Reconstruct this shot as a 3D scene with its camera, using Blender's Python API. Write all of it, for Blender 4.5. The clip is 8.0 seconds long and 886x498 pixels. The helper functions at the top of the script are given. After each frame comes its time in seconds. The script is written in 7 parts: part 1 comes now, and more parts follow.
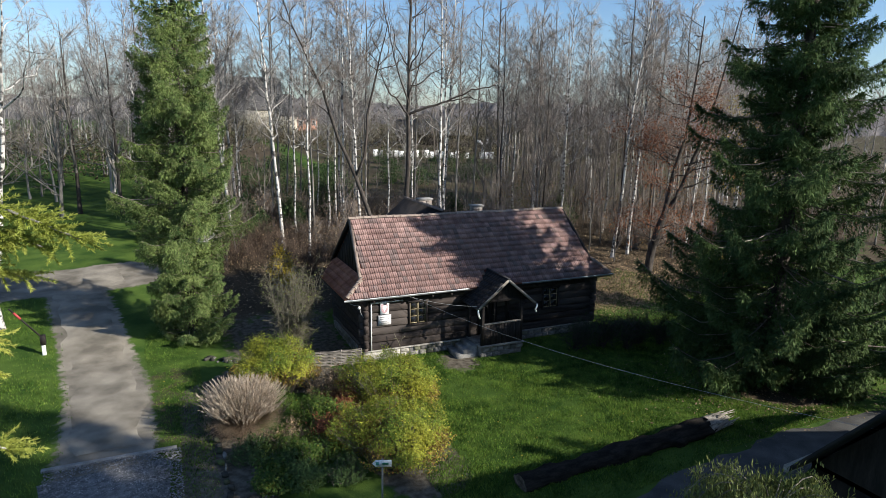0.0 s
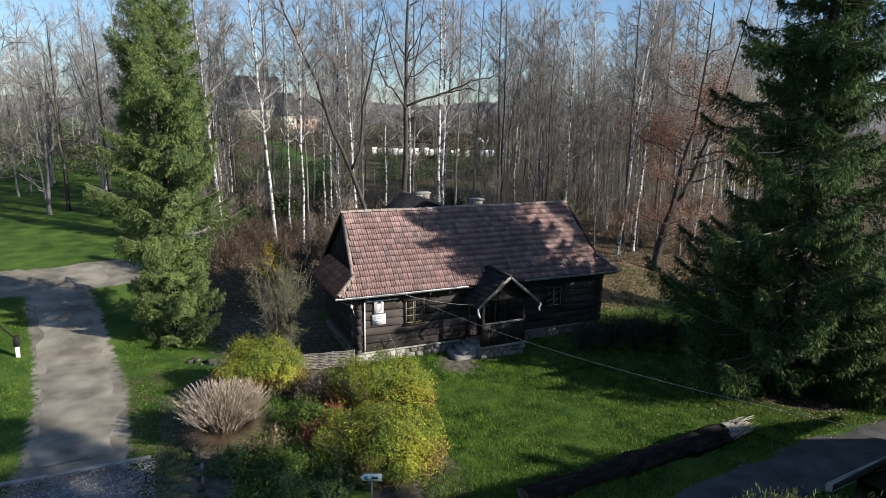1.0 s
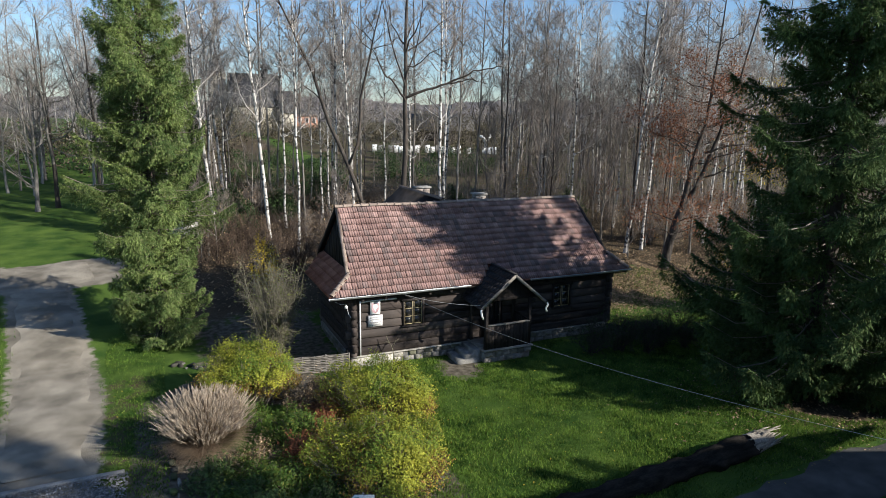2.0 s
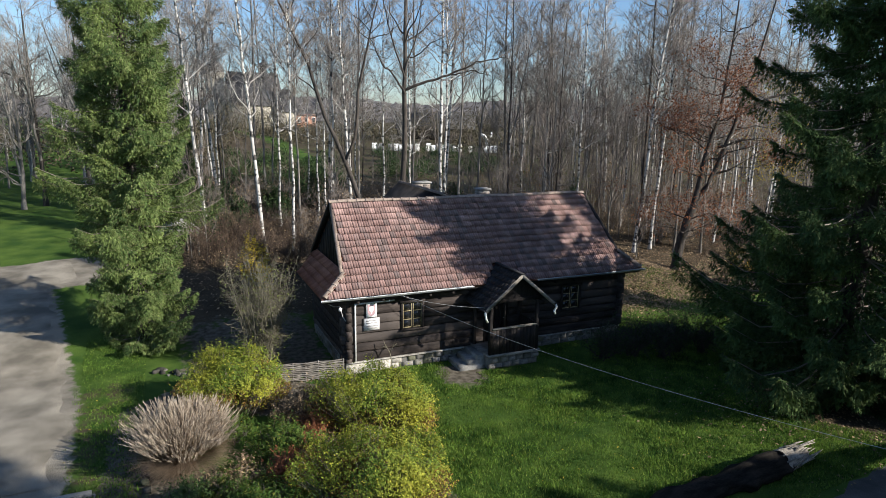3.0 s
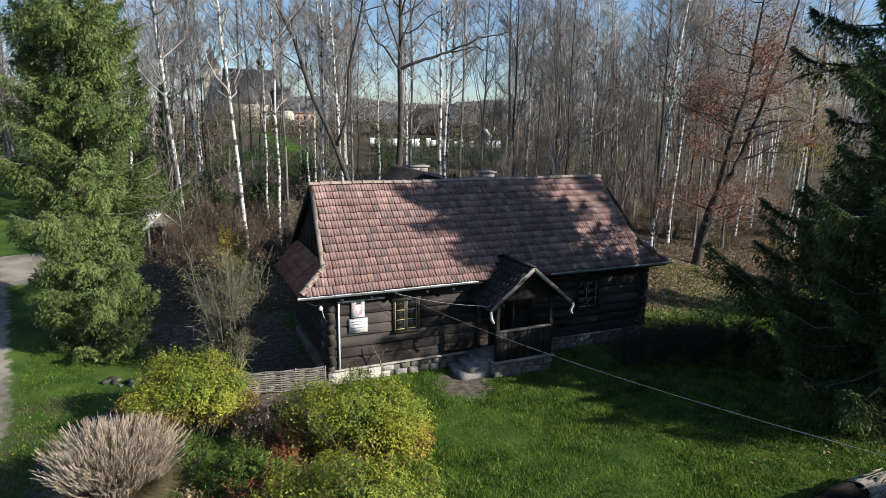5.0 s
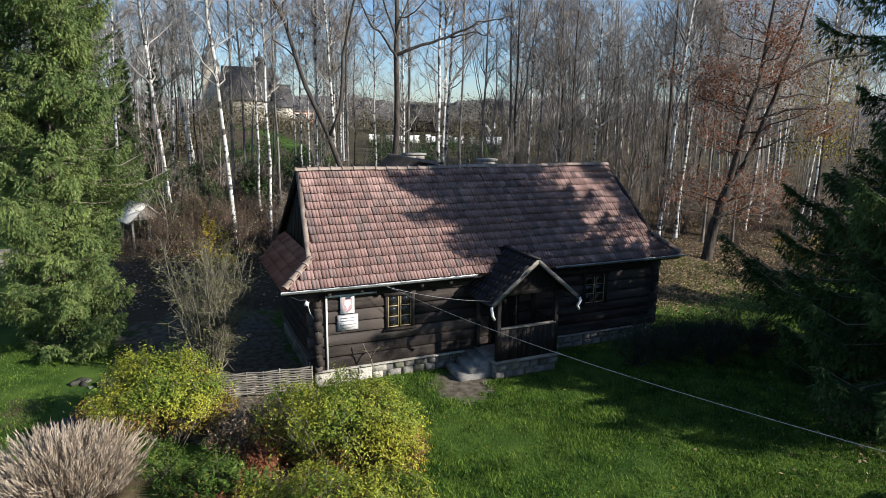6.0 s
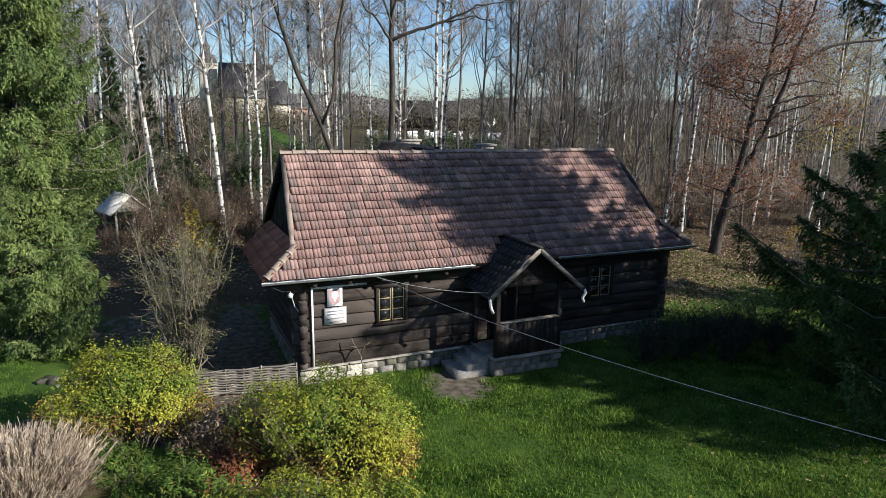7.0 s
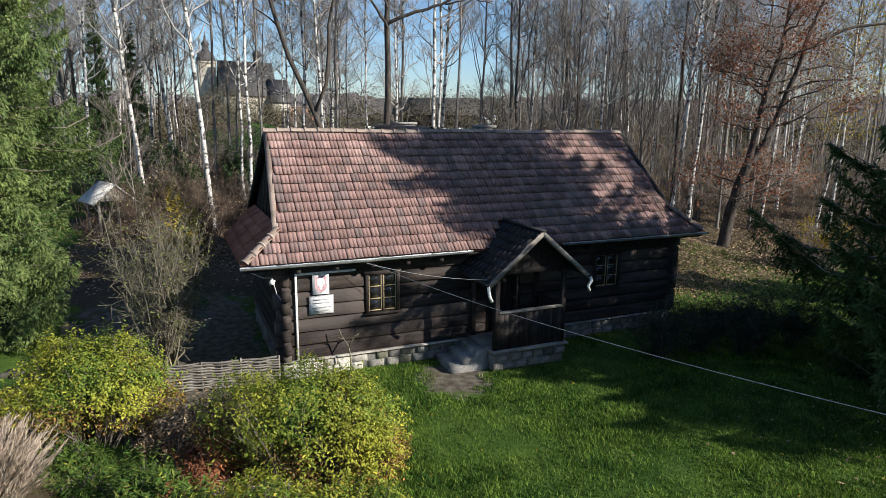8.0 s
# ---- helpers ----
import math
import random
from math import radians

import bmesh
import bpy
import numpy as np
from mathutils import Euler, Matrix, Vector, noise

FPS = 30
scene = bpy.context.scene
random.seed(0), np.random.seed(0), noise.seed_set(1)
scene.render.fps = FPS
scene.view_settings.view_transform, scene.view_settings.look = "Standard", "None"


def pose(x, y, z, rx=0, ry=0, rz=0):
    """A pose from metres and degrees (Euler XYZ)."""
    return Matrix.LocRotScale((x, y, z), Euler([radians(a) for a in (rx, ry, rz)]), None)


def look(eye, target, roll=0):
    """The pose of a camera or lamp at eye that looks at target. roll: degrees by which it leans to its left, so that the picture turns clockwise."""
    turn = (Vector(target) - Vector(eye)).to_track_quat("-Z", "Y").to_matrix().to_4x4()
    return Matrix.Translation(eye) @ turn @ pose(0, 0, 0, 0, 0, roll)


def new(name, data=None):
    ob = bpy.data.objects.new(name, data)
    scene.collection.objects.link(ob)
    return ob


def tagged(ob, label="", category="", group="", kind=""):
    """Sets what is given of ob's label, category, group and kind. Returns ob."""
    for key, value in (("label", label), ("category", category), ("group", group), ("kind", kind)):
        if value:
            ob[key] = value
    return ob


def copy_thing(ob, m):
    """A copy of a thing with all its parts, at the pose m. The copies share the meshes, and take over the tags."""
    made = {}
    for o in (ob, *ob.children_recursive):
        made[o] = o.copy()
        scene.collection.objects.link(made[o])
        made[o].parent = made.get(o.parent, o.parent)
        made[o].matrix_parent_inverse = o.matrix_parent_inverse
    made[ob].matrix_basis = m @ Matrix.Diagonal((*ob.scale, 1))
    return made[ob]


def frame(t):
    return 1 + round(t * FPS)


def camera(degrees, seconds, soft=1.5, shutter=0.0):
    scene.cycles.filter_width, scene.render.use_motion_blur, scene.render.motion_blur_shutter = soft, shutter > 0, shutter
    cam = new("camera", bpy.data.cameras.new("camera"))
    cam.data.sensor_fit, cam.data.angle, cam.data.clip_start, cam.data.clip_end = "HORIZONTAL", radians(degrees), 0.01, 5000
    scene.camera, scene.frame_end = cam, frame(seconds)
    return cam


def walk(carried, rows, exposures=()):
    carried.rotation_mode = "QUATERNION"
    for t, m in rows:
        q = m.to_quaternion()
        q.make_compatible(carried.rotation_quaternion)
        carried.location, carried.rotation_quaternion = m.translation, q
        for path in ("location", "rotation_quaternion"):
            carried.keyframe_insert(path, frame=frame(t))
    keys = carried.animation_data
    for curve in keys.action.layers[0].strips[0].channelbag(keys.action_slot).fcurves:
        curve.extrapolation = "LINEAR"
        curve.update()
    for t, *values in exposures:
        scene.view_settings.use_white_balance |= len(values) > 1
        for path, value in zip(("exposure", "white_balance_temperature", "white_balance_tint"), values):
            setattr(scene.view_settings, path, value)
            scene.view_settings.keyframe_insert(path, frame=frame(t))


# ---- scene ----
cam = camera(70.0, 8.0, 0.8)
PATH = [
    (0, (-7.596, -24.83, 10.506), (-6.787, -23.048, 10.093), 1.1),
    (0.5, (-7.211, -24.23, 10.228), (-6.404, -22.447, 9.816), 1.0),
    (1, (-6.847, -23.524, 9.964), (-6.041, -21.74, 9.553), 1.0),
    (1.5, (-6.511, -22.842, 9.733), (-5.708, -21.058, 9.321), 1.0),
    (3, (-5.558, -20.648, 9.084), (-4.757, -18.861, 8.674), 1.0),
    (3.5, (-5.238, -19.938, 8.84), (-4.438, -18.151, 8.432), 1.0),
    (4, (-4.897, -19.21, 8.574), (-4.098, -17.422, 8.166), 1.0),
    (4.5, (-4.557, -18.544, 8.328), (-3.759, -16.756, 7.921), 0.9),
    (6, (-3.522, -16.658, 7.496), (-2.728, -14.868, 7.089), 0.8),
    (6.5, (-3.221, -16.145, 7.229), (-2.428, -14.355, 6.822), 0.8),
    (7, (-2.92, -15.639, 6.949), (-2.126, -13.85, 6.54), 0.8),
    (7.5, (-2.611, -15.172, 6.634), (-1.82, -13.381, 6.226), 0.8),
    (8, (-2.326, -14.677, 6.286), (-1.534, -12.886, 5.88), 0.8),
]
walk(cam, [(t, look(eye, target, roll)) for t, eye, target, roll in PATH], [(0, 0.68), (8, 0.68)])

# ---- light: low autumn sun from the front right, clear pale sky ----
SUN_DIR = Vector((0.695, -0.719, 0)).normalized()
SUN_EL = radians(27.5)
world = bpy.data.worlds.new("sky")
scene.world = world
world.use_nodes = True
_n = world.node_tree.nodes
_sky = _n.new("ShaderNodeTexSky")
_sky.sky_type = "NISHITA"
_sky.sun_disc = False
_sky.sun_elevation, _sky.altitude = SUN_EL, 300
_sky.sun_rotation = math.atan2(SUN_DIR.x, SUN_DIR.y)
_sky.air_density, _sky.dust_density, _sky.ozone_density = 1.0, 0.7, 5.0
_n["Background"].inputs["Strength"].default_value = 0.1
world.node_tree.links.new(_sky.outputs[0], _n["Background"].inputs["Color"])
_sun = bpy.data.lights.new("sun", "SUN")
_sun.energy, _sun.angle, _sun.color = 5.0, radians(0.6), (1.0, 0.945, 0.86)
_so = new("sun", _sun)
_dir = Vector((SUN_DIR.x * math.cos(SUN_EL), SUN_DIR.y * math.cos(SUN_EL), math.sin(SUN_EL)))
_so.matrix_world = look(_dir * 60, (0, 0, 0))


# ---- materials ----
def material(name, c1, c2, scale=4.0, rough=0.85, bump=0.3, fine=40.0, c3=None, c3_amount=0.35, rnd=0.0,
             stretch=(1, 1, 1), metal=0.0, through_light=0.0, spec=0.3, depth=0.02):
    """A surface with colour varied at two scales, relief, and a shift from piece to piece."""
    m = bpy.data.materials.new(name)
    m.use_nodes = True
    nt = m.node_tree
    N, L = nt.nodes, nt.links
    p = N["Principled BSDF"]
    co = N.new("ShaderNodeTexCoord")
    mp = N.new("ShaderNodeMapping")
    mp.inputs["Scale"].default_value = stretch
    L.new(co.outputs["Object"], mp.inputs["Vector"])
    big, small = N.new("ShaderNodeTexNoise"), N.new("ShaderNodeTexNoise")
    big.inputs["Scale"].default_value, small.inputs["Scale"].default_value = scale, fine
    big.inputs["Detail"].default_value, small.inputs["Detail"].default_value = 5, 4
    L.new(mp.outputs[0], big.inputs["Vector"])
    L.new(mp.outputs[0], small.inputs["Vector"])
    ramp = N.new("ShaderNodeValToRGB")
    ramp.color_ramp.elements[0].position, ramp.color_ramp.elements[1].position = 0.36, 0.66
    ramp.color_ramp.elements[0].color, ramp.color_ramp.elements[1].color = (*c1, 1), (*c2, 1)
    L.new(big.outputs["Fac"], ramp.inputs["Fac"])
    out = ramp.outputs["Color"]
    mul = N.new("ShaderNodeMix")
    mul.data_type, mul.blend_type = "RGBA", "MULTIPLY"
    mul.inputs["Factor"].default_value = 0.7
    rr = N.new("ShaderNodeMapRange")
    rr.inputs["From Min"].default_value, rr.inputs["From Max"].default_value = 0.3, 0.7
    rr.inputs["To Min"].default_value, rr.inputs["To Max"].default_value = 0.55, 1.3
    L.new(small.outputs["Fac"], rr.inputs["Value"])
    L.new(out, mul.inputs["A"])
    L.new(rr.outputs[0], mul.inputs["B"])
    out = mul.outputs["Result"]
    if c3 or rnd:
        geo, obi = N.new("ShaderNodeNewGeometry"), N.new("ShaderNodeObjectInfo")
        add = N.new("ShaderNodeMath")
        add.operation = "ADD"
        L.new(geo.outputs["Random Per Island"], add.inputs[0])
        L.new(obi.outputs["Random"], add.inputs[1])
        fr = N.new("ShaderNodeMath")
        fr.operation = "FRACT"
        L.new(add.outputs[0], fr.inputs[0])
        if c3:
            mr = N.new("ShaderNodeMapRange")
            mr.inputs["From Min"].default_value, mr.inputs["From Max"].default_value = 1 - c3_amount - 0.15, 1 - c3_amount + 0.15
            L.new(fr.outputs[0], mr.inputs["Value"])
            mx = N.new("ShaderNodeMix")
            mx.data_type = "RGBA"
            mx.inputs["B"].default_value = (*c3, 1)
            L.new(mr.outputs[0], mx.inputs["Factor"])
            L.new(out, mx.inputs["A"])
            out = mx.outputs["Result"]
        if rnd:
            h = N.new("ShaderNodeHueSaturation")
            w = N.new("ShaderNodeTexWhiteNoise")
            w.noise_dimensions = "1D"
            L.new(fr.outputs[0], w.inputs["W"])
            v = N.new("ShaderNodeMapRange")
            v.inputs["To Min"].default_value, v.inputs["To Max"].default_value = 1 - rnd, 1 + rnd
            L.new(w.outputs["Value"], v.inputs["Value"])
            L.new(v.outputs[0], h.inputs["Value"])
            L.new(out, h.inputs["Color"])
            out = h.outputs["Color"]
    L.new(out, p.inputs["Base Color"])
    p.inputs["Roughness"].default_value = rough
    p.inputs["Metallic"].default_value = metal
    p.inputs["Specular IOR Level"].default_value = spec
    if bump:
        b = N.new("ShaderNodeBump")
        b.inputs["Strength"].default_value, b.inputs["Distance"].default_value = bump, depth
        L.new(small.outputs["Fac"], b.inputs["Height"])
        L.new(b.outputs[0], p.inputs["Normal"])
    if through_light:
        t = N.new("ShaderNodeBsdfTranslucent")
        L.new(out, t.inputs["Color"])
        ms = N.new("ShaderNodeMixShader")
        ms.inputs["Fac"].default_value = through_light
        L.new(p.outputs[0], ms.inputs[1])
        L.new(t.outputs[0], ms.inputs[2])
        L.new(ms.outputs[0], N["Material Output"].inputs["Surface"])
    return m


def birch_bark():
    """White bark with dark cross marks and grey patches."""
    m = material("birch_bark", (0.66, 0.64, 0.6), (0.4, 0.38, 0.35), 0.9, 0.7, 0.3, 26)
    nt = m.node_tree
    N, L = nt.nodes, nt.links
    p = N["Principled BSDF"]
    old = p.inputs["Base Color"].links[0].from_socket
    co, mp, nz = N.new("ShaderNodeTexCoord"), N.new("ShaderNodeMapping"), N.new("ShaderNodeTexNoise")
    mp.inputs["Scale"].default_value = (5, 5, 7.0)
    nz.inputs["Scale"].default_value, nz.inputs["Detail"].default_value = 0.7, 7
    L.new(co.outputs["Object"], mp.inputs["Vector"])
    L.new(mp.outputs[0], nz.inputs["Vector"])
    r = N.new("ShaderNodeMapRange")
    r.inputs["From Min"].default_value, r.inputs["From Max"].default_value = 0.5, 0.57
    L.new(nz.outputs["Fac"], r.inputs["Value"])
    mx = N.new("ShaderNodeMix")
    mx.data_type = "RGBA"
    mx.inputs["B"].default_value = (0.06, 0.055, 0.05, 1)
    L.new(r.outputs[0], mx.inputs["Factor"])
    L.new(old, mx.inputs["A"])
    L.new(mx.outputs["Result"], p.inputs["Base Color"])
    return m


def ground_material():
    """Turf that gives way to leaf litter and bare soil where the mesh's masks say so; the litter mask also carries the
    verge's painted shade.
    """
    m = bpy.data.materials.new("ground")
    m.use_nodes = True
    nt = m.node_tree
    N, L = nt.nodes, nt.links
    p = N["Principled BSDF"]
    co = N.new("ShaderNodeTexCoord")

    def noise_tex(s, d=5):
        n = N.new("ShaderNodeTexNoise")
        n.inputs["Scale"].default_value, n.inputs["Detail"].default_value = s, d
        L.new(co.outputs["Object"], n.inputs["Vector"])
        return n.outputs["Fac"]

    def ramp(f, a, b, lo=0.35, hi=0.65):
        r = N.new("ShaderNodeValToRGB")
        r.color_ramp.elements[0].position, r.color_ramp.elements[1].position = lo, hi
        r.color_ramp.elements[0].color, r.color_ramp.elements[1].color = (*a, 1), (*b, 1)
        L.new(f, r.inputs["Fac"])
        return r.outputs["Color"]

    def mix(f, a, b):
        x = N.new("ShaderNodeMix")
        x.data_type = "RGBA"
        L.new(f, x.inputs["Factor"])
        L.new(a, x.inputs["A"])
        L.new(b, x.inputs["B"])
        return x.outputs["Result"]

    def mask(name, s):
        a = N.new("ShaderNodeAttribute")
        a.attribute_name = name
        n = N.new("ShaderNodeMath")
        n.operation = "MULTIPLY_ADD"
        L.new(noise_tex(s, 6), n.inputs[0])
        n.inputs[1].default_value = 0.9
        n.inputs[2].default_value = -0.45
        ad = N.new("ShaderNodeMath")
        L.new(n.outputs[0], ad.inputs[0])
        L.new(a.outputs["Fac"], ad.inputs[1])
        r = N.new("ShaderNodeMapRange")
        r.inputs["From Min"].default_value, r.inputs["From Max"].default_value = 0.4, 0.6
        L.new(ad.outputs[0], r.inputs["Value"])
        return r.outputs[0]

    grass = ramp(noise_tex(0.7), (0.03, 0.068, 0.012), (0.08, 0.13, 0.024))
    litter = mix(noise_tex(35, 4), ramp(noise_tex(1.2), (0.026, 0.022, 0.014), (0.07, 0.055, 0.036)), ramp(noise_tex(60), (0.034, 0.026, 0.016), (0.17, 0.13, 0.085)))
    soil = ramp(noise_tex(5), (0.07, 0.06, 0.045), (0.16, 0.14, 0.11))
    c = mix(mask("litter", 1.7), grass, litter)
    c = mix(mask("bare", 2.5), c, soil)
    c = mix(mask("sand", 3.0), c, ramp(noise_tex(0.9), (0.135, 0.121, 0.097), (0.28, 0.252, 0.204)))
    L.new(c, p.inputs["Base Color"])
    p.inputs["Roughness"].default_value = 0.95
    p.inputs["Specular IOR Level"].default_value = 0.1
    b = N.new("ShaderNodeBump")
    b.inputs["Strength"].default_value, b.inputs["Distance"].default_value = 0.6, 0.05
    L.new(noise_tex(22, 6), b.inputs["Height"])
    L.new(b.outputs[0], p.inputs["Normal"])
    return m


def glass_material():
    m = material("window_glass", (0.012, 0.013, 0.015), (0.02, 0.021, 0.023), 3, 0.06, 0.0)
    m.node_tree.nodes["Principled BSDF"].inputs["Specular IOR Level"].default_value = 0.5
    return m


M_GROUND = ground_material()
M_ROAD = material("gravel_road", (0.145, 0.13, 0.104), (0.33, 0.297, 0.24), 0.7, 0.95, 0.5, 55, spec=0.1)
M_APRON = material("coarse_gravel", (0.1, 0.102, 0.104), (0.21, 0.21, 0.208), 6, 0.9, 0.8, 28, spec=0.2)
M_PATH = material("dark_path", (0.06, 0.06, 0.058), (0.11, 0.108, 0.1), 1.3, 0.95, 0.4, 50, spec=0.1)
M_PEBBLE = material("pebble", (0.14, 0.14, 0.14), (0.3, 0.29, 0.28), 5, 0.85, 0.2, 60, rnd=0.5)
M_STONE = material("grey_stone", (0.13, 0.125, 0.115), (0.26, 0.245, 0.225), 5, 0.9, 0.5, 34, c3=(0.12, 0.12, 0.085), c3_amount=0.25, rnd=0.3)
M_MOSSY = material("mossy_stone", (0.024, 0.025, 0.018), (0.06, 0.056, 0.046), 5, 0.95, 0.6, 34, c3=(0.05, 0.07, 0.025), c3_amount=0.3, rnd=0.35)
M_LIME = material("whitewashed_stone", (0.54, 0.51, 0.455), (0.34, 0.315, 0.275), 3.5, 0.9, 0.5, 30, rnd=0.2)
M_MORTAR = material("grey_mortar", (0.2, 0.19, 0.175), (0.3, 0.285, 0.26), 5, 0.95, 0.4, 60)
M_LOG = material("dark_log", (0.02, 0.0155, 0.014), (0.06, 0.047, 0.041), 2.2, 0.8, 0.5, 22, rnd=0.28, stretch=(0.35, 3, 3), c3=(0.11, 0.092, 0.082), c3_amount=0.12)
M_LOGEND = material("log_end", (0.05, 0.036, 0.028), (0.2, 0.16, 0.13), 7, 0.85, 0.4, 40, rnd=0.3)
M_BOARD = material("dark_board", (0.014, 0.011, 0.01), (0.036, 0.029, 0.026), 3, 0.8, 0.4, 26, rnd=0.3, stretch=(3, 3, 0.4))
M_PORCHROOF = material("tarred_shingle", (0.014, 0.013, 0.014), (0.034, 0.031, 0.031), 3, 0.75, 0.4, 30, rnd=0.3)
M_GREYWOOD = material("grey_weathered_wood", (0.16, 0.145, 0.125), (0.3, 0.275, 0.24), 3, 0.85, 0.5, 30, rnd=0.25, stretch=(0.5, 3, 3))
M_TILE = material("clay_tile", (0.21, 0.13, 0.117), (0.385, 0.257, 0.23), 1.6, 0.8, 0.35, 45, c3=(0.175, 0.13, 0.122), c3_amount=0.22, rnd=0.2, spec=0.12)
M_TILE_OLD = material("weathered_tile", (0.24, 0.1, 0.07), (0.36, 0.17, 0.12), 1.8, 0.85, 0.35, 45, rnd=0.2, spec=0.1)
M_RIDGE = material("ridge_mortar_tile", (0.2, 0.15, 0.12), (0.34, 0.27, 0.22), 3, 0.85, 0.4, 30, rnd=0.2)
M_ZINC = material("zinc_gutter", (0.42, 0.44, 0.45), (0.6, 0.62, 0.63), 2.5, 0.42, 0.1, 30, metal=0.7)
M_WHITE = material("white_paint", (0.78, 0.78, 0.76), (0.84, 0.84, 0.82), 4, 0.55, 0.05, 40)
M_RED = material("red_paint", (0.36, 0.05, 0.05), (0.45, 0.07, 0.06), 6, 0.55, 0.05, 40)
M_GREYINK = material("grey_ink", (0.3, 0.29, 0.3), (0.42, 0.4, 0.41), 6, 0.6, 0.0, 40)
M_SASH = material("ochre_sash_paint", (0.33, 0.27, 0.15), (0.45, 0.37, 0.22), 5, 0.6, 0.2, 40)
M_GLASS = glass_material()
M_CURTAIN = material("pale_curtain", (0.55, 0.5, 0.42), (0.66, 0.6, 0.5), 6, 0.9, 0.2, 40)
M_BRICK = material("chimney_brick", (0.24, 0.2, 0.17), (0.4, 0.35, 0.31), 4, 0.9, 0.4, 40, rnd=0.25)
M_CONCRETE = material("worn_concrete", (0.2, 0.195, 0.18), (0.33, 0.32, 0.3), 3, 0.9, 0.4, 40)
M_CABLE = material("grey_cable", (0.4, 0.4, 0.4), (0.5, 0.5, 0.5), 4, 0.5, 0, 40)
M_BARK = material("dark_bark", (0.034, 0.029, 0.025), (0.095, 0.08, 0.068), 2.5, 0.9, 0.8, 18, stretch=(3, 3, 0.7), rnd=0.12)
M_BARK_GREY = material("grey_bark", (0.115, 0.108, 0.095), (0.3, 0.275, 0.245), 1.8, 0.9, 0.8, 18, stretch=(3, 3, 0.7), rnd=0.25)
M_OLDBARK = material("rotten_bark", (0.012, 0.011, 0.009), (0.034, 0.029, 0.024), 2.5, 0.95, 0.9, 16, stretch=(0.6, 3, 3), spec=0.1)
M_OLIVE = material("olive_twig", (0.11, 0.1, 0.07), (0.23, 0.205, 0.15), 1.5, 0.85, 0, 30, rnd=0.3)
M_DRIFT = material("bleached_wood", (0.2, 0.18, 0.15), (0.4, 0.36, 0.3), 3, 0.9, 0.5, 26, rnd=0.35)
M_BIRCH = birch_bark()
M_TWIG = material("brown_twig", (0.155, 0.13, 0.11), (0.3, 0.256, 0.22), 1.5, 0.85, 0, 30, rnd=0.3)
M_TWIG_GREY = material("grey_twig", (0.25, 0.235, 0.215), (0.42, 0.395, 0.365), 1.5, 0.85, 0, 30, rnd=0.3)
M_TWIG_RED = material("dull_brown_twig", (0.075, 0.053, 0.038), (0.155, 0.11, 0.08), 1.5, 0.85, 0, 30, rnd=0.35)
M_NEEDLE = material("spruce_needle", (0.062, 0.112, 0.036), (0.22, 0.29, 0.088), 1.3, 0.7, 0, 30, c3=(0.23, 0.24, 0.11), c3_amount=0.14, rnd=0.35, spec=0.12, through_light=0.18)
M_NEEDLE_DARK = material("dark_spruce_needle", (0.034, 0.07, 0.026), (0.11, 0.17, 0.052), 0.9, 0.7, 0, 30, c3=(0.075, 0.1, 0.035), c3_amount=0.18, rnd=0.35, spec=0.12, through_light=0.15)
M_LARCH = material("yellow_green_needle", (0.33, 0.37, 0.075), (0.55, 0.56, 0.14), 1.2, 0.65, 0, 30, rnd=0.25, spec=0.12, through_light=0.35)
M_LEAF_YG = material("yellow_green_leaf", (0.13, 0.2, 0.034), (0.4, 0.4, 0.055), 0.9, 0.55, 0, 30, c3=(0.5, 0.44, 0.06), c3_amount=0.1, rnd=0.35, spec=0.12, through_light=0.3)
M_LEAF_G = material("green_leaf", (0.05, 0.1, 0.02), (0.1, 0.17, 0.035), 1.0, 0.55, 0, 30, c3=(0.17, 0.19, 0.04), c3_amount=0.2, rnd=0.35, spec=0.12, through_light=0.3)
M_LEAF_YEL = material("yellow_leaf", (0.36, 0.27, 0.04), (0.5, 0.38, 0.06), 1.0, 0.55, 0, 30, rnd=0.3, spec=0.12, through_light=0.3)
M_LEAF_RUST = material("russet_leaf", (0.17, 0.062, 0.03), (0.34, 0.135, 0.06), 1.0, 0.65, 0, 30, rnd=0.4, through_light=0.25)
M_LEAF_BROWN = material("brown_dead_leaf", (0.125, 0.085, 0.05), (0.27, 0.195, 0.125), 1.0, 0.75, 0, 30, c3=(0.4, 0.29, 0.17), c3_amount=0.3, rnd=0.4, through_light=0.1)
M_LEAF_AMBER = material("amber_leaf", (0.2, 0.11, 0.03), (0.4, 0.25, 0.07), 1.0, 0.6, 0, 30, c3=(0.13, 0.09, 0.05), c3_amount=0.35, rnd=0.4, spec=0.12, through_light=0.2)
M_HEDGE = material("olive_scrub", (0.07, 0.065, 0.04), (0.13, 0.11, 0.075), 0.3, 0.8, 0, 30, rnd=0.4, spec=0.05)
M_SCRUB = material("evergreen_leaf", (0.03, 0.058, 0.022), (0.075, 0.115, 0.042), 1.0, 0.6, 0, 30, rnd=0.4, spec=0.12, through_light=0.2)
M_WEEP = material("weeping_leaf", (0.12, 0.15, 0.045), (0.21, 0.23, 0.075), 1.0, 0.6, 0, 30, rnd=0.35, spec=0.12, through_light=0.25)
M_STRAW = material("dry_grass_stem", (0.22, 0.155, 0.1), (0.4, 0.3, 0.205), 2.0, 0.8, 0, 30, rnd=0.3, through_light=0.2)
M_PLUME = material("silver_plume", (0.36, 0.29, 0.215), (0.55, 0.46, 0.36), 2.0, 0.9, 0, 30, rnd=0.25, through_light=0.25)
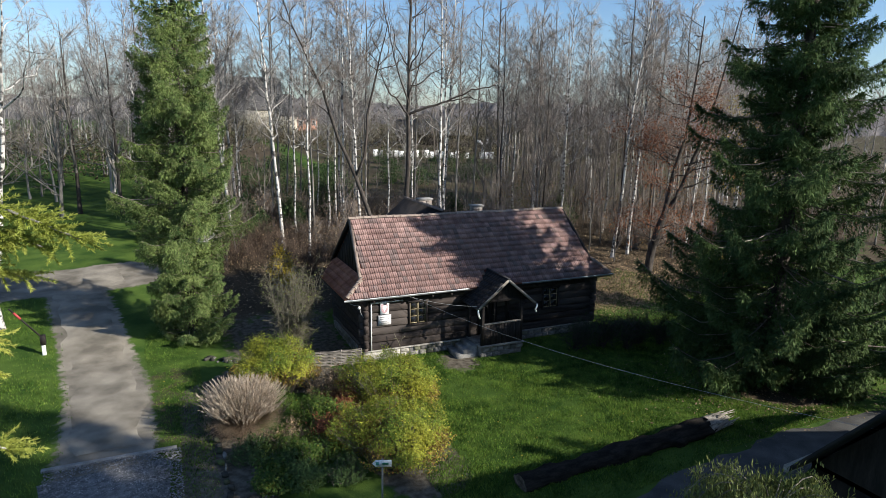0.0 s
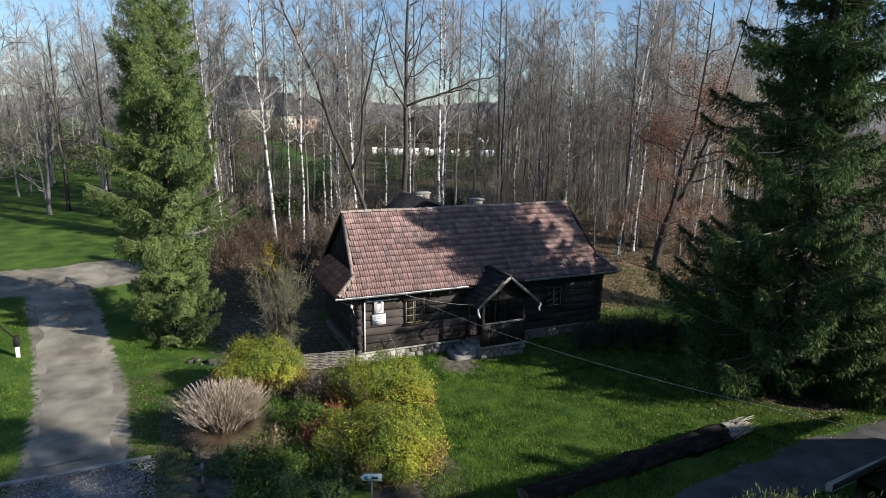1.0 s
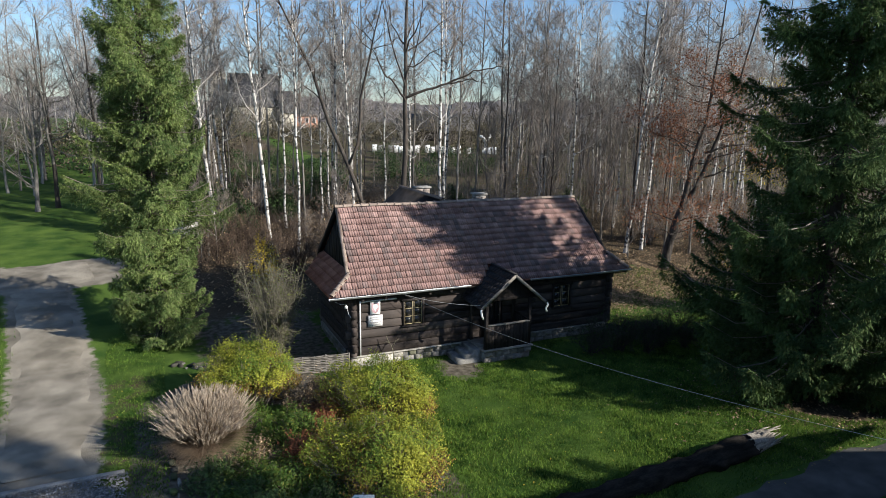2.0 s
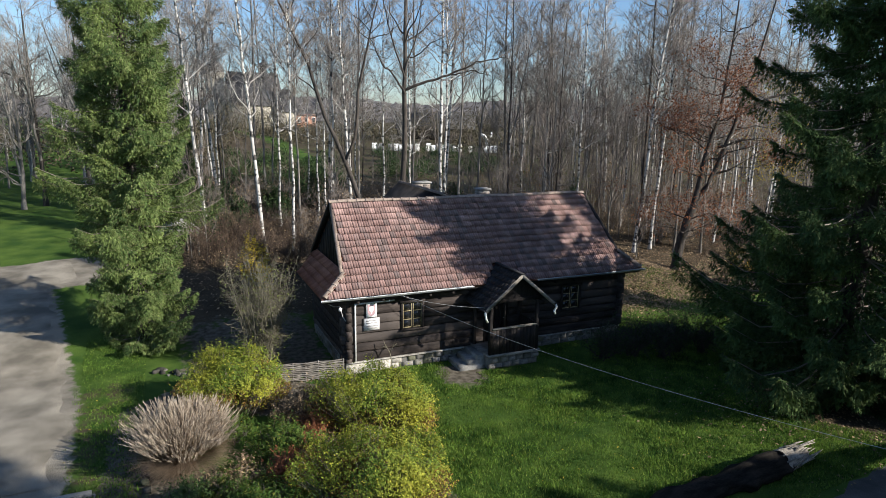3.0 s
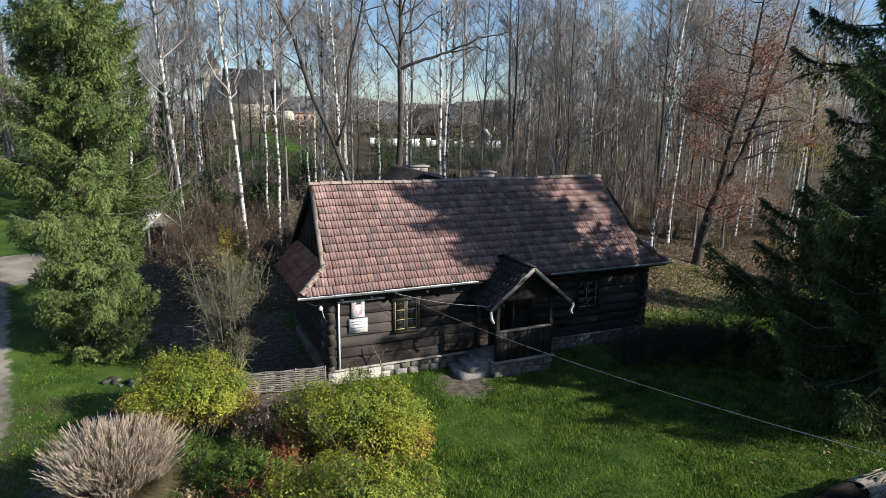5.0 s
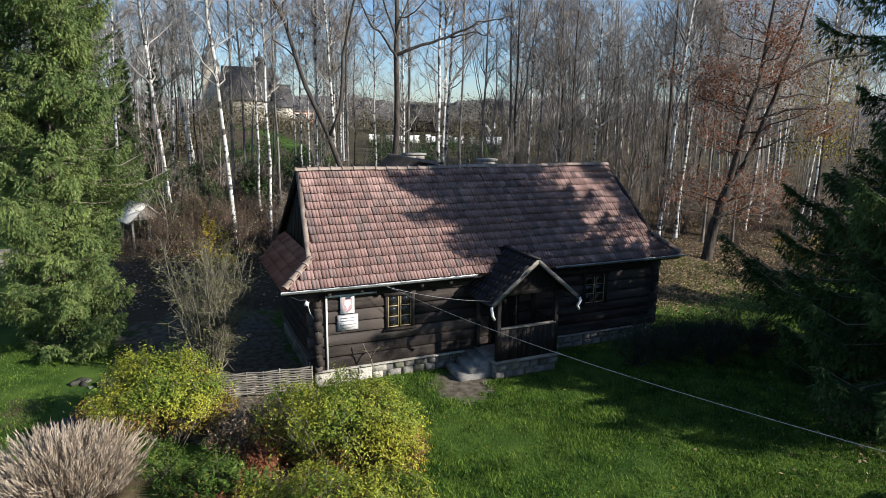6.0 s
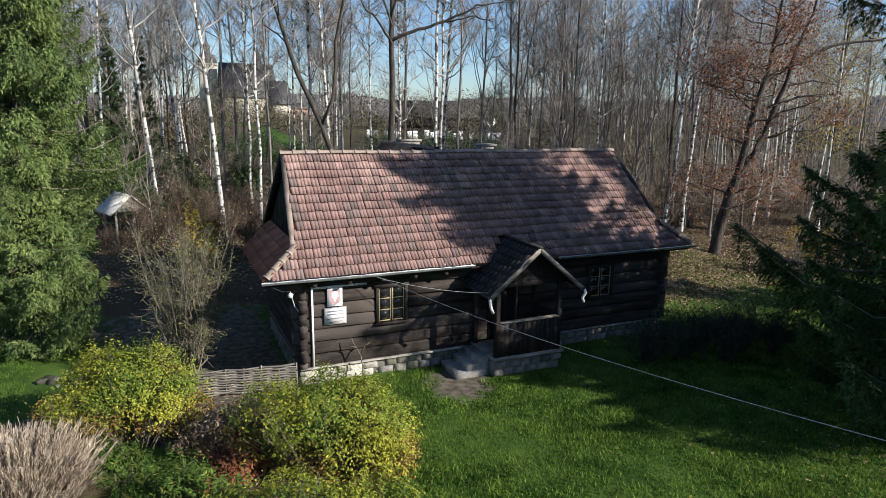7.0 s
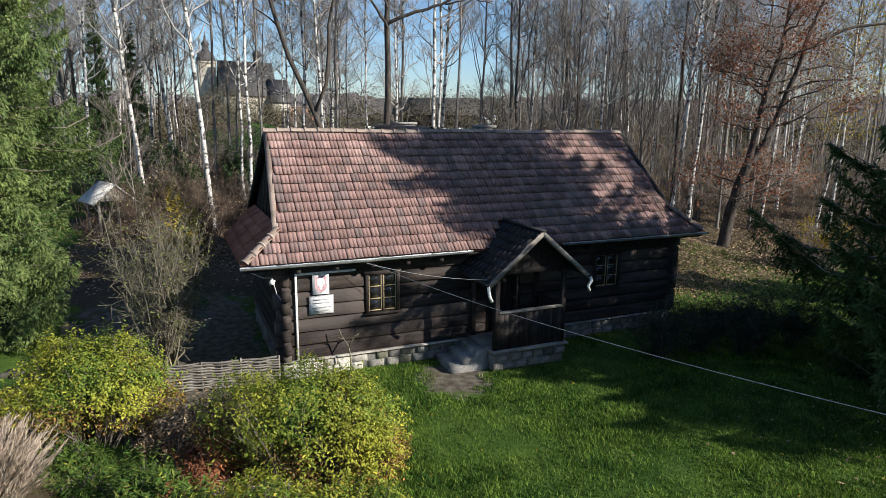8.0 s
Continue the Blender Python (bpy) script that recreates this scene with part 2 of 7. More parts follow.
M_BLADE = material("grass_blade", (0.03, 0.08, 0.012), (0.15, 0.25, 0.04), 1.7, 0.6, 0, 30, c3=(0.2, 0.26, 0.05), c3_amount=0.16, rnd=0.45, spec=0.12, through_light=0.3)
M_ORANGE = material("orange_brick", (0.33, 0.17, 0.115), (0.42, 0.235, 0.165), 1, 0.85, 0.2, 20)
M_CREAM = material("cream_plaster", (0.36, 0.33, 0.265), (0.48, 0.44, 0.355), 1, 0.9, 0.2, 20)
M_SLATE = material("dark_metal_roof", (0.05, 0.048, 0.048), (0.085, 0.08, 0.078), 0.6, 0.7, 0.1, 20)
M_DARKROOF = material("black_felt_roof", (0.012, 0.012, 0.013), (0.026, 0.025, 0.026), 2, 0.9, 0.3, 40)
M_HILL = material("far_wooded_hill", (0.105, 0.1, 0.1), (0.19, 0.175, 0.17), 0.08, 0.95, 0.0, 0.4, spec=0.0)
M_THATCH = material("pale_shingle_roof", (0.36, 0.35, 0.32), (0.52, 0.5, 0.46), 3, 0.9, 0.5, 30, rnd=0.25)


# ---- geometry helpers ----
RNG = np.random.default_rng(7)


def G(x, y):
    """Height of the ground."""
    u = np.clip(np.asarray(y, float) - 4, 0, 85)
    x = np.asarray(x, float)
    flat = 0.9 * (1 - np.exp(-u / 9)) + 0.03 * u + 0.0002 * u ** 2
    mound = 0.55 * np.exp(-(((x - 19.6) / 1.5) ** 2 + ((np.asarray(y, float) - 7.6) / 1.3) ** 2))
    return flat + mound + 0.03 * np.sin(x * 0.9 + 1.3) * np.sin(np.asarray(y, float) * 0.7)


class Geo:
    """Gathers vertices and faces for one mesh."""

    def __init__(self):
        self.v, self.f, self.n = [], [], 0

    def add(self, v, f):
        v, f = np.asarray(v, float).reshape(-1, 3), np.asarray(f, int)
        self.v.append(v)
        self.f.append(f + self.n)
        self.n += len(v)
        return self

    def box(self, lo, hi, m=None):
        x0, y0, z0 = lo
        x1, y1, z1 = hi
        v = np.array([(x0, y0, z0), (x1, y0, z0), (x1, y1, z0), (x0, y1, z0), (x0, y0, z1), (x1, y0, z1), (x1, y1, z1), (x0, y1, z1)], float)
        if m is not None:
            v = np.array([m @ Vector(p) for p in v])
        return self.add(v, [(0, 3, 2, 1), (4, 5, 6, 7), (0, 1, 5, 4), (1, 2, 6, 5), (2, 3, 7, 6), (3, 0, 4, 7)])

    def beam(self, lo, hi, axis=0, c=0.03, jitter=0.0, rng=None, segs=1):
        """A beam along an axis with chamfered edges and a slightly uneven run."""
        lo, hi = np.array(lo, float), np.array(hi, float)
        a, b = [k for k in range(3) if k != axis]
        (a0, b0), (a1, b1) = (lo[a], lo[b]), (hi[a], hi[b])
        c = min(c, (a1 - a0) * 0.45, (b1 - b0) * 0.45)
        ring = np.array([(a0 + c, b0), (a1 - c, b0), (a1, b0 + c), (a1, b1 - c), (a1 - c, b1), (a0 + c, b1), (a0, b1 - c), (a0, b0 + c)])
        k = len(ring)
        vs, fs = [], []
        for s in range(segs + 1):
            v = np.zeros((k, 3))
            v[:, axis] = lo[axis] + (hi[axis] - lo[axis]) * s / segs
            v[:, a], v[:, b] = ring[:, 0], ring[:, 1]
            if jitter and rng is not None:
                v[:, a] += rng.normal(0, jitter, k) * 0.5
                v[:, b] += rng.normal(0, jitter) * 0.4
            vs.append(v)
        for s in range(segs):
            for i in range(k):
                j = (i + 1) % k
                fs.append((s * k + i, s * k + j, (s + 1) * k + j, (s + 1) * k + i))
        self.add(np.concatenate(vs), fs)
        base = self.n - k * (segs + 1)
        for s, flip in ((0, True), (segs, False)):
            idx = [s * k + i for i in range(k)]
            quads = [(idx[0], idx[1], idx[2], idx[7]), (idx[7], idx[2], idx[3], idx[6]), (idx[6], idx[3], idx[4], idx[5])]
            self.f.append(np.array([q[::-1] if flip else q for q in quads]) + base)
        return self

    def tube(self, pts, radii, n=6, cap=False):
        pts = np.asarray(pts, float)
        k = len(pts)
        radii = np.broadcast_to(np.asarray(radii, float), (k,))
        tan = np.gradient(pts, axis=0)
        tan /= np.linalg.norm(tan, axis=1)[:, None] + 1e-9
        ref = np.where(np.abs(tan[:, 2:3]) > 0.9, (1.0, 0, 0), (0, 0, 1.0))
        s = np.cross(tan, ref)
        s /= np.linalg.norm(s, axis=1)[:, None] + 1e-9
        u = np.cross(s, tan)
        a = np.linspace(0, 2 * np.pi, n, endpoint=False)
        v = pts[:, None] + radii[:, None, None] * (np.cos(a)[None, :, None] * s[:, None] + np.sin(a)[None, :, None] * u[:, None])
        i = np.arange(n)
        j = (i + 1) % n
        f = np.concatenate([np.stack([r * n + i, r * n + j, (r + 1) * n + j, (r + 1) * n + i], 1) for r in range(k - 1)])
        self.add(v.reshape(-1, 3), f)
        if cap:
            b = self.n - n * k
            if n == 4:
                self.f.append(np.array([[b + 3, b + 2, b + 1, b], [b + n * (k - 1) + q for q in range(4)]]))
            else:
                self.v.append(pts[[0, -1]])
                self.f.append(np.stack([np.full(n, self.n), b + j, b + i], 1))
                self.f.append(np.stack([np.full(n, self.n + 1), b + n * (k - 1) + i, b + n * (k - 1) + j], 1))
                self.n += 2
        return self

    def prisms(self, a, b, ra, rb):
        """Many thin three-sided twigs, from points a to points b."""
        a, b = np.asarray(a, float), np.asarray(b, float)
        t = b - a
        t /= np.linalg.norm(t, axis=1)[:, None] + 1e-9
        s = np.cross(t, np.where(np.abs(t[:, 2:3]) > 0.9, (1.0, 0, 0), (0, 0, 1.0)))
        s /= np.linalg.norm(s, axis=1)[:, None] + 1e-9
        u = np.cross(s, t)
        v = []
        for ang in (0, 2.094, 4.189):
            d = np.cos(ang) * s + np.sin(ang) * u
            v += [a + d * np.reshape(ra, (-1, 1)), b + d * np.reshape(rb, (-1, 1))]
        v = np.stack(v, 1)
        k = np.arange(len(a))[:, None] * 6
        f = np.concatenate([k + np.array(q) for q in ((0, 2, 3, 1), (2, 4, 5, 3), (4, 0, 1, 5))])
        return self.add(v.reshape(-1, 3), f)

    def spikes(self, a, b, ra):
        """Many thin three-sided twigs that run out to a point, from points a to points b."""
        a, b = np.asarray(a, float), np.asarray(b, float)
        t = unit(b - a)
        s = unit(np.cross(t, np.where(np.abs(t[:, 2:3]) > 0.9, (1.0, 0, 0), (0, 0, 1.0))))
        u = np.cross(s, t)
        r = np.reshape(ra, (-1, 1))
        v = np.stack([a + (math.cos(q) * s + math.sin(q) * u) * r for q in (0, 2.094, 4.189)] + [b], 1)
        k = np.arange(len(a))[:, None] * 4
        return self.add(v.reshape(-1, 3), np.concatenate([k + np.array(q) for q in ((0, 1, 3), (1, 2, 3), (2, 0, 3))]))

    def diamonds(self, c, a, b):
        """Leaves: a pointed flat blade round each centre c, with half axes a (length) and b (width)."""
        v = np.stack([c - a, c + b, c + a, c - b], 1).reshape(-1, 3)
        return self.add(v, np.arange(len(c))[:, None] * 4 + np.arange(4))

    def needles(self, c, a, b):
        """Pointed slips that start at c, run along a and are b wide at the foot."""
        v = np.stack([c - b, c + b, c + a], 1).reshape(-1, 3)
        return self.add(v, np.arange(len(c))[:, None] * 3 + np.arange(3))

    def mesh(self, name, mats, smooth=False):
        me = bpy.data.meshes.new(name)
        v = np.concatenate(self.v)
        me.vertices.add(len(v))
        me.vertices.foreach_set("co", v.ravel())
        sizes = np.concatenate([np.full(len(f), f.shape[1]) for f in self.f])
        loops = np.concatenate([f.ravel() for f in self.f])
        me.loops.add(len(loops))
        me.loops.foreach_set("vertex_index", loops)
        me.polygons.add(len(sizes))
        me.polygons.foreach_set("loop_start", np.concatenate([[0], np.cumsum(sizes)[:-1]]))
        me.polygons.foreach_set("loop_total", sizes)
        if smooth:
            me.polygons.foreach_set("use_smooth", np.ones(len(sizes), bool))
        for m in mats if isinstance(mats, (list, tuple)) else [mats]:
            me.materials.append(m)
        me.update(calc_edges=True)
        me.validate()
        return me


def part(name, geo, mat, parent=None, label="", smooth=False):
    """Links a Geo (or a ready mesh) as one mesh object under a thing or a part."""
    ob = new(name, geo if isinstance(geo, bpy.types.Mesh) else geo.mesh(name, mat, smooth))
    if parent is not None:
        ob.parent = parent
        ob.matrix_parent_inverse = parent.matrix_basis.inverted()
    if label:
        ob["label"] = label
    return ob


def thing(name, place, label, category, group="", kind=""):
    """An Empty at the base of a thing."""
    ob = new(name)
    ob.empty_display_size = 0.2
    ob.matrix_basis = pose(*place)
    return tagged(ob, label, category, group, kind)


def unit(v):
    v = np.asarray(v, float)
    return v / (np.linalg.norm(v, axis=-1, keepdims=True) + 1e-9)


def scatter_dirs(rng, n, up=0.0):
    d = rng.normal(size=(n, 3))
    d[:, 2] += up
    return unit(d)


def leaf_cloud(geo, rng, centres, size, width=0.5, up=0.3, spread=0.35, face=None):
    """Flat leaves at centres, each turned its own way."""
    n = len(centres)
    a = scatter_dirs(rng, n, up)
    b = unit(np.cross(a, scatter_dirs(rng, n)))
    if face is not None:
        nn = unit(face + rng.normal(0, 0.45, (n, 3)))
        a = unit(np.cross(nn, a))
        b = np.cross(nn, a)
    s = size * rng.uniform(1 - spread, 1 + spread, (n, 1))
    geo.diamonds(centres, a * s, b * s * width)
    return geo


# ---- ground, roads ----
def axis_steps(lo, mid0, mid1, hi, fine, coarse):
    return np.concatenate([np.arange(lo, mid0, coarse), np.arange(mid0, mid1, fine), np.arange(mid1, hi + coarse, coarse)])


def smooth01(x):
    x = np.clip(x, 0, 1)
    return x * x * (3 - 2 * x)


def in_strip(x, y, pts, half):
    """How far inside (positive) a winding strip a place lies, in metres."""
    best = np.full(np.shape(x), -99.0)
    for (ax, ay), (bx, by) in zip(pts[:-1], pts[1:]):
        dx, dy = bx - ax, by - ay
        t = np.clip(((x - ax) * dx + (y - ay) * dy) / (dx * dx + dy * dy), 0, 1)
        best = np.maximum(best, half - np.hypot(x - ax - t * dx, y - ay - t * dy))
    return best


ROAD_LINE = [(-5.5, -60), (-7.4, -32), (-9.2, -13), (-9.55, -6), (-9.8, 0.5), (-10.3, 3.5), (-10.75, 6.5), (-11.4, 10), (-12.2, 14.5)]
CROSS_LINE = [(-9.9, 15.6), (-13, 15.0), (-17, 14.9), (-24, 16.5), (-40, 21), (-90, 34)]
PATH_LINE = [(-9.2, -15.5), (-2, -13.9), (3.5, -13.4), (9, -12.5), (14, -12.3), (22, -13.2), (45, -17)]


def make_ground():
    xs = axis_steps(-700, -26, 30, 700, 0.4, 18)
    ys = axis_steps(-300, -18, 36, 900, 0.4, 18)
    X, Y = np.meshgrid(xs, ys)
    Z = G(X, Y)
    far = smooth01((np.hypot(X, Y) - 150) / 300)
    Z = Z * (1 - far) + far * 7
    wob = np.array([noise.noise(Vector((a * 0.35, b * 0.35, 0))) for a, b in zip(X.ravel(), Y.ravel())]).reshape(X.shape)
    Z = Z + 0.05 * wob * (1 - far)
    nx, ny = len(xs), len(ys)
    g = Geo()
    i, j = np.meshgrid(np.arange(nx - 1), np.arange(ny - 1))
    k = (j * nx + i).ravel()
    g.add(np.stack([X, Y, Z], -1).reshape(-1, 3), np.stack([k, k + 1, k + nx + 1, k + nx], 1))
    me = g.mesh("ground", M_GROUND, True)
    wood = smooth01((Y - 5.2 + 1.6 * wob - 0.12 * np.clip(X - 13, 0, 9)) / 3.5) * smooth01((X + 7.5 + 2 * wob) / 3)
    wood *= 1 - smooth01((Y - 36) / 10) * 0.8 * smooth01((X - 7) / 6) * smooth01((54 - X) / 8)
    wood *= 1 - 0.45 * smooth01((Y - 24) / 6) * smooth01((X - 10) / 5)
    litter = np.maximum(wood, 0.62 * smooth01((X - 11.5) / 3) * smooth01((Y - 2.2) / 3))
    litter = np.maximum(litter, 0.75 * smooth01(1 - np.hypot((X - 15) / 4.5, (Y + 8.2) / 4) + 0.3))
    # shade on the verge by the drive, painted in with the litter colour
    litter = np.maximum(litter, 0.48 * smooth01((X + 8.9) / 0.5) * smooth01((-6.2 - X) / 0.5) * smooth01((3.5 - Y) / 2))
    bare = 0.75 * smooth01(1.25 - np.hypot((X - 3.9) / 1.4, (Y + 1.5) / 1.6)) + 0.85 * smooth01((in_strip(X, Y, [(-6.3, -8), (-6.0, -1), (-4.2, 0.2), (-0.6, -2.2), (-0.8, -9)], 1.4) + 0.4) / 0.8)
    bare = np.maximum(bare, 0.65 * smooth01((X + 6.5) / 2) * smooth01((0.3 - X) / 0.5) * smooth01((Y - 0.2) / 0.4) * smooth01((9 - Y) / 3))
    sand = 0.85 * smooth01((np.maximum(in_strip(X, Y, ROAD_LINE, 1.5), in_strip(X, Y, CROSS_LINE, 2.6)) + 0.55) / 1.1)
    for name, val in (("litter", litter), ("bare", np.clip(bare, 0, 1)), ("sand", sand)):
        at = me.attributes.new(name, "FLOAT", "POINT")
        at.data.foreach_set("value", val.ravel().astype(np.float32))
    tagged(new("ground", me), "mown grass turning to brown leaf litter under the trees", "ground", kind="structure")


def ribbon(name, pts, half, mat, label, category, lift=0.022, wobble=0.35, step=0.6, seed=0, clip=None):
    """A road surface that follows the ground, with ragged edges."""
    r = np.random.default_rng(seed)
    p = [np.array(pts[0], float)]
    for a, b in zip(pts[:-1], pts[1:]):
        a, b = np.array(a, float), np.array(b, float)
        n = max(1, int(np.linalg.norm(b - a) / step))
        p += [a + (b - a) * (q + 1) / n for q in range(n)]
    p = np.array(p)
    for _ in range(6):
        p[1:-1] = (p[:-2] + 2 * p[1:-1] + p[2:]) / 4
    if clip:
        p = p[(p[:, 1] > clip[0]) & (p[:, 1] < clip[1])]
    t = unit(np.gradient(p, axis=0))
    side = np.stack([t[:, 1], -t[:, 0]], 1)
    cols = 9
    g = Geo()
    rows = []
    for q in range(cols):
        f = q / (cols - 1) * 2 - 1
        edge = abs(f) ** 6
        w = np.array([noise.noise(Vector((a[0] * 0.8 + f * 5, a[1] * 0.8, seed))) for a in p]) * wobble * edge
        xy = p + side * (f * half + w * np.sign(f))[:, None]
        z = G(xy[:, 0], xy[:, 1]) + lift * (1 - edge * 0.9) + 0.05 * np.array([noise.noise(Vector((a * 0.35, b * 0.35, 0))) for a, b in xy])
        rows.append(np.column_stack([xy, z]))
    v = np.stack(rows, 1)
    n = len(p)
    i, j = np.meshgrid(np.arange(cols - 1), np.arange(n - 1))
    k = (j * cols + i).ravel()
    g.add(v.reshape(-1, 3), np.stack([k, k + 1, k + cols + 1, k + cols], 1))
    tagged(part(name, g, mat, smooth=True), label, category, kind="structure")


make_ground()
ribbon("road", ROAD_LINE, 1.1, M_ROAD, "pale sandy gravel drive with worn wheel tracks", "road", 0.028, 0.5, seed=4, clip=(-4.6, 99))
ribbon("cross_road", CROSS_LINE, 2.1, M_ROAD, "pale sandy gravel turning place at the end of the drive", "road", 0.02, 1.1, seed=9)
ribbon("road_apron", ROAD_LINE, 1.75, M_APRON, "coarse grey stone chippings on the drive", "road", 0.05, 0.25, seed=5, clip=(-61, -4.7))
ribbon("path", PATH_LINE, 0.95, M_PATH, "dark trodden gravel path beside the lawn", "path", 0.04, 0.4, seed=6)

# ---- the log house ----
HX0, HX1, HY1 = 0.0, 12.0, 5.05
EAVE_Y, EAVE_Z, RIDGE_Y, RIDGE_Z = -0.43, 2.98, 2.52, 5.84
KNEE_Y, KNEE_Z = 0.195, 3.62
house = thing("log_house", (0, 0, 0), "dark old log cottage with a clay tile roof and small porch", "house")

wall_front = part("wall_front", Geo().box((0.1, 0.09, 0.4), (2.1, 0.16, 2.86)).box((2.93, 0.09, 0.4), (5.5, 0.16, 2.86)).box((6.5, 0.09, 0.4), (9.0, 0.16, 2.86))
                  .box((9.9, 0.09, 0.4), (11.9, 0.16, 2.86)).box((2.1, 0.09, 0.4), (2.93, 0.16, 1.45)).box((9.0, 0.09, 0.4), (9.9, 0.16, 1.45)).box((2.1, 0.09, 2.46), (2.93, 0.16, 2.86))
                  .box((9.0, 0.09, 2.46), (9.9, 0.16, 2.86)).box((5.5, 0.09, 2.46), (6.5, 0.16, 2.86)), M_BOARD, house, "dark caulked seams between the logs")
wall_left = part("wall_left", Geo().box((0.09, 0.1, 0.4), (0.16, HY1 - 0.1, 2.86)), M_BOARD, house)
wall_right = part("wall_right", Geo().box((11.84, 0.1, 0.4), (11.91, HY1 - 0.1, 2.86)), M_BOARD, house)
wall_back = part("wall_back", Geo().beam((0.0, HY1 - 0.2, 0.4), (12.0, HY1, 2.86), 0, 0.03), M_LOG, house)
ceiling = part("ceiling", Geo().box((0.16, 0.16, 2.7), (11.84, HY1 - 0.2, 2.78)), M_BOARD, house)
floor_in = part("floor", Geo().box((0.16, 0.16, 0.4), (11.84, HY1 - 0.2, 0.46)), M_BOARD, house)

LOG_Z = [0.45, 0.81, 1.13, 1.47, 1.8, 2.15, 2.49, 2.86]
OPEN_X = [(2.06, 2.97, 1.47, 2.49), (8.96, 9.94, 1.47, 2.49), (5.46, 6.54, 0.45, 2.49)]
rl = np.random.default_rng(11)


def log_piece(x0, x1, z0, z1, wall, along_y=False, x_at=0.0, ends=None):
    """One squared, slightly rounded log with an uneven face."""
    g = Geo()
    proud = rl.uniform(-0.012, 0.02)
    if along_y:
        g.beam((x_at - proud if x_at < 1 else x_at - 0.2, x0, z0 + 0.012), (x_at + 0.2 if x_at < 1 else x_at + proud, x1, z1 - 0.012), 1, 0.028, 0.012, rl, 8)
    else:
        g.beam((x0, -proud, z0 + 0.012), (x1, 0.2, z1 - 0.012), 0, 0.028, 0.012, rl, max(3, int((x1 - x0) / 0.5)))
    return part("log", g, M_LOG, wall, smooth=False)


for c in range(7):
    z0, z1 = LOG_Z[c], LOG_Z[c + 1]
    cuts = sorted([(a, b) for a, b, lo, hi in OPEN_X if lo <= z0 + 0.02 and hi >= z1 - 0.02])
    x = -0.16 - 0.04 * rl.random() if c % 2 == 0 else -0.1
    for a, b in cuts + [(12.16 + 0.05 * rl.random(), None)]:
        log_piece(x, a, z0, z1, wall_front)
        x = b
    for wall, xa in ((wall_left, 0.0), (wall_right, 12.0)):
        log_piece(-0.17 if c % 2 else -0.09, HY1 + 0.15, z0 - 0.16 if c else z0, z1 - 0.16 if c < 6 else z1, wall, True, xa)

# plinth: whitewashed rubble by the corner, grey field stones further on
plinth = part("plinth", Geo().box((0.02, 0.02, -0.3), (11.98, 0.2, 0.44)).box((0.02, 0.2, -0.3), (0.2, HY1, 0.44)).box((11.8, 0.2, -0.3), (11.98, HY1, 0.44)).box((0.2, HY1 - 0.2, -0.3), (11.8, HY1, 0.44)), M_MORTAR, house, "grey mortar between plinth stones")


def stone_geo(rng, w, d, h, n=7):
    """A rough block: a box with rounded, broken corners."""
    g = Geo()
    a = np.linspace(0, 2 * np.pi, n, endpoint=False) + rng.uniform(-0.2, 0.2, n)
    rr = rng.uniform(0.93, 1.0, n)
    ca, sa = np.cos(a), np.sin(a)
    k = 1 / np.maximum(np.abs(ca), np.abs(sa)) ** 0.95
    ring = np.stack([ca * k * rr * w / 2, sa * k * rr * h / 2], 1)
    vs = []
    for s, dep in ((0.94, 0.0), (1.0, -d * 0.55), (0.72, -d)):
        vs.append(np.column_stack([ring[:, 0] * s, np.full(n, dep) + rng.uniform(-0.1, 0.1, n) * d * (dep < 0), ring[:, 1] * s]))
    v = np.concatenate(vs + [np.array([[0, -d * 1.04, 0]])])
    i = np.arange(n)
    j = (i + 1) % n
    g.add(v, np.concatenate([np.stack([r * n + i, r * n + j, (r + 1) * n + j, (r + 1) * n + i], 1) for r in range(2)]))
    g.f.append(np.stack([2 * n + i, 2 * n + j, np.full(n, 3 * n)], 1))
    return g


def stone_meshes(name, mat, seed, count, w, d, h):
    r = np.random.default_rng(seed)
    return [stone_geo(r, w * r.uniform(0.85, 1.15), d, h * r.uniform(0.9, 1.1)).mesh(name, mat) for _ in range(count)]


def block_mesh(mat, rng, w, d, h):
    """A squared plinth stone with worn edges."""
    g = Geo().beam((-w / 2, -d, -h / 2), (w / 2, 0.02, h / 2), 0, 0.022, 0.012, rng, 3)
    g.v[0] = g.v[0] + rng.normal(0, 0.006, g.v[0].shape)
    return g.mesh("plinth_stone", mat)


def block_meshes(mat, seed):
    r = np.random.default_rng(seed)
    return [block_mesh(mat, r, r.uniform(0.3, 0.46), r.uniform(0.03, 0.06), r.uniform(0.19, 0.215)) for _ in range(7)]


ST_LIME = block_meshes(M_LIME, 1)
ST_GREY = block_meshes(M_STONE, 2)
rs = np.random.default_rng(21)


def stone_row(parent, meshes, x0, x1, z0, y, gap=0.37, turn=0.0, along_y=False):
    x = x0 + rs.uniform(0, 0.1)
    while x < x1 - 0.1:
        me = meshes[rs.integers(len(meshes))]
        o = part("stone", me, None, parent)
        gap = max(v.co.x for v in me.vertices) * 2 + 0.015
        s = rs.uniform(0.85, 1.05)
        place = pose(x, y, z0, 0, rs.uniform(-1.2, 1.2), 0) if not along_y else pose(y, x, z0, 0, 0, -90)
        o.matrix_basis = place @ Matrix.Diagonal((s, 1, rs.uniform(0.9, 1.05), 1))
        x += gap * s


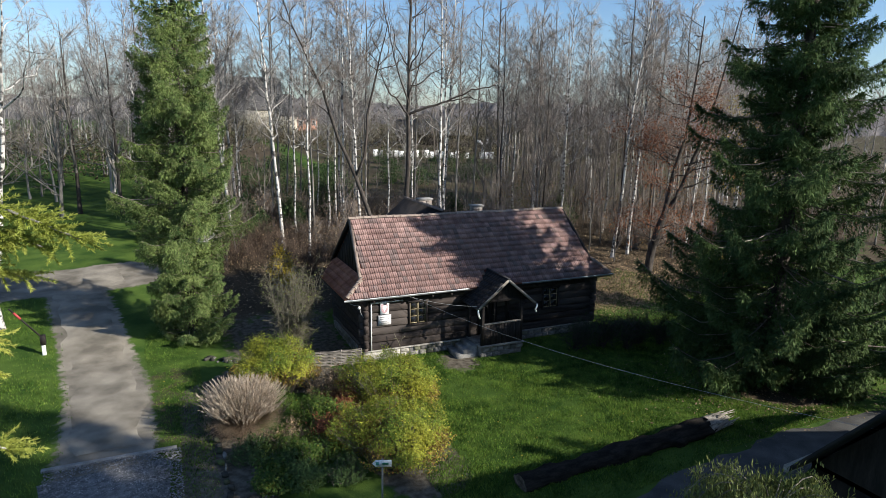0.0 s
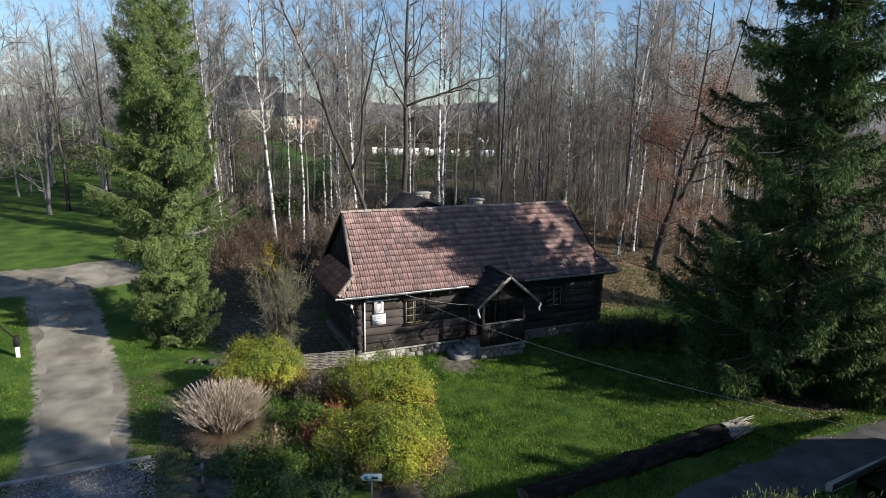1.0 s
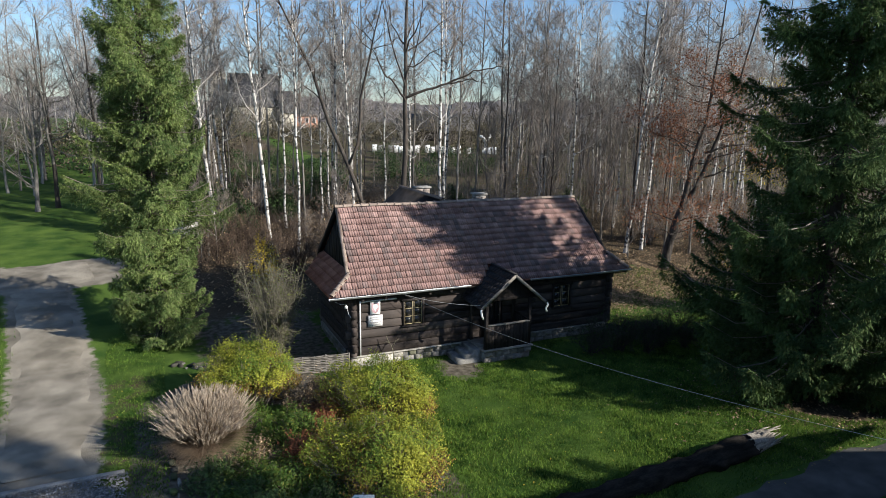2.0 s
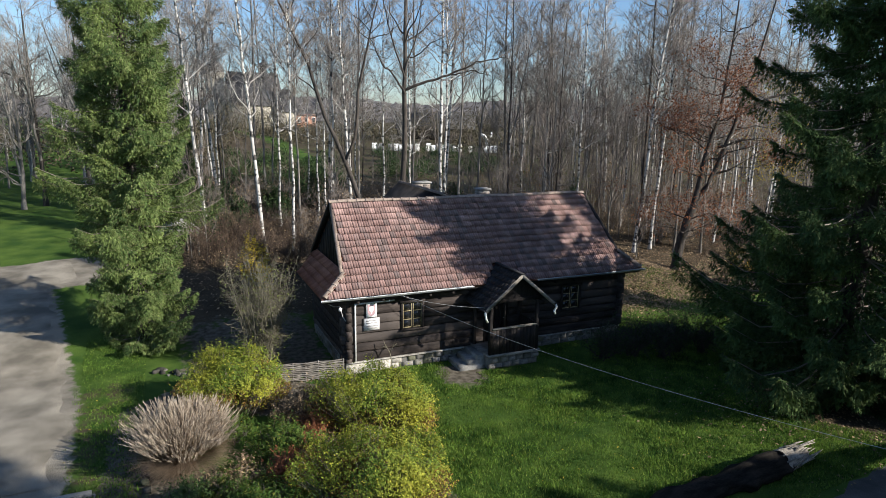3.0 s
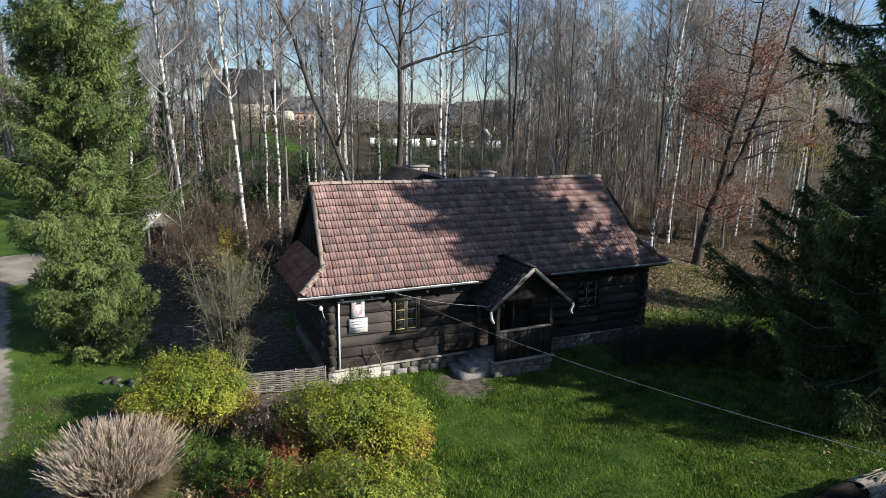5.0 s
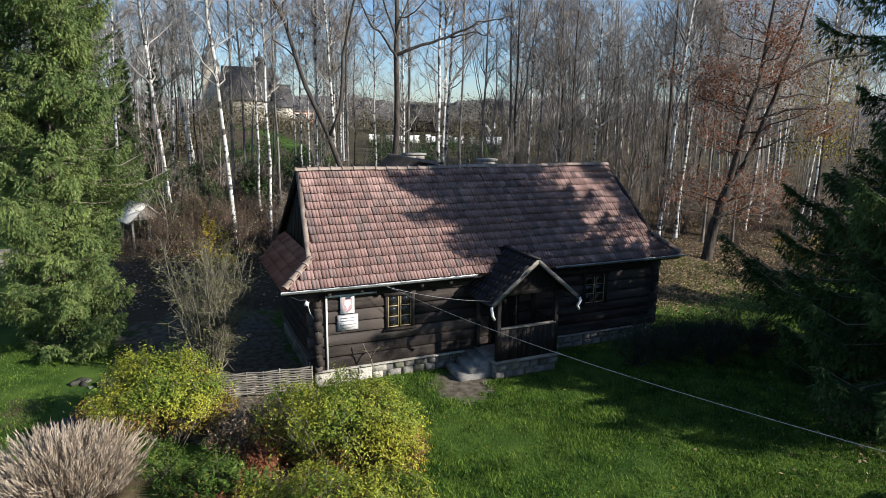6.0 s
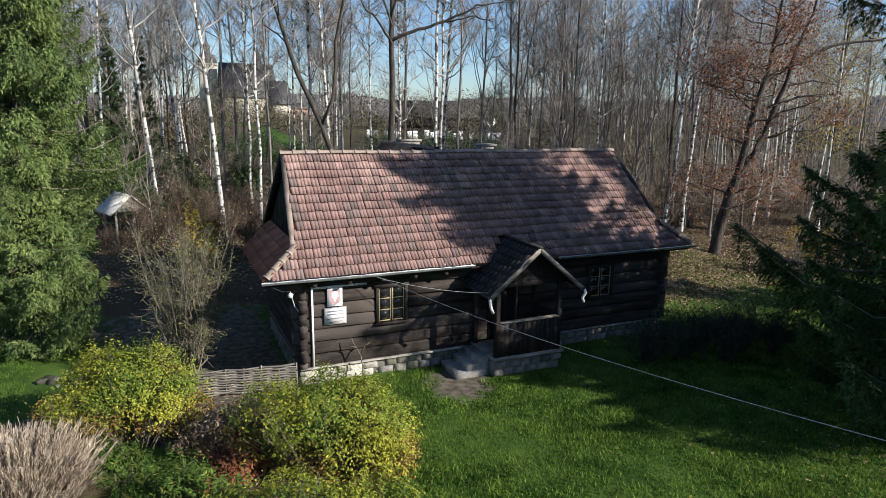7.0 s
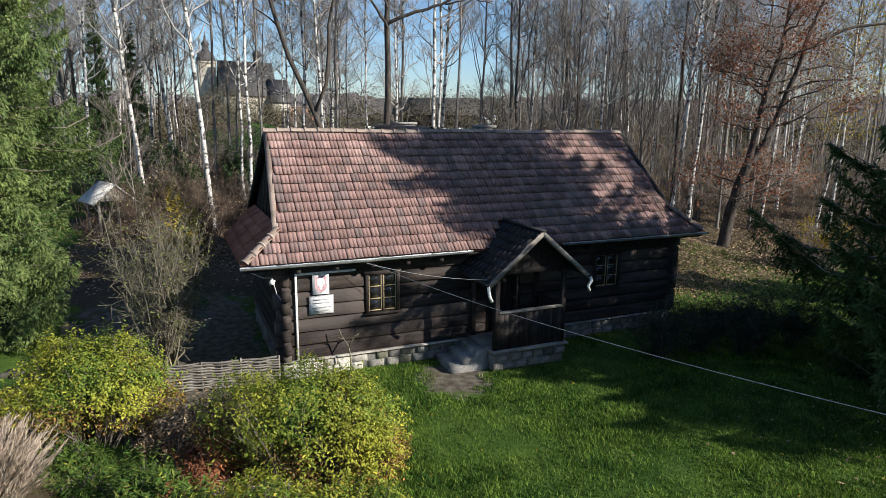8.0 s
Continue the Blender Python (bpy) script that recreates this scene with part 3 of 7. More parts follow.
for row, z in enumerate((0.1, 0.31)):
    stone_row(plinth, ST_LIME, 0.1 + 0.1 * row, 2.2, z, 0.02)
    stone_row(plinth, ST_GREY, 2.3 + 0.12 * row, 4.95, z, 0.02)
    stone_row(plinth, ST_GREY, 7.2 + 0.12 * row, 11.95, z, 0.02)
    stone_row(plinth, ST_GREY, 0.2, HY1, z, 0.02, along_y=True)
part("whitewash", Geo().beam((0.0, -0.018, -0.1), (1.7, 0.016, 0.424), 0, 0.01, 0.006, rs, 10), M_LIME, plinth, "lime wash over the corner stones")
part("plinth_ledge", Geo().beam((0.0, -0.1, 0.425), (4.9, 0.03, 0.47), 0, 0.015, 0.006, rs, 12), M_LIME, house, "pale lime ledge on the plinth")
part("plinth_ledge", Geo().beam((7.15, -0.08, 0.425), (12.0, 0.03, 0.465), 0, 0.015, 0.006, rs, 12), M_STONE, house, "grey ledge on the plinth")

# roof: solid slopes under the tiles
UP = np.array([0, RIDGE_Y - EAVE_Y, RIDGE_Z - EAVE_Z])
SLOPE = np.linalg.norm(UP)
UP /= SLOPE
NRM = np.array([0, -UP[2], UP[1]])
KNEE_S = (KNEE_Y - EAVE_Y) / UP[1]


def roof_edge(s, right):
    """x of the roof's end at the distance s up the slope."""
    if right:
        return 12.65 + (11.89 - 12.65) * s / KNEE_S if s < KNEE_S else 11.89 + (11.6 - 11.89) * (s - KNEE_S) / (SLOPE - KNEE_S)
    return -0.86 + 0.85 * s / KNEE_S if s < KNEE_S else -0.01 + 0.17 * (s - KNEE_S) / (SLOPE - KNEE_S)


def slab(g, poly, down):
    """A plate under a polygon, with thickness."""
    p = np.array(poly, float)
    n = len(p)
    q = p - np.array(down)
    i = np.arange(n)
    j = (i + 1) % n
    g.add(np.concatenate([p, q]), np.stack([i, n + i, n + j, j], 1))
    b = g.n - 2 * n
    if n == 4:
        g.f.append(np.array([[b, b + 1, b + 2, b + 3], [b + n + 3, b + n + 2, b + n + 1, b + n]]))
    else:
        for a in range(1, n - 1):
            g.f.append(np.array([[b, b + a, b + a + 1], [b + n, b + n + a + 1, b + n + a]]))
    return g


def at_slope(x, s, back=False):
    y, z = EAVE_Y + UP[1] * s, EAVE_Z + UP[2] * s
    return (x, 2 * RIDGE_Y - y if back else y, z)


deck = Geo()
for back in (False, True):
    slab(deck, [at_slope(0.0 if back else -0.86, 0, back), at_slope(12.65, 0, back), at_slope(11.89, KNEE_S, back), at_slope(-0.01, KNEE_S, back)], (0, 0, 0.07))
    slab(deck, [at_slope(-0.01, KNEE_S, back), at_slope(11.89, KNEE_S, back), at_slope(11.6, SLOPE, back), at_slope(0.16, SLOPE, back)], (0, 0, 0.07))
roof = part("roof", deck, M_TILE_OLD, house, "sloping tiled roof")
for side, xe, xk, y_low in (("skirt_left", -0.86, -0.01, 3.85), ("skirt_right", 12.65, 11.89, 2 * RIDGE_Y - EAVE_Y)):
    part(side, slab(Geo(), [at_slope(xe, 0), at_slope(xk, KNEE_S), at_slope(xk, KNEE_S, True), (xe, y_low, EAVE_Z)], (0, 0, 0.07)), M_TILE_OLD, house, "small tiled skirt under the gable")
for xk, xr, sg in ((-0.01, 0.16, 1), (11.89, 11.6, -1)):
    gable = part("gable", Geo().add([(xk + sg * 0.16, KNEE_Y + 0.1, KNEE_Z - 0.05), (xk + sg * 0.16, 2 * RIDGE_Y - KNEE_Y - 0.1, KNEE_Z - 0.05), (xr + sg * 0.16, RIDGE_Y, RIDGE_Z - 0.1)], [(0, 1, 2)]), M_BOARD, house, "dark boarded gable")
    for q in range(17):
        y = KNEE_Y + 0.2 + q * 0.27
        top = RIDGE_Z - 0.12 - abs(y + 0.12 - RIDGE_Y) * (RIDGE_Z - KNEE_Z) / (RIDGE_Y - KNEE_Y) * 1.0
        if top < KNEE_Z + 0.05:
            continue
        f = (top - KNEE_Z) / (RIDGE_Z - KNEE_Z) * (xr - xk)
        part("board", Geo().add([(xk + sg * (0.12 + 0.012 * (q % 2)), y, KNEE_Z - 0.03), (xk + sg * (0.12 + 0.012 * (q % 2)), y + 0.25, KNEE_Z - 0.03), (xk + f + sg * (0.12 + 0.012 * (q % 2)), y + 0.25, top),
                               (xk + f + sg * (0.12 + 0.012 * (q % 2)), y, top), (xk + sg * 0.16, y, KNEE_Z - 0.03), (xk + sg * 0.16, y + 0.25, KNEE_Z - 0.03), (xk + f + sg * 0.16, y + 0.25, top), (xk + f + sg * 0.16, y, top)],
                              [(0, 1, 2, 3), (4, 7, 6, 5), (0, 4, 5, 1), (1, 5, 6, 2), (2, 6, 7, 3), (3, 7, 4, 0)]), M_BOARD, gable)

# tiles: two-fluted clay tiles in fourteen courses
TW, TL = 0.2, 0.345
prof_x = np.array([-0.099, -0.078, -0.05, -0.022, 0.0, 0.022, 0.05, 0.078, 0.099])
prof_z = np.array([0.0, 0.019, 0.025, 0.019, 0.004, 0.019, 0.025, 0.019, 0.0])


def tile_arrays():
    lower = np.column_stack([prof_x, np.zeros(9), prof_z + 0.048])
    upper = np.column_stack([prof_x, np.full(9, TL), prof_z + 0.006])
    front = np.column_stack([prof_x, np.full(9, 0.055), np.full(9, 0.002)])
    i = np.arange(8)
    return np.concatenate([lower, upper, front]), np.concatenate([np.stack([i, i + 1, i + 10, i + 9], 1), np.stack([i + 18, i + 19, i + 1, i], 1)])


TV, TF = tile_arrays()
tile_mesh = Geo().add(TV, TF).mesh("tile", M_TILE)
rt = np.random.default_rng(5)
GAUGE = SLOPE / 14
base_front = np.array([[1, 0, 0], UP, NRM]).T
rest = Geo()
near_tiles = []
for c in range(14):
    s = c * GAUGE - 0.03
    lo, hi = roof_edge(max(s + 0.1, 0), False) + 0.02, roof_edge(max(s + 0.1, 0), True) - 0.02
    n = int((hi - lo) / TW)
    x0 = lo + (hi - lo - n * TW) / 2 + TW / 2
    for k in range(n):
        x = x0 + k * TW
        sag = 0.02 * math.sin(x * 0.9 + c * 0.15) + rt.normal(0, 0.004)
        o = np.array(at_slope(x + rt.normal(0, 0.004), s + rt.normal(0, 0.008))) + NRM * (0.01 + sag * 0.5)
        if abs(x - 6.03) < 1.42 * (3.6 - o[2]) / 1.18 - 0.12:
            continue
        if c < 9 and 0.1 < x < 7.0 and len(near_tiles) < 300:
            near_tiles.append((o, rt.normal(0, 0.6)))
        else:
            rest.add(TV @ base_front.T + o, TF)
skirt_rest = Geo()
for xe, xk, right in ((-0.86, -0.01, False), (12.65, 11.89, True)):
    up = unit(np.array([xk - xe, 0, KNEE_Z - EAVE_Z]))
    ln = np.linalg.norm([xk - xe, KNEE_Z - EAVE_Z])
    al = np.array([0, -1, 0]) if not right else np.array([0, 1, 0])
    nr = np.cross(al, up)
    for c in range(4):
        s = c * 0.29 - 0.03
        f = max(s, 0) / ln
        ya, yb = EAVE_Y + f * (KNEE_Y - EAVE_Y) + 0.1, (2 * RIDGE_Y - EAVE_Y - f * (KNEE_Y - EAVE_Y) if right else 3.85 + f * (2 * RIDGE_Y - KNEE_Y - 3.85)) - 0.1
        for y in np.arange(ya, yb, TW):
            o = np.array([xe, y, EAVE_Z]) + up * s + nr * (0.012 + rt.normal(0, 0.003))
            (rest if right else skirt_rest).add(TV @ np.array([al, up, nr]) + o, TF)
tagged(part("skirt_tiles", skirt_rest, M_TILE_OLD, house, "dull brown clay tiles on the skirt"), kind="stuff")
tagged(part("roof_tiles", rest, M_TILE, roof, "weathered reddish clay roof tiles"), kind="stuff")

# ridge and hip caps
cap = Geo()
a = np.linspace(-1.35, 1.35, 7)
for (y0, r0), (y1, r1) in (((0, 0.135), (0.05, 0.135)), ((0.05, 0.115), (0.4, 0.105))):
    v = np.concatenate([np.column_stack([np.full(7, y0), r0 * np.sin(a), r0 * np.cos(a) - 0.05]), np.column_stack([np.full(7, y1), r1 * np.sin(a), r1 * np.cos(a) - 0.05])])
    i = np.arange(6)
    cap.add(v, np.stack([i, i + 7, i + 8, i + 1], 1))
cap_mesh = cap.mesh("ridge_tile", M_RIDGE)
for k in range(32):
    o = part("ridge_tile", cap_mesh, None, roof)
    o.matrix_basis = pose(0.1 + k * 0.358, RIDGE_Y, RIDGE_Z + 0.06 + 0.015 * math.sin(k * 0.5), 0, rt.normal(0, 1), rt.normal(0, 1))
for p0, p1 in (((-0.86, EAVE_Y, EAVE_Z), (-0.01, KNEE_Y, KNEE_Z)), ((12.65, EAVE_Y, EAVE_Z), (11.89, KNEE_Y, KNEE_Z))):
    d = Vector(p1) - Vector(p0)
    m = d.to_track_quat("X", "Z").to_matrix().to_4x4()
    for k in range(4):
        o = part("hip_tile", cap_mesh, None, roof)
        o.matrix_basis = Matrix.Translation(Vector(p0) + d * (k / 4 + 0.02) + Vector((0, 0, 0.07))) @ m @ Matrix.Diagonal((0.82, 1, 1, 1))
for right in (False, True):
    s0, s1 = KNEE_S, SLOPE
    p = [np.array(at_slope(roof_edge(s, right), s)) + NRM * 0.05 for s in (s0 - 0.05, s1)]
    w = np.array([0.13, 0, 0]) * (1 if not right else -1)
    part("verge", slab(Geo(), [p[0] - w * 0.35, p[0] + w * 0.7, p[1] + w * 0.7, p[1] - w * 0.35] if not right else [p[0] + w * 0.7, p[0] - w * 0.35, p[1] - w * 0.35, p[1] + w * 0.7], (0, 0, 0.16)), M_RIDGE if not right else M_BOARD, house, "pale mortared verge" if not right else "dark verge board")
    pb = [np.array(at_slope(roof_edge(s, right), s, True)) + NRM * np.array([1, -1, 1]) * 0.05 for s in (s0 - 0.05, s1)]
    part("verge", slab(Geo(), [pb[0] + w, pb[0] - w * 0.35, pb[1] - w * 0.35, pb[1] + w], (0, 0, 0.16)), M_BOARD, house)


# gutters and pipes
def half_gutter(x0, x1, y, z):
    a = np.linspace(np.pi, 2 * np.pi, 8)
    g = Geo()
    for r, flip in ((0.068, False), (0.06, True)):
        v = np.concatenate([np.column_stack([np.full(8, x), y + r * np.cos(a), z + (zo) + r * np.sin(a)]) for x, zo in ((x0, 0.0), ((x0 + x1) / 2, -0.012), (x1, 0.0))])
        i = np.arange(7)
        f = np.concatenate([np.stack([q * 8 + i, q * 8 + i + 1, (q + 1) * 8 + i + 1, (q + 1) * 8 + i], 1) for q in (0, 1)])
        g.add(v, f[:, ::-1] if flip else f)
    g.tube([(x0, y - 0.068, z + 0.005), (x1, y - 0.068, z + 0.005)], 0.012, 5)
    return g


gl = part("gutter", half_gutter(-0.93, 4.75, -0.5, 2.975), M_ZINC, house, "zinc half-round gutter", True)
gr = part("gutter", half_gutter(7.55, 12.78, -0.5, 2.98), M_ZINC, house, "zinc half-round gutter", True)
for g0, xs in ((gl, np.arange(-0.6, 4.7, 0.75)), (gr, np.arange(7.8, 12.7, 0.75))):
    for x in xs:
        part("bracket", Geo().tube([(x, -0.42, 3.06), (x, -0.5, 2.9), (x, -0.575, 2.96)], 0.012, 4), M_ZINC, g0)
part("fascia", Geo().beam((-0.86, -0.43, 2.85), (12.65, -0.4, 2.93), 0, 0.01), M_BOARD, house)
part("soffit", Geo().box((-0.8, -0.4, 2.83), (12.6, 0.0, 2.86)), M_BOARD, house)
for x in np.arange(0.3, 12, 0.9):
    if not 4.6 < x < 7.5:
        part("rafter_end", Geo().beam((x, -0.38, 2.72), (x + 0.12, 0.02, 2.83), 1, 0.015), M_BOARD, house)


# windows
def window(x0, x1, z0, z1, curtain_left):
    w = part("window", Geo().beam((x0 - 0.09, -0.05, z0 - 0.06), (x0, 0.12, z1 + 0.07), 2, 0.012).beam((x1, -0.05, z0 - 0.06), (x1 + 0.09, 0.12, z1 + 0.07), 2, 0.012)
             .beam((x0 - 0.12, -0.06, z1), (x1 + 0.12, 0.12, z1 + 0.09), 0, 0.012), M_BOARD, house, "casement window with dark surround")
    part("window_sill", Geo().beam((x0 - 0.12, -0.1, z0 - 0.08), (x1 + 0.12, 0.1, z0 - 0.03), 0, 0.012), M_BOARD, w)
    mid = (x0 + x1) / 2
    for a, b in ((x0, mid - 0.02), (mid + 0.02, x1)):
        f = Geo()
        t = 0.026
        f.beam((a, 0.0, z0), (a + t, 0.05, z1), 2, 0.006).beam((b - t, 0.0, z0), (b, 0.05, z1), 2, 0.006)
        f.beam((a + t, 0.002, z1 - t), (b - t, 0.048, z1), 0, 0.006).beam((a + t, 0.002, z0), (b - t, 0.048, z0 + t), 0, 0.006)
        for q in (1, 2):
            zz = z0 + (z1 - z0) * q / 3
            f.beam((a + t, 0.006, zz - 0.011), (b - t, 0.044, zz + 0.011), 0, 0.004)
        part("sash", f, M_SASH, w, "ochre painted sash")
        for q in range(3):
            za, zb = z0 + (z1 - z0) * q / 3, z0 + (z1 - z0) * (q + 1) / 3
            part("pane", Geo().box((a + 0.02, 0.022, za + 0.012), (b - 0.02, 0.027, zb - 0.012)), M_GLASS, w)
    part("mullion", Geo().beam((mid - 0.022, -0.012, z0), (mid + 0.022, 0.06, z1), 2, 0.008), M_BOARD, w)
    cx = (x0 + 0.16, mid - 0.01) if curtain_left else (x0 + 0.05, x0 + 0.22)
    g = Geo()
    n = 9
    xs = np.linspace(*cx, n)
    ys = 0.17 + 0.018 * np.cos(np.arange(n) * 2.2)
    g.add(np.concatenate([np.column_stack([xs, ys, np.full(n, z0)]), np.column_stack([xs, ys, np.full(n, z1)])]), [(i, i + 1, i + 1 + n, i + n) for i in range(n - 1)])
    part("curtain", g, M_CURTAIN, w, "pale curtain behind the panes")


window(2.15, 2.88, 1.5, 2.45, True)
window(9.06, 9.84, 1.48, 2.42, False)
door = part("door", Geo().box((5.46, 0.06, 0.5), (6.54, 0.12, 2.49)), M_BOARD, house, "dark plank door inside the porch")
for k in range(6):
    part("plank", Geo().beam((5.5 + k * 0.168, 0.02, 0.52), (5.66 + k * 0.168, 0.06, 2.46), 2, 0.01), M_BOARD, door)
part("handle", Geo().tube([(6.4, 0.0, 1.45), (6.4, -0.04, 1.45), (6.3, -0.045, 1.45)], 0.012, 6), M_ZINC, door)

# white trim and boards on the facade
part("white_trim", Geo().beam((0.325, -0.07, 0.5), (0.375, -0.02, 2.64), 2, 0.006), M_WHITE, house, "white painted upright strip")
part("white_trim", Geo().beam((0.377, -0.068, 2.59), (1.8, -0.025, 2.64), 0, 0.006), M_WHITE, house, "white painted top strip")
emblem = tagged(part("emblem_plaque", Geo().beam((0.745, -0.055, 2.08), (1.145, -0.03, 2.575), 0, 0.006), M_WHITE), "white enamel plaque with a pale red shield on log wall", "plaque")
part("shield", Geo().add([(0.8, -0.059, 2.53), (0.8, -0.059, 2.25), (0.85, -0.059, 2.17), (0.945, -0.059, 2.12), (1.04, -0.059, 2.17), (1.09, -0.059, 2.25), (1.09, -0.059, 2.53)], [(0, 1, 6, 6)][:0] or [(0, 1, 5, 6), (1, 2, 4, 5)]).add([(0.85, -0.0592, 2.17), (0.945, -0.0592, 2.12), (1.04, -0.0592, 2.17)], [(0, 1, 2)]), material("faded_red_enamel", (0.5, 0.32, 0.34), (0.58, 0.4, 0.42), 8, 0.5, 0, 40), emblem, "faded red shield")
part("emblem_shape", Geo().add([(0.945, -0.063, 2.5), (0.86, -0.063, 2.46), (0.85, -0.063, 2.34), (0.9, -0.063, 2.3), (0.945, -0.063, 2.18), (0.99, -0.063, 2.3), (1.04, -0.063, 2.34), (1.03, -0.063, 2.46)], [(0, 1, 2, 3), (0, 3, 4, 5), (0, 5, 6, 7)]), M_WHITE, emblem, "plain white emblem")
tablet = tagged(part("name_tablet", Geo().beam((0.655, -0.055, 1.59), (1.25, -0.03, 2.05), 0, 0.006), M_GREYINK), "white metal name board with lines of writing on log wall", "sign")
part("panel", Geo().box((0.68, -0.059, 1.615), (1.225, -0.056, 2.025)), M_WHITE, tablet, "white panel")
for z, w in ((1.95, 0.42), (1.87, 0.44), (1.76, 0.46), (1.68, 0.36)):
    part("text_bar", Geo().box((0.952 - w / 2, -0.062, z - 0.017), (0.952 + w / 2, -0.06, z + 0.017)), M_GREYINK, tablet, "grey line of writing")
lamp = tagged(part("wall_lamp", Geo().tube([(-0.12, 0.0, 2.5), (-0.2, -0.08, 2.5)], 0.02, 6, True), M_WHITE), "small white outdoor lamp at the log corner", "lamp")
part("lamp_head", Geo().tube([(-0.2, -0.08, 2.56), (-0.2, -0.09, 2.5), (-0.2, -0.1, 2.44)], [0.03, 0.07, 0.055], 8, True), M_WHITE, lamp)
tagged(part("wall_cable", Geo().tube([(-0.85, -0.3, 2.9), (-0.4, -0.1, 2.62), (-0.2, -0.07, 2.6), (-0.1, -0.06, 2.2), (0.06, -0.05, 1.95), (0.1, -0.05, 1.7), (0.12, -0.05, 0.5)], 0.014, 5), M_CABLE), "thin grey cable run down the log corner", "cable")

# porch
porch = part("porch", Geo().box((5.0, -1.38, -0.2), (7.06, 0.0, 0.47)), M_MORTAR, house, "small gabled timber porch on a stone base")
for row, z in enumerate((0.1, 0.32)):
    stone_row(porch, ST_GREY, 5.02 + 0.1 * row, 7.05, z, -1.38, 0.3)
part("porch_floor", Geo().beam((4.92, -1.5, 0.47), (7.14, 0.0, 0.545), 0, 0.015, 0.004, rs, 6), M_GREYWOOD, porch, "worn grey floor edge")
for x in (5.0, 6.96):
    for y in (-1.42, -0.14):
        part("post", Geo().beam((x - 0.02, y, 0.545), (x + 0.11, y + 0.13, 2.55), 2, 0.015), M_BOARD, porch)
for y0, y1, ax in ((-1.43, -1.29, 0),):
    part("beam", Geo().beam((4.7, y0, 2.5), (7.36, y1, 2.64), 0, 0.015), M_BOARD, porch)
for x in (4.99, 6.97):
    part("beam", Geo().beam((x, -1.7, 2.4), (x + 0.11, 0.0, 2.5), 1, 0.015), M_BOARD, porch)
part("rail", Geo().beam((5.1, -1.45, 1.5), (6.97, -1.33, 1.555), 0, 0.01), M_GREYWOOD, porch, "grey worn hand rail")
part("rail", Geo().beam((7.0, -1.3, 1.5), (7.07, -0.1, 1.555), 1, 0.01), M_BOARD, porch)
for k in range(13):
    part("board", Geo().beam((5.115 + k * 0.143, -1.405 + 0.004 * (k % 2), 0.55), (5.252 + k * 0.143, -1.38 + 0.004 * (k % 2), 1.5), 2, 0.006), M_BOARD, porch)
for k in range(8):
    part("board", Geo().beam((7.02, -1.27 + k * 0.145, 0.55), (7.045, -1.13 + k * 0.145, 1.5), 2, 0.006), M_BOARD, porch)
part("brace", Geo().beam((5.6, -1.36, 1.6), (5.66, -1.32, 2.5), 2, 0.01), M_BOARD, porch)
PAX, PAZ, PEZ, PHW = 6.03, 3.6, 2.42, 1.42
for sg in (-1, 1):
    g = slab(Geo(), [(PAX, -1.78, PAZ), (PAX + sg * PHW, -1.78, PEZ), (PAX + sg * PHW, -0.2, PEZ), (PAX, 0.3, PAZ)][::sg], (0, 0, 0.05))
    pr = part("porch_roof", g, M_PORCHROOF, porch, "dark tarred shingle porch roof")
    dn = np.array([sg * PHW, 0, PEZ - PAZ])
    ln = np.linalg.norm(dn)
    dn = dn / ln
    nn = np.array([sg * (PAZ - PEZ), 0, PHW]) / ln
    for c in range(7):
        for k in range(9):
            y0 = -1.8 + k * 0.21 + (c % 2) * 0.1
            if y0 > -0.1 + 0.35 * (1 - c / 7):
                continue
            o = np.array([PAX, y0, PAZ]) + dn * (c * 0.265) + nn * 0.012
            v = np.array([o, o + (0, 0.2, 0), o + (0, 0.2, 0) + dn * 0.31 + nn * 0.02, o + dn * 0.31 + nn * 0.02])
            part("shingle", slab(Geo(), v[::-1] if sg > 0 else v, nn * 0.016), M_PORCHROOF, pr)
    b0, b1 = np.array([PAX, -1.82, PAZ + 0.03]), np.array([PAX + sg * (PHW + 0.05), -1.82, PEZ - 0.01])
    part("bargeboard", slab(Geo(), [b0, b1, b1 + (0, 0.04, 0), b0 + (0, 0.04, 0)][::sg], (0, 0, 0.15)), M_GREYWOOD, porch, "weathered grey bargeboard")
part("gable", Geo().add([(5.05, -1.4, 2.64), (7.0, -1.4, 2.64), (PAX, -1.4, 3.5)], [(0, 1, 2)]).add([(5.05, -1.36, 2.64), (7.0, -1.36, 2.64), (PAX, -1.36, 3.5)], [(2, 1, 0)]), M_BOARD, porch)
part("ridge_board", Geo().beam((PAX - 0.07, -1.82, PAZ - 0.01), (PAX + 0.07, 0.3, PAZ + 0.045), 1, 0.015), M_PORCHROOF, porch)
for sg in (-1, 1):
    x = PAX + sg * PHW
    part("porch_gutter", Geo().tube([(x + sg * 0.05, -1.85, PEZ - 0.04), (x + sg * 0.05, -0.35, PEZ - 0.02)], 0.045, 8, True), M_PORCHROOF, porch)
    part("spout", Geo().tube([(x + sg * 0.05, -1.8, PEZ - 0.02), (x + sg * 0.06, -1.86, PEZ - 0.16), (x - 0.02, -1.84, PEZ - 0.3), (x + 0.06, -1.8, PEZ - 0.44)], 0.04, 8, True), M_WHITE, porch, "pale bent spout")
for k, (x0, z1) in enumerate(((3.95, 0.17), (4.3, 0.34), (4.62, 0.5))):
    o = part("step", Geo().beam((x0, -1.18 + 0.03 * k, -0.1), (4.96, -0.12, z1), 0, 0.02, 0.008, rs, 4), M_CONCRETE, house, "worn concrete step")

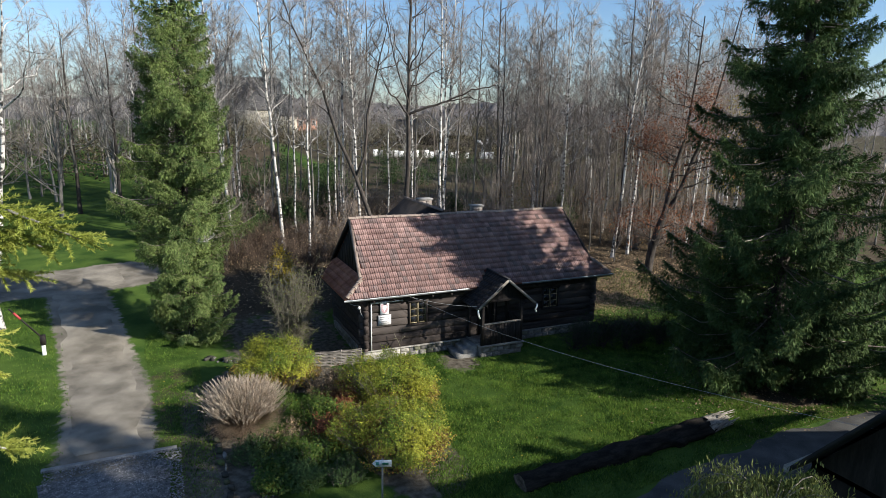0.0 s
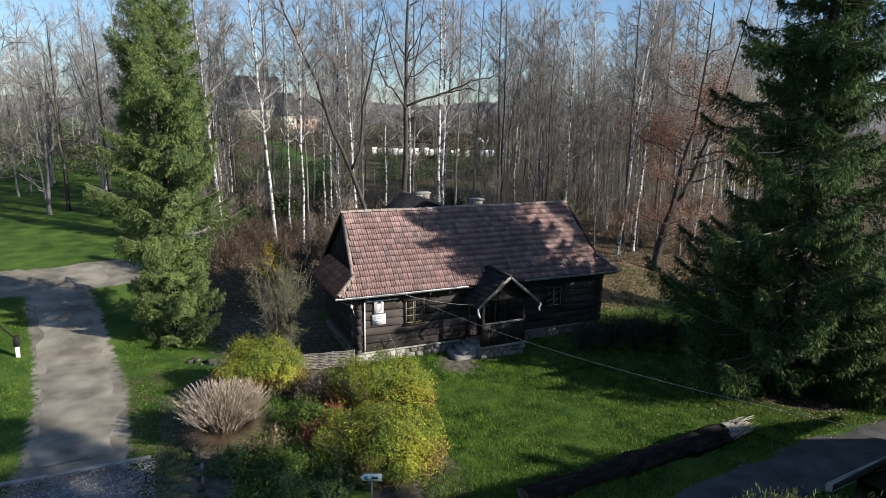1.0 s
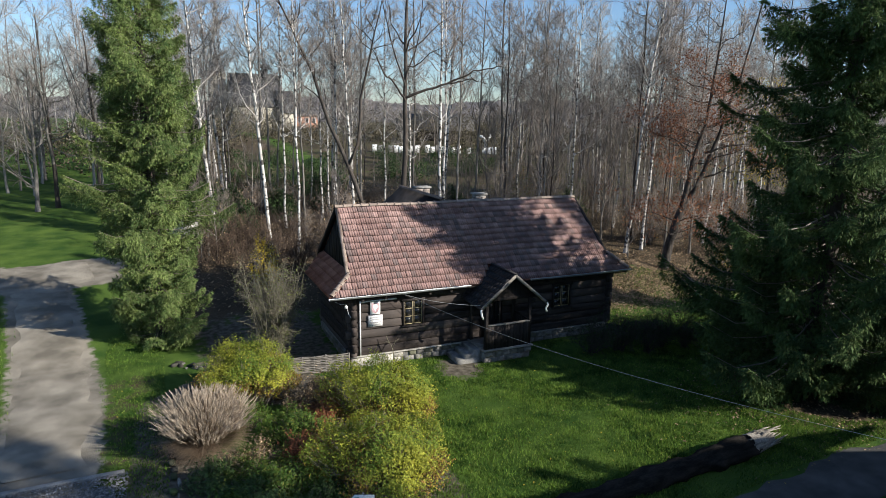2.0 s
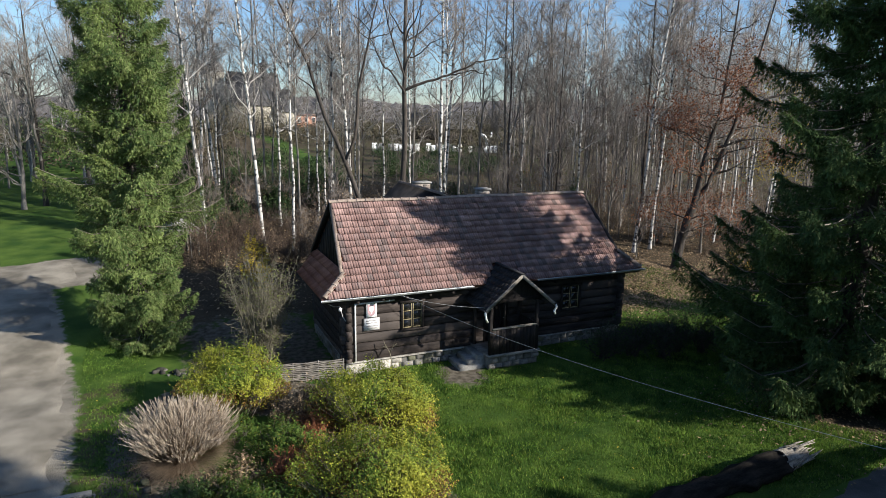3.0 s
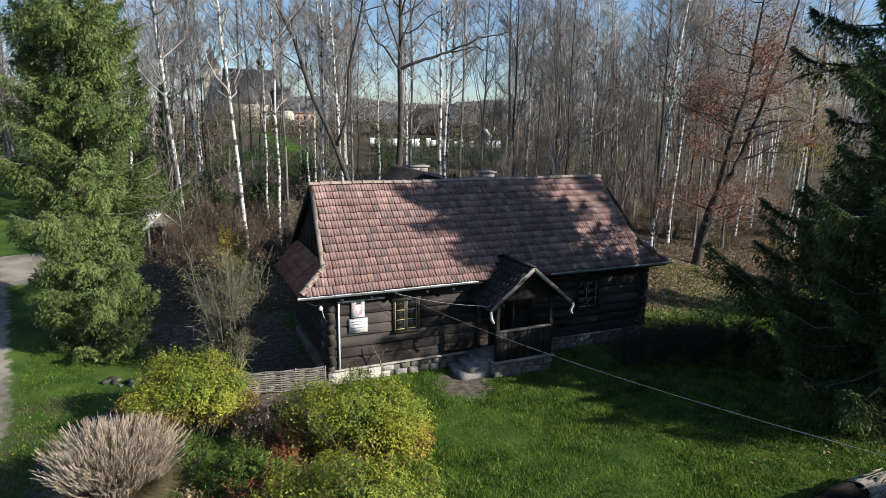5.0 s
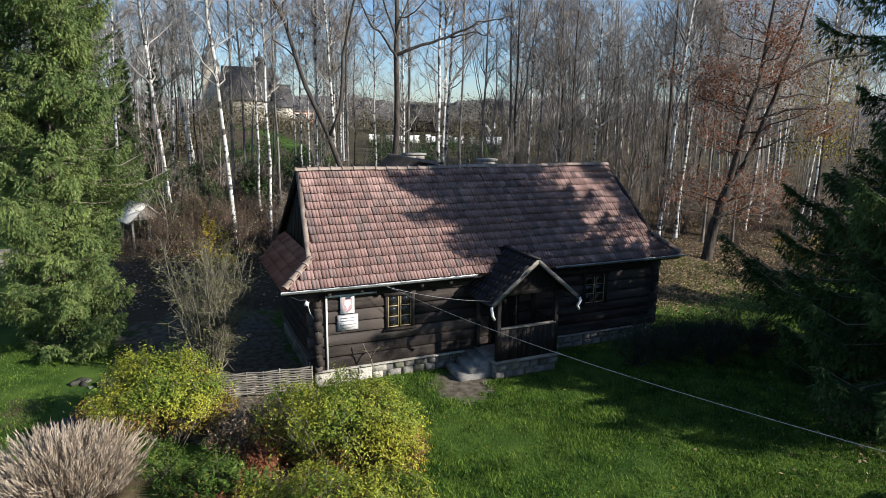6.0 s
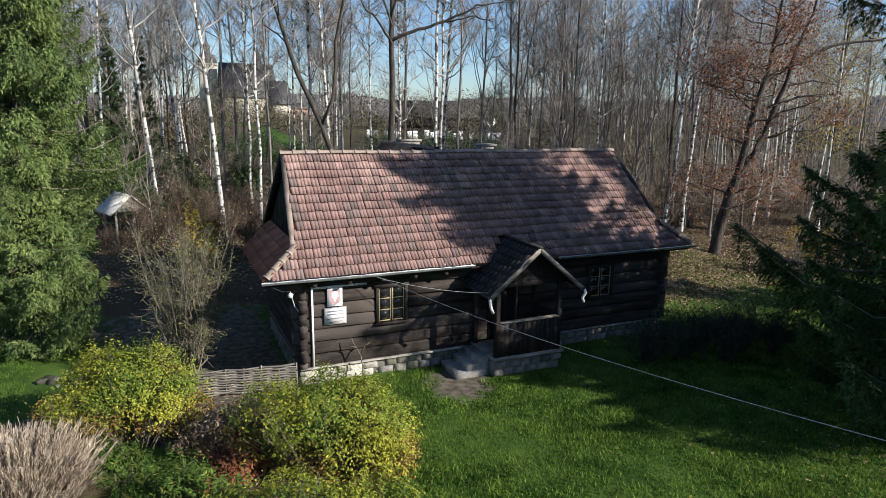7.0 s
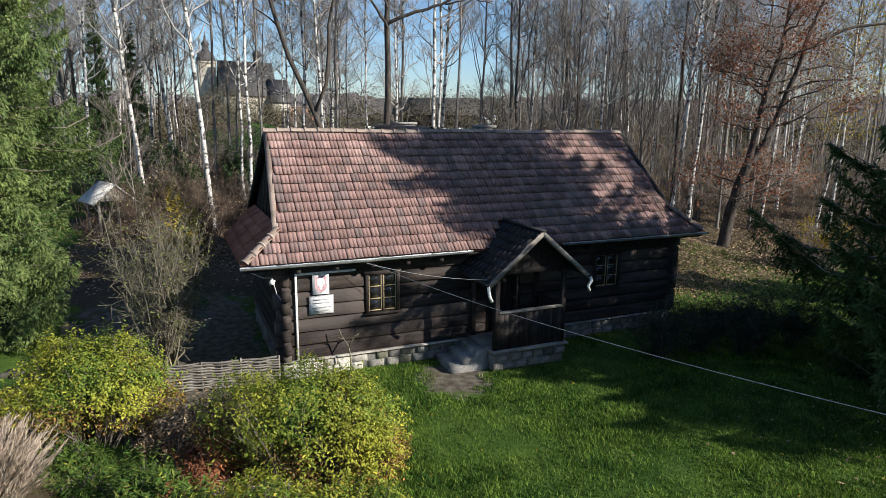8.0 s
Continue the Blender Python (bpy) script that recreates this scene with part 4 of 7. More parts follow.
# rear wing and chimneys
wing = part("rear_wing", Geo().box((2.9, 4.6, -0.2), (7.4, 9.0, 3.0)), M_LOG, house, "rear wing with tiled roof")
WX, WZ = 5.05, 5.93
for sg in (-1, 1):
    part("wing_roof", slab(Geo(), [(WX, 2.6, WZ), (WX + sg * 2.75, 2.6, 3.2), (WX + sg * 2.75, 9.2, 3.2), (WX, 8.4, WZ)][::sg], (0, 0, 0.09)), M_PORCHROOF, wing, "dark weathered roof slope")
part("wing_hip", slab(Geo(), [(WX, 8.4, WZ), (WX - 2.75, 9.2, 3.2), (WX + 2.75, 9.2, 3.2)], (0, 0, 0.06)), M_PORCHROOF, wing)
for k in range(15):
    o = part("ridge_tile", cap_mesh, None, wing)
    o.matrix_basis = pose(WX, 2.9 + k * 0.36, WZ + 0.03, 0, 0, 90)


def chimney(x, y, z0, z1, w, d):
    ch = part("chimney", Geo().beam((x - w / 2, y - d / 2, z0), (x + w / 2, y + d / 2, z1), 2, 0.01), M_MORTAR, house, "old brick chimney with a flat cap")
    rows = int((z1 - z0) / 0.085)
    for r in range(max(0, rows - 9), rows):
        for q in range(2):
            xx = x - w / 2 - 0.008 + q * (w / 2 + 0.004)
            part("brick", Geo().beam((xx, y - d / 2 - 0.012, z0 + r * 0.085), (xx + w / 2, y + d / 2 + 0.01, z0 + r * 0.085 + 0.072), 0, 0.006), M_BRICK, ch)
    part("chimney_cap", Geo().beam((x - w / 2 - 0.06, y - d / 2 - 0.06, z1), (x + w / 2 + 0.06, y + d / 2 + 0.06, z1 + 0.07), 0, 0.012), M_CONCRETE, ch)


chimney(7.2, 3.75, 4.4, 6.0, 0.5, 0.42)
chimney(5.5, 6.6, 4.4, 6.05, 0.7, 0.45)


# ---- trees ----
def wander(rng, a, b, n, amount, sag=0.0):
    """A winding run of points from a to b."""
    t = np.linspace(0, 1, n)[:, None]
    p = np.asarray(a) + (np.asarray(b) - np.asarray(a)) * t
    w = np.cumsum(rng.normal(0, 1, (n, 3)), 0) * amount
    w -= w[0] + (w[-1] - w[0]) * t
    p = p + w
    p[:, 2] += sag * 4 * (t * (1 - t))[:, 0]
    return p


def grow(rng, H, r0, lean=(0, 0), first=0.35, limbs=22, subs=6, twigs=6, reach=0.22, rise=1.1, fork=0, twig_r=0.008, wob=0.05, sides=9, weep=0.0, stems=None):
    """A bare tree: tapered trunk, limbs that rise and divide, and a haze of twigs."""
    trunk, limb, twig = Geo(), Geo(), Geo()
    n = 14
    path = wander(rng, (0, 0, -0.15), (lean[0], lean[1], H), n, wob)
    tt = np.linspace(0, 1, n)
    rad = r0 * (1 - tt) ** 0.75 * 0.92 + 0.012
    rad[0] *= 1.35
    if stems:
        path, rad = stems[0]
    else:
        trunk.tube(path, rad, sides)
    A, B, RA, RB = [], [], [], []
    SA, SB, SR = [], [], []
    heads = list(stems or [(path, rad)])
    for k in range(fork):
        s = rng.uniform(0.3, 0.5)
        i = int(s * (n - 1))
        az = rng.uniform(0, 6.28)
        b = path[i] + np.array([np.cos(az), np.sin(az), 0]) * H * 0.14 + np.array([0, 0, (1 - s) * H * 0.9])
        pp = wander(rng, path[i], b, 9, wob)
        pp[1:3, :2] += np.array([np.cos(az), np.sin(az)]) * 0.25
        rr = rad[i] * 0.75 * (1 - np.linspace(0, 1, 9)) ** 0.8 + 0.01
        limb.tube(pp, rr, 7)
        heads.append((pp, rr))
    for q in range(limbs):
        path_q, rad_q = heads[rng.integers(len(heads))] if q % 2 else heads[0]
        m = len(path_q)
        lo = first if path_q is path else 0.15
        s = lo + (0.97 - lo) * rng.random() ** 0.8
        f = s * (m - 1)
        i = min(int(f), m - 2)
        base = path_q[i] + (path_q[i + 1] - path_q[i]) * (f - i)
        br = np.interp(f, np.arange(m), rad_q)
        az = rng.uniform(0, 6.28)
        ln = H * reach * (0.35 + 0.9 * (1 - s)) * rng.uniform(0.6, 1.25) + 0.5
        d = unit(np.array([np.cos(az), np.sin(az), rise * rng.uniform(0.4, 1.3)]))
        pts = wander(rng, base, base + d * ln, 6, 0.045 * ln, -0.06 * ln)
        lr = min(br * 0.5, 0.0105 * ln + 0.008) * (1 - np.linspace(0, 1, 6)) ** 0.8 + 0.006
        limb.tube(pts, lr, 5)
        for _ in range(subs):
            u = rng.uniform(0.25, 1.0) * 5
            i = min(int(u), 4)
            b0 = pts[i] + (pts[i + 1] - pts[i]) * (u - i)
            d2 = unit(d * 0.9 + rng.normal(0, 0.6, 3) + (0, 0, 0.3))
            l2 = ln * rng.uniform(0.2, 0.45)
            mid, end = b0 + d2 * l2 * 0.5 + rng.normal(0, 0.05 * l2, 3), b0 + d2 * l2 + rng.normal(0, 0.1 * l2, 3)
            A += [b0, mid]
            B += [mid, end]
            RA += [twig_r * 1.9, twig_r * 1.5]
            RB += [twig_r * 1.5, twig_r * 0.8]
            for _ in range(twigs):
                w = rng.uniform(0.2, 1.0)
                c = b0 + (mid - b0) * w * 2 if w < 0.5 else mid + (end - mid) * (w - 0.5) * 2
                d3 = unit(d2 + rng.normal(0, 0.65, 3) + (0, 0, 0.2 - weep * rng.random()))
                l3 = l2 * rng.uniform(0.3, 0.85)
                e3 = c + d3 * l3
                SA.append(c)
                SB.append(e3)
                SR.append(twig_r)
                f3 = unit(d3 + rng.normal(0, 0.5, 3) + (0, 0, 0.15 - weep))
                g0 = c + d3 * l3 * rng.uniform(0.3, 0.7)
                SA.append(g0)
                SB.append(g0 + f3 * l3 * rng.uniform(0.3, 0.6))
                SR.append(twig_r * 0.8)
    twig.prisms(A, B, np.array(RA), np.array(RB))
    twig.spikes(SA, SB, np.array(SR))
    return trunk, limb, twig


def tree_thing(seed, name, label, category, group, trunk_mat, limb_mat, twig_mat, **kw):
    rng = np.random.default_rng(seed)
    t, l, w = grow(rng, **kw)
    ob = thing(name, (0, 0, 0), label, category, group)
    part("trunk", t, trunk_mat, ob, smooth=True)
    tagged(part("branchwork", l, limb_mat, ob, smooth=True), kind="stuff")
    tagged(part("crown", w, twig_mat, ob), kind="stuff")
    return ob


BIRCH_L = "slender white-barked birch, bare of leaves"
DARK_L = "tall dark-barked bare tree with thin twigs"
SAP_L = "thin grey sapling with bare twigs"
birches = [tree_thing(100 + k, "birch_tree", BIRCH_L, "tree", "birches behind the house", M_BIRCH, M_BIRCH if k % 2 else M_TWIG_GREY, M_TWIG if k % 3 else M_TWIG_GREY,
                      H=h, r0=r, lean=ln, first=0.34, limbs=32, subs=7, twigs=9, reach=0.155, rise=1.3, twig_r=0.006, wob=wb, weep=0.5)
           for k, (h, r, ln, wb) in enumerate([(21, 0.125, (-1.6, 0.4), 0.05), (19, 0.085, (0.3, 0.2), 0.05), (22, 0.11, (0.9, 0.3), 0.04), (18, 0.075, (-0.7, 0.1), 0.06), (20, 0.105, (1.8, -0.2), 0.05)])]
darks = [tree_thing(200 + k, "bare_tree", DARK_L, "tree", "bare trees behind the house", M_BARK_GREY if k % 3 else M_BARK, M_BARK_GREY, M_TWIG if k % 2 else M_TWIG_GREY,
                    H=h, r0=r, lean=ln, first=fi, limbs=30, subs=7, twigs=9, reach=rc, rise=rs_, fork=fk, twig_r=0.0065, wob=0.04)
         for k, (h, r, ln, fi, rc, rs_, fk) in enumerate([(21, 0.13, (0.4, 0), 0.4, 0.17, 1.2, 1), (20, 0.085, (-0.4, 0.2), 0.45, 0.12, 1.6, 0), (23, 0.1, (0.2, 0.3), 0.4, 0.13, 1.5, 0), (17, 0.07, (-0.2, 0), 0.25, 0.16, 1.2, 1), (19, 0.08, (0.8, 0.2), 0.3, 0.14, 1.4, 0), (13, 0.2, (0.3, 0), 0.14, 0.42, 0.9, 3), (15, 0.17, (-0.4, 0.2), 0.2, 0.36, 1.1, 2)])]
saps = [tree_thing(300 + k, "sapling", SAP_L, "tree", "saplings in the wood", M_BARK_GREY, M_TWIG, M_TWIG,
                   H=h, r0=0.05, lean=(0.5 - 0.4 * k, 0.2), first=0.1, limbs=26, subs=6, twigs=6, reach=0.2, rise=1.7, fork=2, twig_r=0.005, wob=0.05, sides=6)
        for k, h in enumerate((11, 13, 7.5))]


def plant(proto, x, y, turn=0.0, size=1.0, label="", used=set()):
    """Places the pattern itself the first time and copies of it after that."""
    m = pose(x, y, float(G(x, y)), 0, 0, turn)
    if proto.name not in used:
        used.add(proto.name)
        proto.scale = (size,) * 3
        proto.matrix_basis = m @ Matrix.Diagonal((size, size, size, 1))
        ob = proto
    else:
        ob = copy_thing(proto, m)
        ob.matrix_basis = m @ Matrix.Diagonal((size, size, size, 1))
    if label:
        ob["label"] = label
    return ob


# trees whose trunks stand out
for k, x, y, turn, size in [
    (0, -0.35, 16.0, 0, 0.95), (0, -3.2, 19.3, 20, 0.95), (1, 1.4, 16.6, 30, 0.95), (3, 1.9, 23.5, 80, 1.05), (1, 5.2, 21.5, 200, 1.0), (2, 6.1, 20.5, 140, 0.9),
    (3, 4.6, 24, 250, 0.95), (1, 8.6, 21.5, 10, 0.85), (3, 9.6, 18.2, 300, 0.9), (2, 11.2, 17.2, 60, 1.0), (1, 12.0, 18.0, 160, 1.05), (3, 7.2, 25, 40, 1.0), (2, 13.6, 22, 0, 1.0),
    (4, 21.9, 10.7, 0, 1.05), (2, 23.7, 11.2, -30, 0.95), (1, 17.4, 19, 90, 0.9), (3, 19.5, 17.5, 30, 0.9), (4, 29.5, 11.4, 0, 0.9), (4, 33, 13.2, 40, 0.85), (2, 36, 14.5, 10, 0.9), (4, 31, 9.0, 300, 0.8),
    (1, -6.0, 27, 60, 1.0), (3, -1.5, 27.5, 10, 0.95), (0, 39, 17, 120, 0.9), (1, 27.5, 16, 250, 0.95), (2, -8.5, 31, 200, 0.9),
]:
    plant(birches[k], x, y, turn, size)
for k, x, y, turn, size in [
    (2, 0.6, 26, 0, 1.0), (1, 2.7, 20.5, 40, 0.85), (1, 7.4, 23, 100, 1.0), (2, 10.4, 20.3, 30, 0.95), (1, 13.0, 18.6, 200, 1.0), (4, 14.8, 19.3, 10, 1.0), (3, 16.0, 17.0, 50, 1.0), (2, 17.8, 20.5, 150, 1.05),
    (3, 18.4, 14.5, 220, 0.85), (3, 20.6, 19, 320, 1.0), (0, 25.2, 14.0, 70, 0.95), (4, 26.5, 9.6, 200, 0.95), (1, 24.8, 10.2, 260, 0.85), (0, 34.5, 10.5, 20, 0.9), (3, 29.5, 15.5, 120, 1.1), (2, 38, 11, 60, 0.9),
    (5, -14.8, 33.5, 0, 0.85), (6, -13.6, 35.0, 90, 1.0), (5, -19.5, 34, 190, 0.95), (2, -24, 38, 10, 0.8), (6, -10.4, 33.5, 0, 0.95), (4, -17.5, 44, 60, 0.9), (5, -28, 33, 120, 0.9), (6, -22.5, 46, 250, 1.0), (5, -11.5, 47, 60, 0.9), (4, -31, 44, 0, 0.9), (5, -36, 38, 70, 0.9), (5, -16.5, 50, 30, 1.0), (6, -20, 39, 150, 1.05), (4, -26, 55, 250, 1.0), (5, -33, 52, 10, 1.0), (2, -13, 56, 100, 1.0), (6, -40, 46, 40, 1.1), (5, -9, 43, 300, 0.95), (6, -7.6, 38, 10, 1.0), (4, -44, 56, 60, 1.0),
]:
    plant(darks[k], x, y, turn, size)

rb = np.random.default_rng(43)
gold = plant(birches[2], 29.8, 7.4, 210, 0.85, "slender birch with sparse yellow leaves")
c = np.column_stack([rb.normal(0, 1.3, 2600), rb.normal(0, 1.3, 2600), rb.uniform(6, 14, 2600)])
part("foliage", leaf_cloud(Geo(), rb, c, 0.06, 0.6, 0.0), M_LEAF_YEL, gold, "sparse yellow leaves").matrix_parent_inverse = Matrix()
# unseen bare trees behind the flight path, added to throw shade forward
for k, x, y, turn in ((0, 1.5, -28.5, 0), (3, 6.5, -30, 120), (2, -3, -33, 60), (0, 12, -33, 200)):
    plant(darks[k], x, y, turn, 0.85)
# the wood behind
def vista(x, y):
    """Whether a place lies in one of the two gaps through which the church and the garden fence are seen."""
    return (y > 34 and 0.04 < math.atan2(x + 2.3, y + 14.7) < 0.215) or (math.hypot(x + 4.9, y + 19.2) > 40 and 0.3 < math.atan2(x + 4.9, y + 19.2) < 0.51)


rw = np.random.default_rng(77)
placed = []
while len(placed) < 56:
    d, a = rw.uniform(22, 62), rw.uniform(-0.2, 1.15)
    x, y = -2 + d * math.sin(a), -6 + d * math.cos(a) * 1.15 + 4
    if y < 14 or (y < 20 and x < 24) or vista(x, y) or min([math.hypot(x - p, y - q) for p, q in placed] or [9]) < 1.5 or (0.42 < math.atan2(x + 4.9, y + 19.2) < 0.8 and rw.random() < 0.55):
        continue
    placed.append((x, y))
    u = rw.random()
    plant(birches[rw.integers(5)] if u < 0.38 else darks[1 + rw.integers(4)], x, y, rw.uniform(0, 360), rw.uniform(0.75, 1.02))
for _ in range(30):
    x, y = rw.uniform(13, 34), rw.uniform(13, 32)
    if y > 33 - x and math.atan2(x + 4.9, y + 19.2) > 0.47 + 0.2 * rw.random():
        plant(saps[rw.integers(2)], x, y, rw.uniform(0, 360), rw.uniform(0.8, 1.25))
for _ in range(26):
    d, a = rw.uniform(23, 50), rw.uniform(0.4, 1.15)
    x, y = -2 + d * math.sin(a), -4 + d * math.cos(a) * 1.1
    if y > 11 or (x > 20 and y > 6):
        plant(saps[rw.integers(3)], x, y, rw.uniform(0, 360), rw.uniform(0.6, 1.1))

for _ in range(5):
    plant(saps[rw.integers(3)], rw.uniform(-5, 10), rw.uniform(13.5, 25), rw.uniform(0, 360), rw.uniform(0.5, 0.85))
for _ in range(30):
    d, a = rw.uniform(62, 98), rw.uniform(0.0, 1.2)
    x, y = -4 + d * math.sin(a), -14 + d * math.cos(a)
    if not vista(x, y):
        plant(darks[rw.integers(7)], x, y, rw.uniform(0, 360), rw.uniform(0.75, 1.0))

for q in range(7):
    d, a = rw.uniform(38, 62), 0.53 + 0.05 * q + rw.normal(0, 0.02)
    plant((birches[1], darks[1], birches[3], darks[4])[q % 4], -5 + d * math.sin(a), -19 + d * math.cos(a), rw.uniform(0, 360), rw.uniform(0.8, 1.05))
for _ in range(22):
    d, a = rw.uniform(42, 80), 0.55 + 0.65 * rw.random() ** 0.7
    plant(saps[rw.integers(2)], -5 + d * math.sin(a), -19 + d * math.cos(a), rw.uniform(0, 360), rw.uniform(0.9, 1.35))

# hazel-like understorey with a few leaves left
def understorey(seed, H, spread, n, leaf_mat, label):
    rng = np.random.default_rng(seed)
    ob = thing("hazel_bush", (0, 0, 0), label, "shrub", "bushes in the wood")
    st, A, B = Geo(), [], []
    for _ in range(n):
        az, sp, h = rng.uniform(0, 6.283), spread * rng.uniform(0.25, 1.0), H * rng.uniform(0.5, 1.0)
        t = np.linspace(0, 1, 7)
        o = np.array([math.cos(az), math.sin(az)])
        pts = np.column_stack([np.outer(t ** 1.6 * sp, o) + rng.normal(0, 0.1, 2), h * (t - 0.18 * t ** 3)])
        pts[1:] += rng.normal(0, 0.05, (6, 3))
        st.tube(pts, np.linspace(0.024, 0.006, 7), 4)
        for _ in range(16):
            u = rng.uniform(0.2, 1) * 6
            i = min(int(u), 5)
            b = pts[i] + (pts[i + 1] - pts[i]) * (u - i)
            d = unit(rng.normal(0, 0.7, 3) + (o[0] * 0.5, o[1] * 0.5, 0.45))
            e = b + d * rng.uniform(0.4, 1.2)
            A.append(b)
            B.append(e)
            for _ in range(5):
                q = b + (e - b) * rng.uniform(0.2, 1)
                A.append(q)
                B.append(q + unit(d + rng.normal(0, 0.7, 3)) * rng.uniform(0.2, 0.5))
    part("stem_fan", st, M_BARK_GREY, ob)
    part("twig_crown", Geo().spikes(A, B, np.full(len(A), 0.007)), M_TWIG, ob)
    e = np.array(B)[rng.integers(len(B), size=700)] + rng.normal(0, 0.12, (700, 3))
    part("foliage", leaf_cloud(Geo(), rng, e, 0.055, 0.6), leaf_mat, ob, "few withered leaves")
    return ob


hazels = [understorey(600, 5.0, 2.0, 20, M_LEAF_AMBER, "bare arching hazel bush with few amber leaves"), understorey(601, 6.5, 1.8, 18, M_WEEP, "tall bare bush with few olive leaves"),
          understorey(602, 3.2, 1.7, 18, M_LEAF_BROWN, "low bare bush with few brown leaves")]
rz = np.random.default_rng(88)
for q in range(64):
    if q < 44:
        d, a = rz.uniform(33, 62), 0.5 + 0.62 * rz.random()
    else:
        d, a = rz.uniform(34, 48), rz.uniform(0.05, 0.5)
    x, y = -4.9 + d * math.sin(a), -19.2 + d * math.cos(a)
    if y < 9.5 or (y < 12.5 and x < 19):
        continue
    plant(hazels[rz.integers(3) if q < 44 else 2], x, y, rz.uniform(0, 360), rz.uniform(0.7, 1.15))

# three characterful trees: a forked oak-like one, a leaning one, a dark leaning one at the corner
r3 = np.random.default_rng(900)
tr, lb, tw = grow(r3, 21, 0.2, (0.3, 0.2), 0.45, 26, 6, 9, 0.18, 1.1, 0, 0.007, 0.05)
for pts, r0 in (([(0.1, 0, 9.6), (1.2, -0.5, 10.0), (2.6, -0.9, 10.5), (4.0, -1.5, 11.2), (5.0, -1.7, 11.4), (5.7, -1.9, 11.4)], 0.13),
                ([(2.6, -0.9, 10.5), (3.6, -1.6, 10.7), (4.4, -2.0, 10.4)], 0.06), ([(0.1, 0, 9.4), (-0.9, -0.3, 10.6), (-1.6, -0.6, 11.0), (-2.2, -0.7, 12.2)], 0.1), ([(0.1, 0, 10.3), (-0.8, 0, 12.5), (-1.6, 0.2, 15.5), (-2.0, 0.3, 18)], 0.07),
                ([(0.1, 0, 10.6), (1.0, 0.1, 13), (1.5, 0.3, 16), (2.4, 0.5, 19)], 0.06)):
    t = np.linspace(0, len(pts) - 1, len(pts) * 4)
    fine = np.column_stack([np.interp(t, np.arange(len(pts)), np.array(pts)[:, k]) for k in range(3)])
    fine[1:] += np.cumsum(r3.normal(0, 0.035, (len(fine) - 1, 3)), 0)
    lb.tube(fine, np.linspace(r0 * 0.72, 0.012, len(fine)), 7)
    for q in range(9):
        i = r3.integers(len(fine) // 4, len(fine) - 1)
        e = fine[i] + unit(fine[i + 1] - fine[i] + r3.normal(0, 0.5, 3) + (0, 0, 0.4)) * r3.uniform(0.5, 1.4)
        lb.tube(wander(r3, fine[i], e, 4, 0.05), [0.022, 0.016, 0.011, 0.006], 4)
        b = fine[i] + (e - fine[i]) * r3.random((14, 1))
        tw.spikes(b, b + unit(unit(e - fine[i]) + r3.normal(0, 0.6, (14, 3))) * r3.uniform(0.2, 0.6, (14, 1)), np.full(14, 0.007))
oak = thing("forked_tree", (7.55, 14.6, float(G(7.55, 14.6))), "dark forked tree with long crooked limbs behind the house", "tree")
for n_, g_, m_ in (("trunk", tr, M_BARK), ("branchwork", lb, M_BARK), ("crown", tw, M_TWIG)):
    tagged(part(n_, g_, m_, oak, smooth=n_ != "crown"), kind="" if n_ == "trunk" else "stuff").matrix_parent_inverse = Matrix()
tr, lb, tw = grow(r3, 18, 0.17, (-6.6, 3.0), 0.5, 22, 6, 8, 0.16, 1.3, 1, 0.008, 0.1)
leaner = thing("leaning_tree", (6.4, 15.1, float(G(6.4, 15.1))), "dark leaning bare tree", "tree")
for n_, g_, m_ in (("trunk", tr, M_BARK), ("branchwork", lb, M_BARK), ("crown", tw, M_TWIG)):
    tagged(part(n_, g_, m_, leaner, smooth=n_ != "crown"), kind="" if n_ == "trunk" else "stuff").matrix_parent_inverse = Matrix()
BEECH = [([(0, 0, -0.2), (0.25, -0.1, 1.8), (0.75, -0.33, 3.9)], 0.29, 0.23),
         ([(0.75, -0.33, 3.8), (1.2, -0.5, 7), (1.6, -0.7, 9), (1.85, -0.8, 11.6), (2.1, -0.9, 16.5)], 0.17, 0.03),
         ([(0.75, -0.33, 3.8), (1.6, -0.7, 5.6), (2.4, -1.05, 8.2), (2.75, -1.2, 10), (3.3, -1.45, 11.8), (4.2, -1.8, 17)], 0.16, 0.03),
         ([(2.6, -1.1, 9.2), (4.5, -2.0, 10.2), (6.5, -2.8, 10.4), (8.0, -3.4, 11.2)], 0.09, 0.02),
         ([(2.4, -1.05, 8.2), (3.6, -1.6, 8.5), (4.6, -2.0, 8.3)], 0.06, 0.015),
         ([(1.2, -0.5, 7), (0.0, 0.0, 8.0), (-1.3, 0.6, 8.4)], 0.06, 0.015)]
for q in range(9):
    f, az = r3.uniform(0.3, 0.95), r3.uniform(0, 6.283)
    b = np.array((0.75, -0.33, 3.9)) * f if q < 5 else np.array((1.2 + 0.6 * f, -0.5 - 0.25 * f, 4.0 + 3.5 * f))
    w = np.array([math.cos(az), math.sin(az), 0])
    BEECH.append(([b, b + w * 1.3 + (0, 0, 0.5), b + w * r3.uniform(2.0, 3.2) + (0, 0, 0.6)], 0.04, 0.01))
stems = []
for pts, ra, rz in BEECH:
    t = np.linspace(0, len(pts) - 1, len(pts) * 3)
    fine = np.column_stack([np.interp(t, np.arange(len(pts)), np.array(pts)[:, k]) for k in range(3)])
    stems.append((fine + r3.normal(0, 0.02, fine.shape), np.linspace(ra, rz, len(fine))))
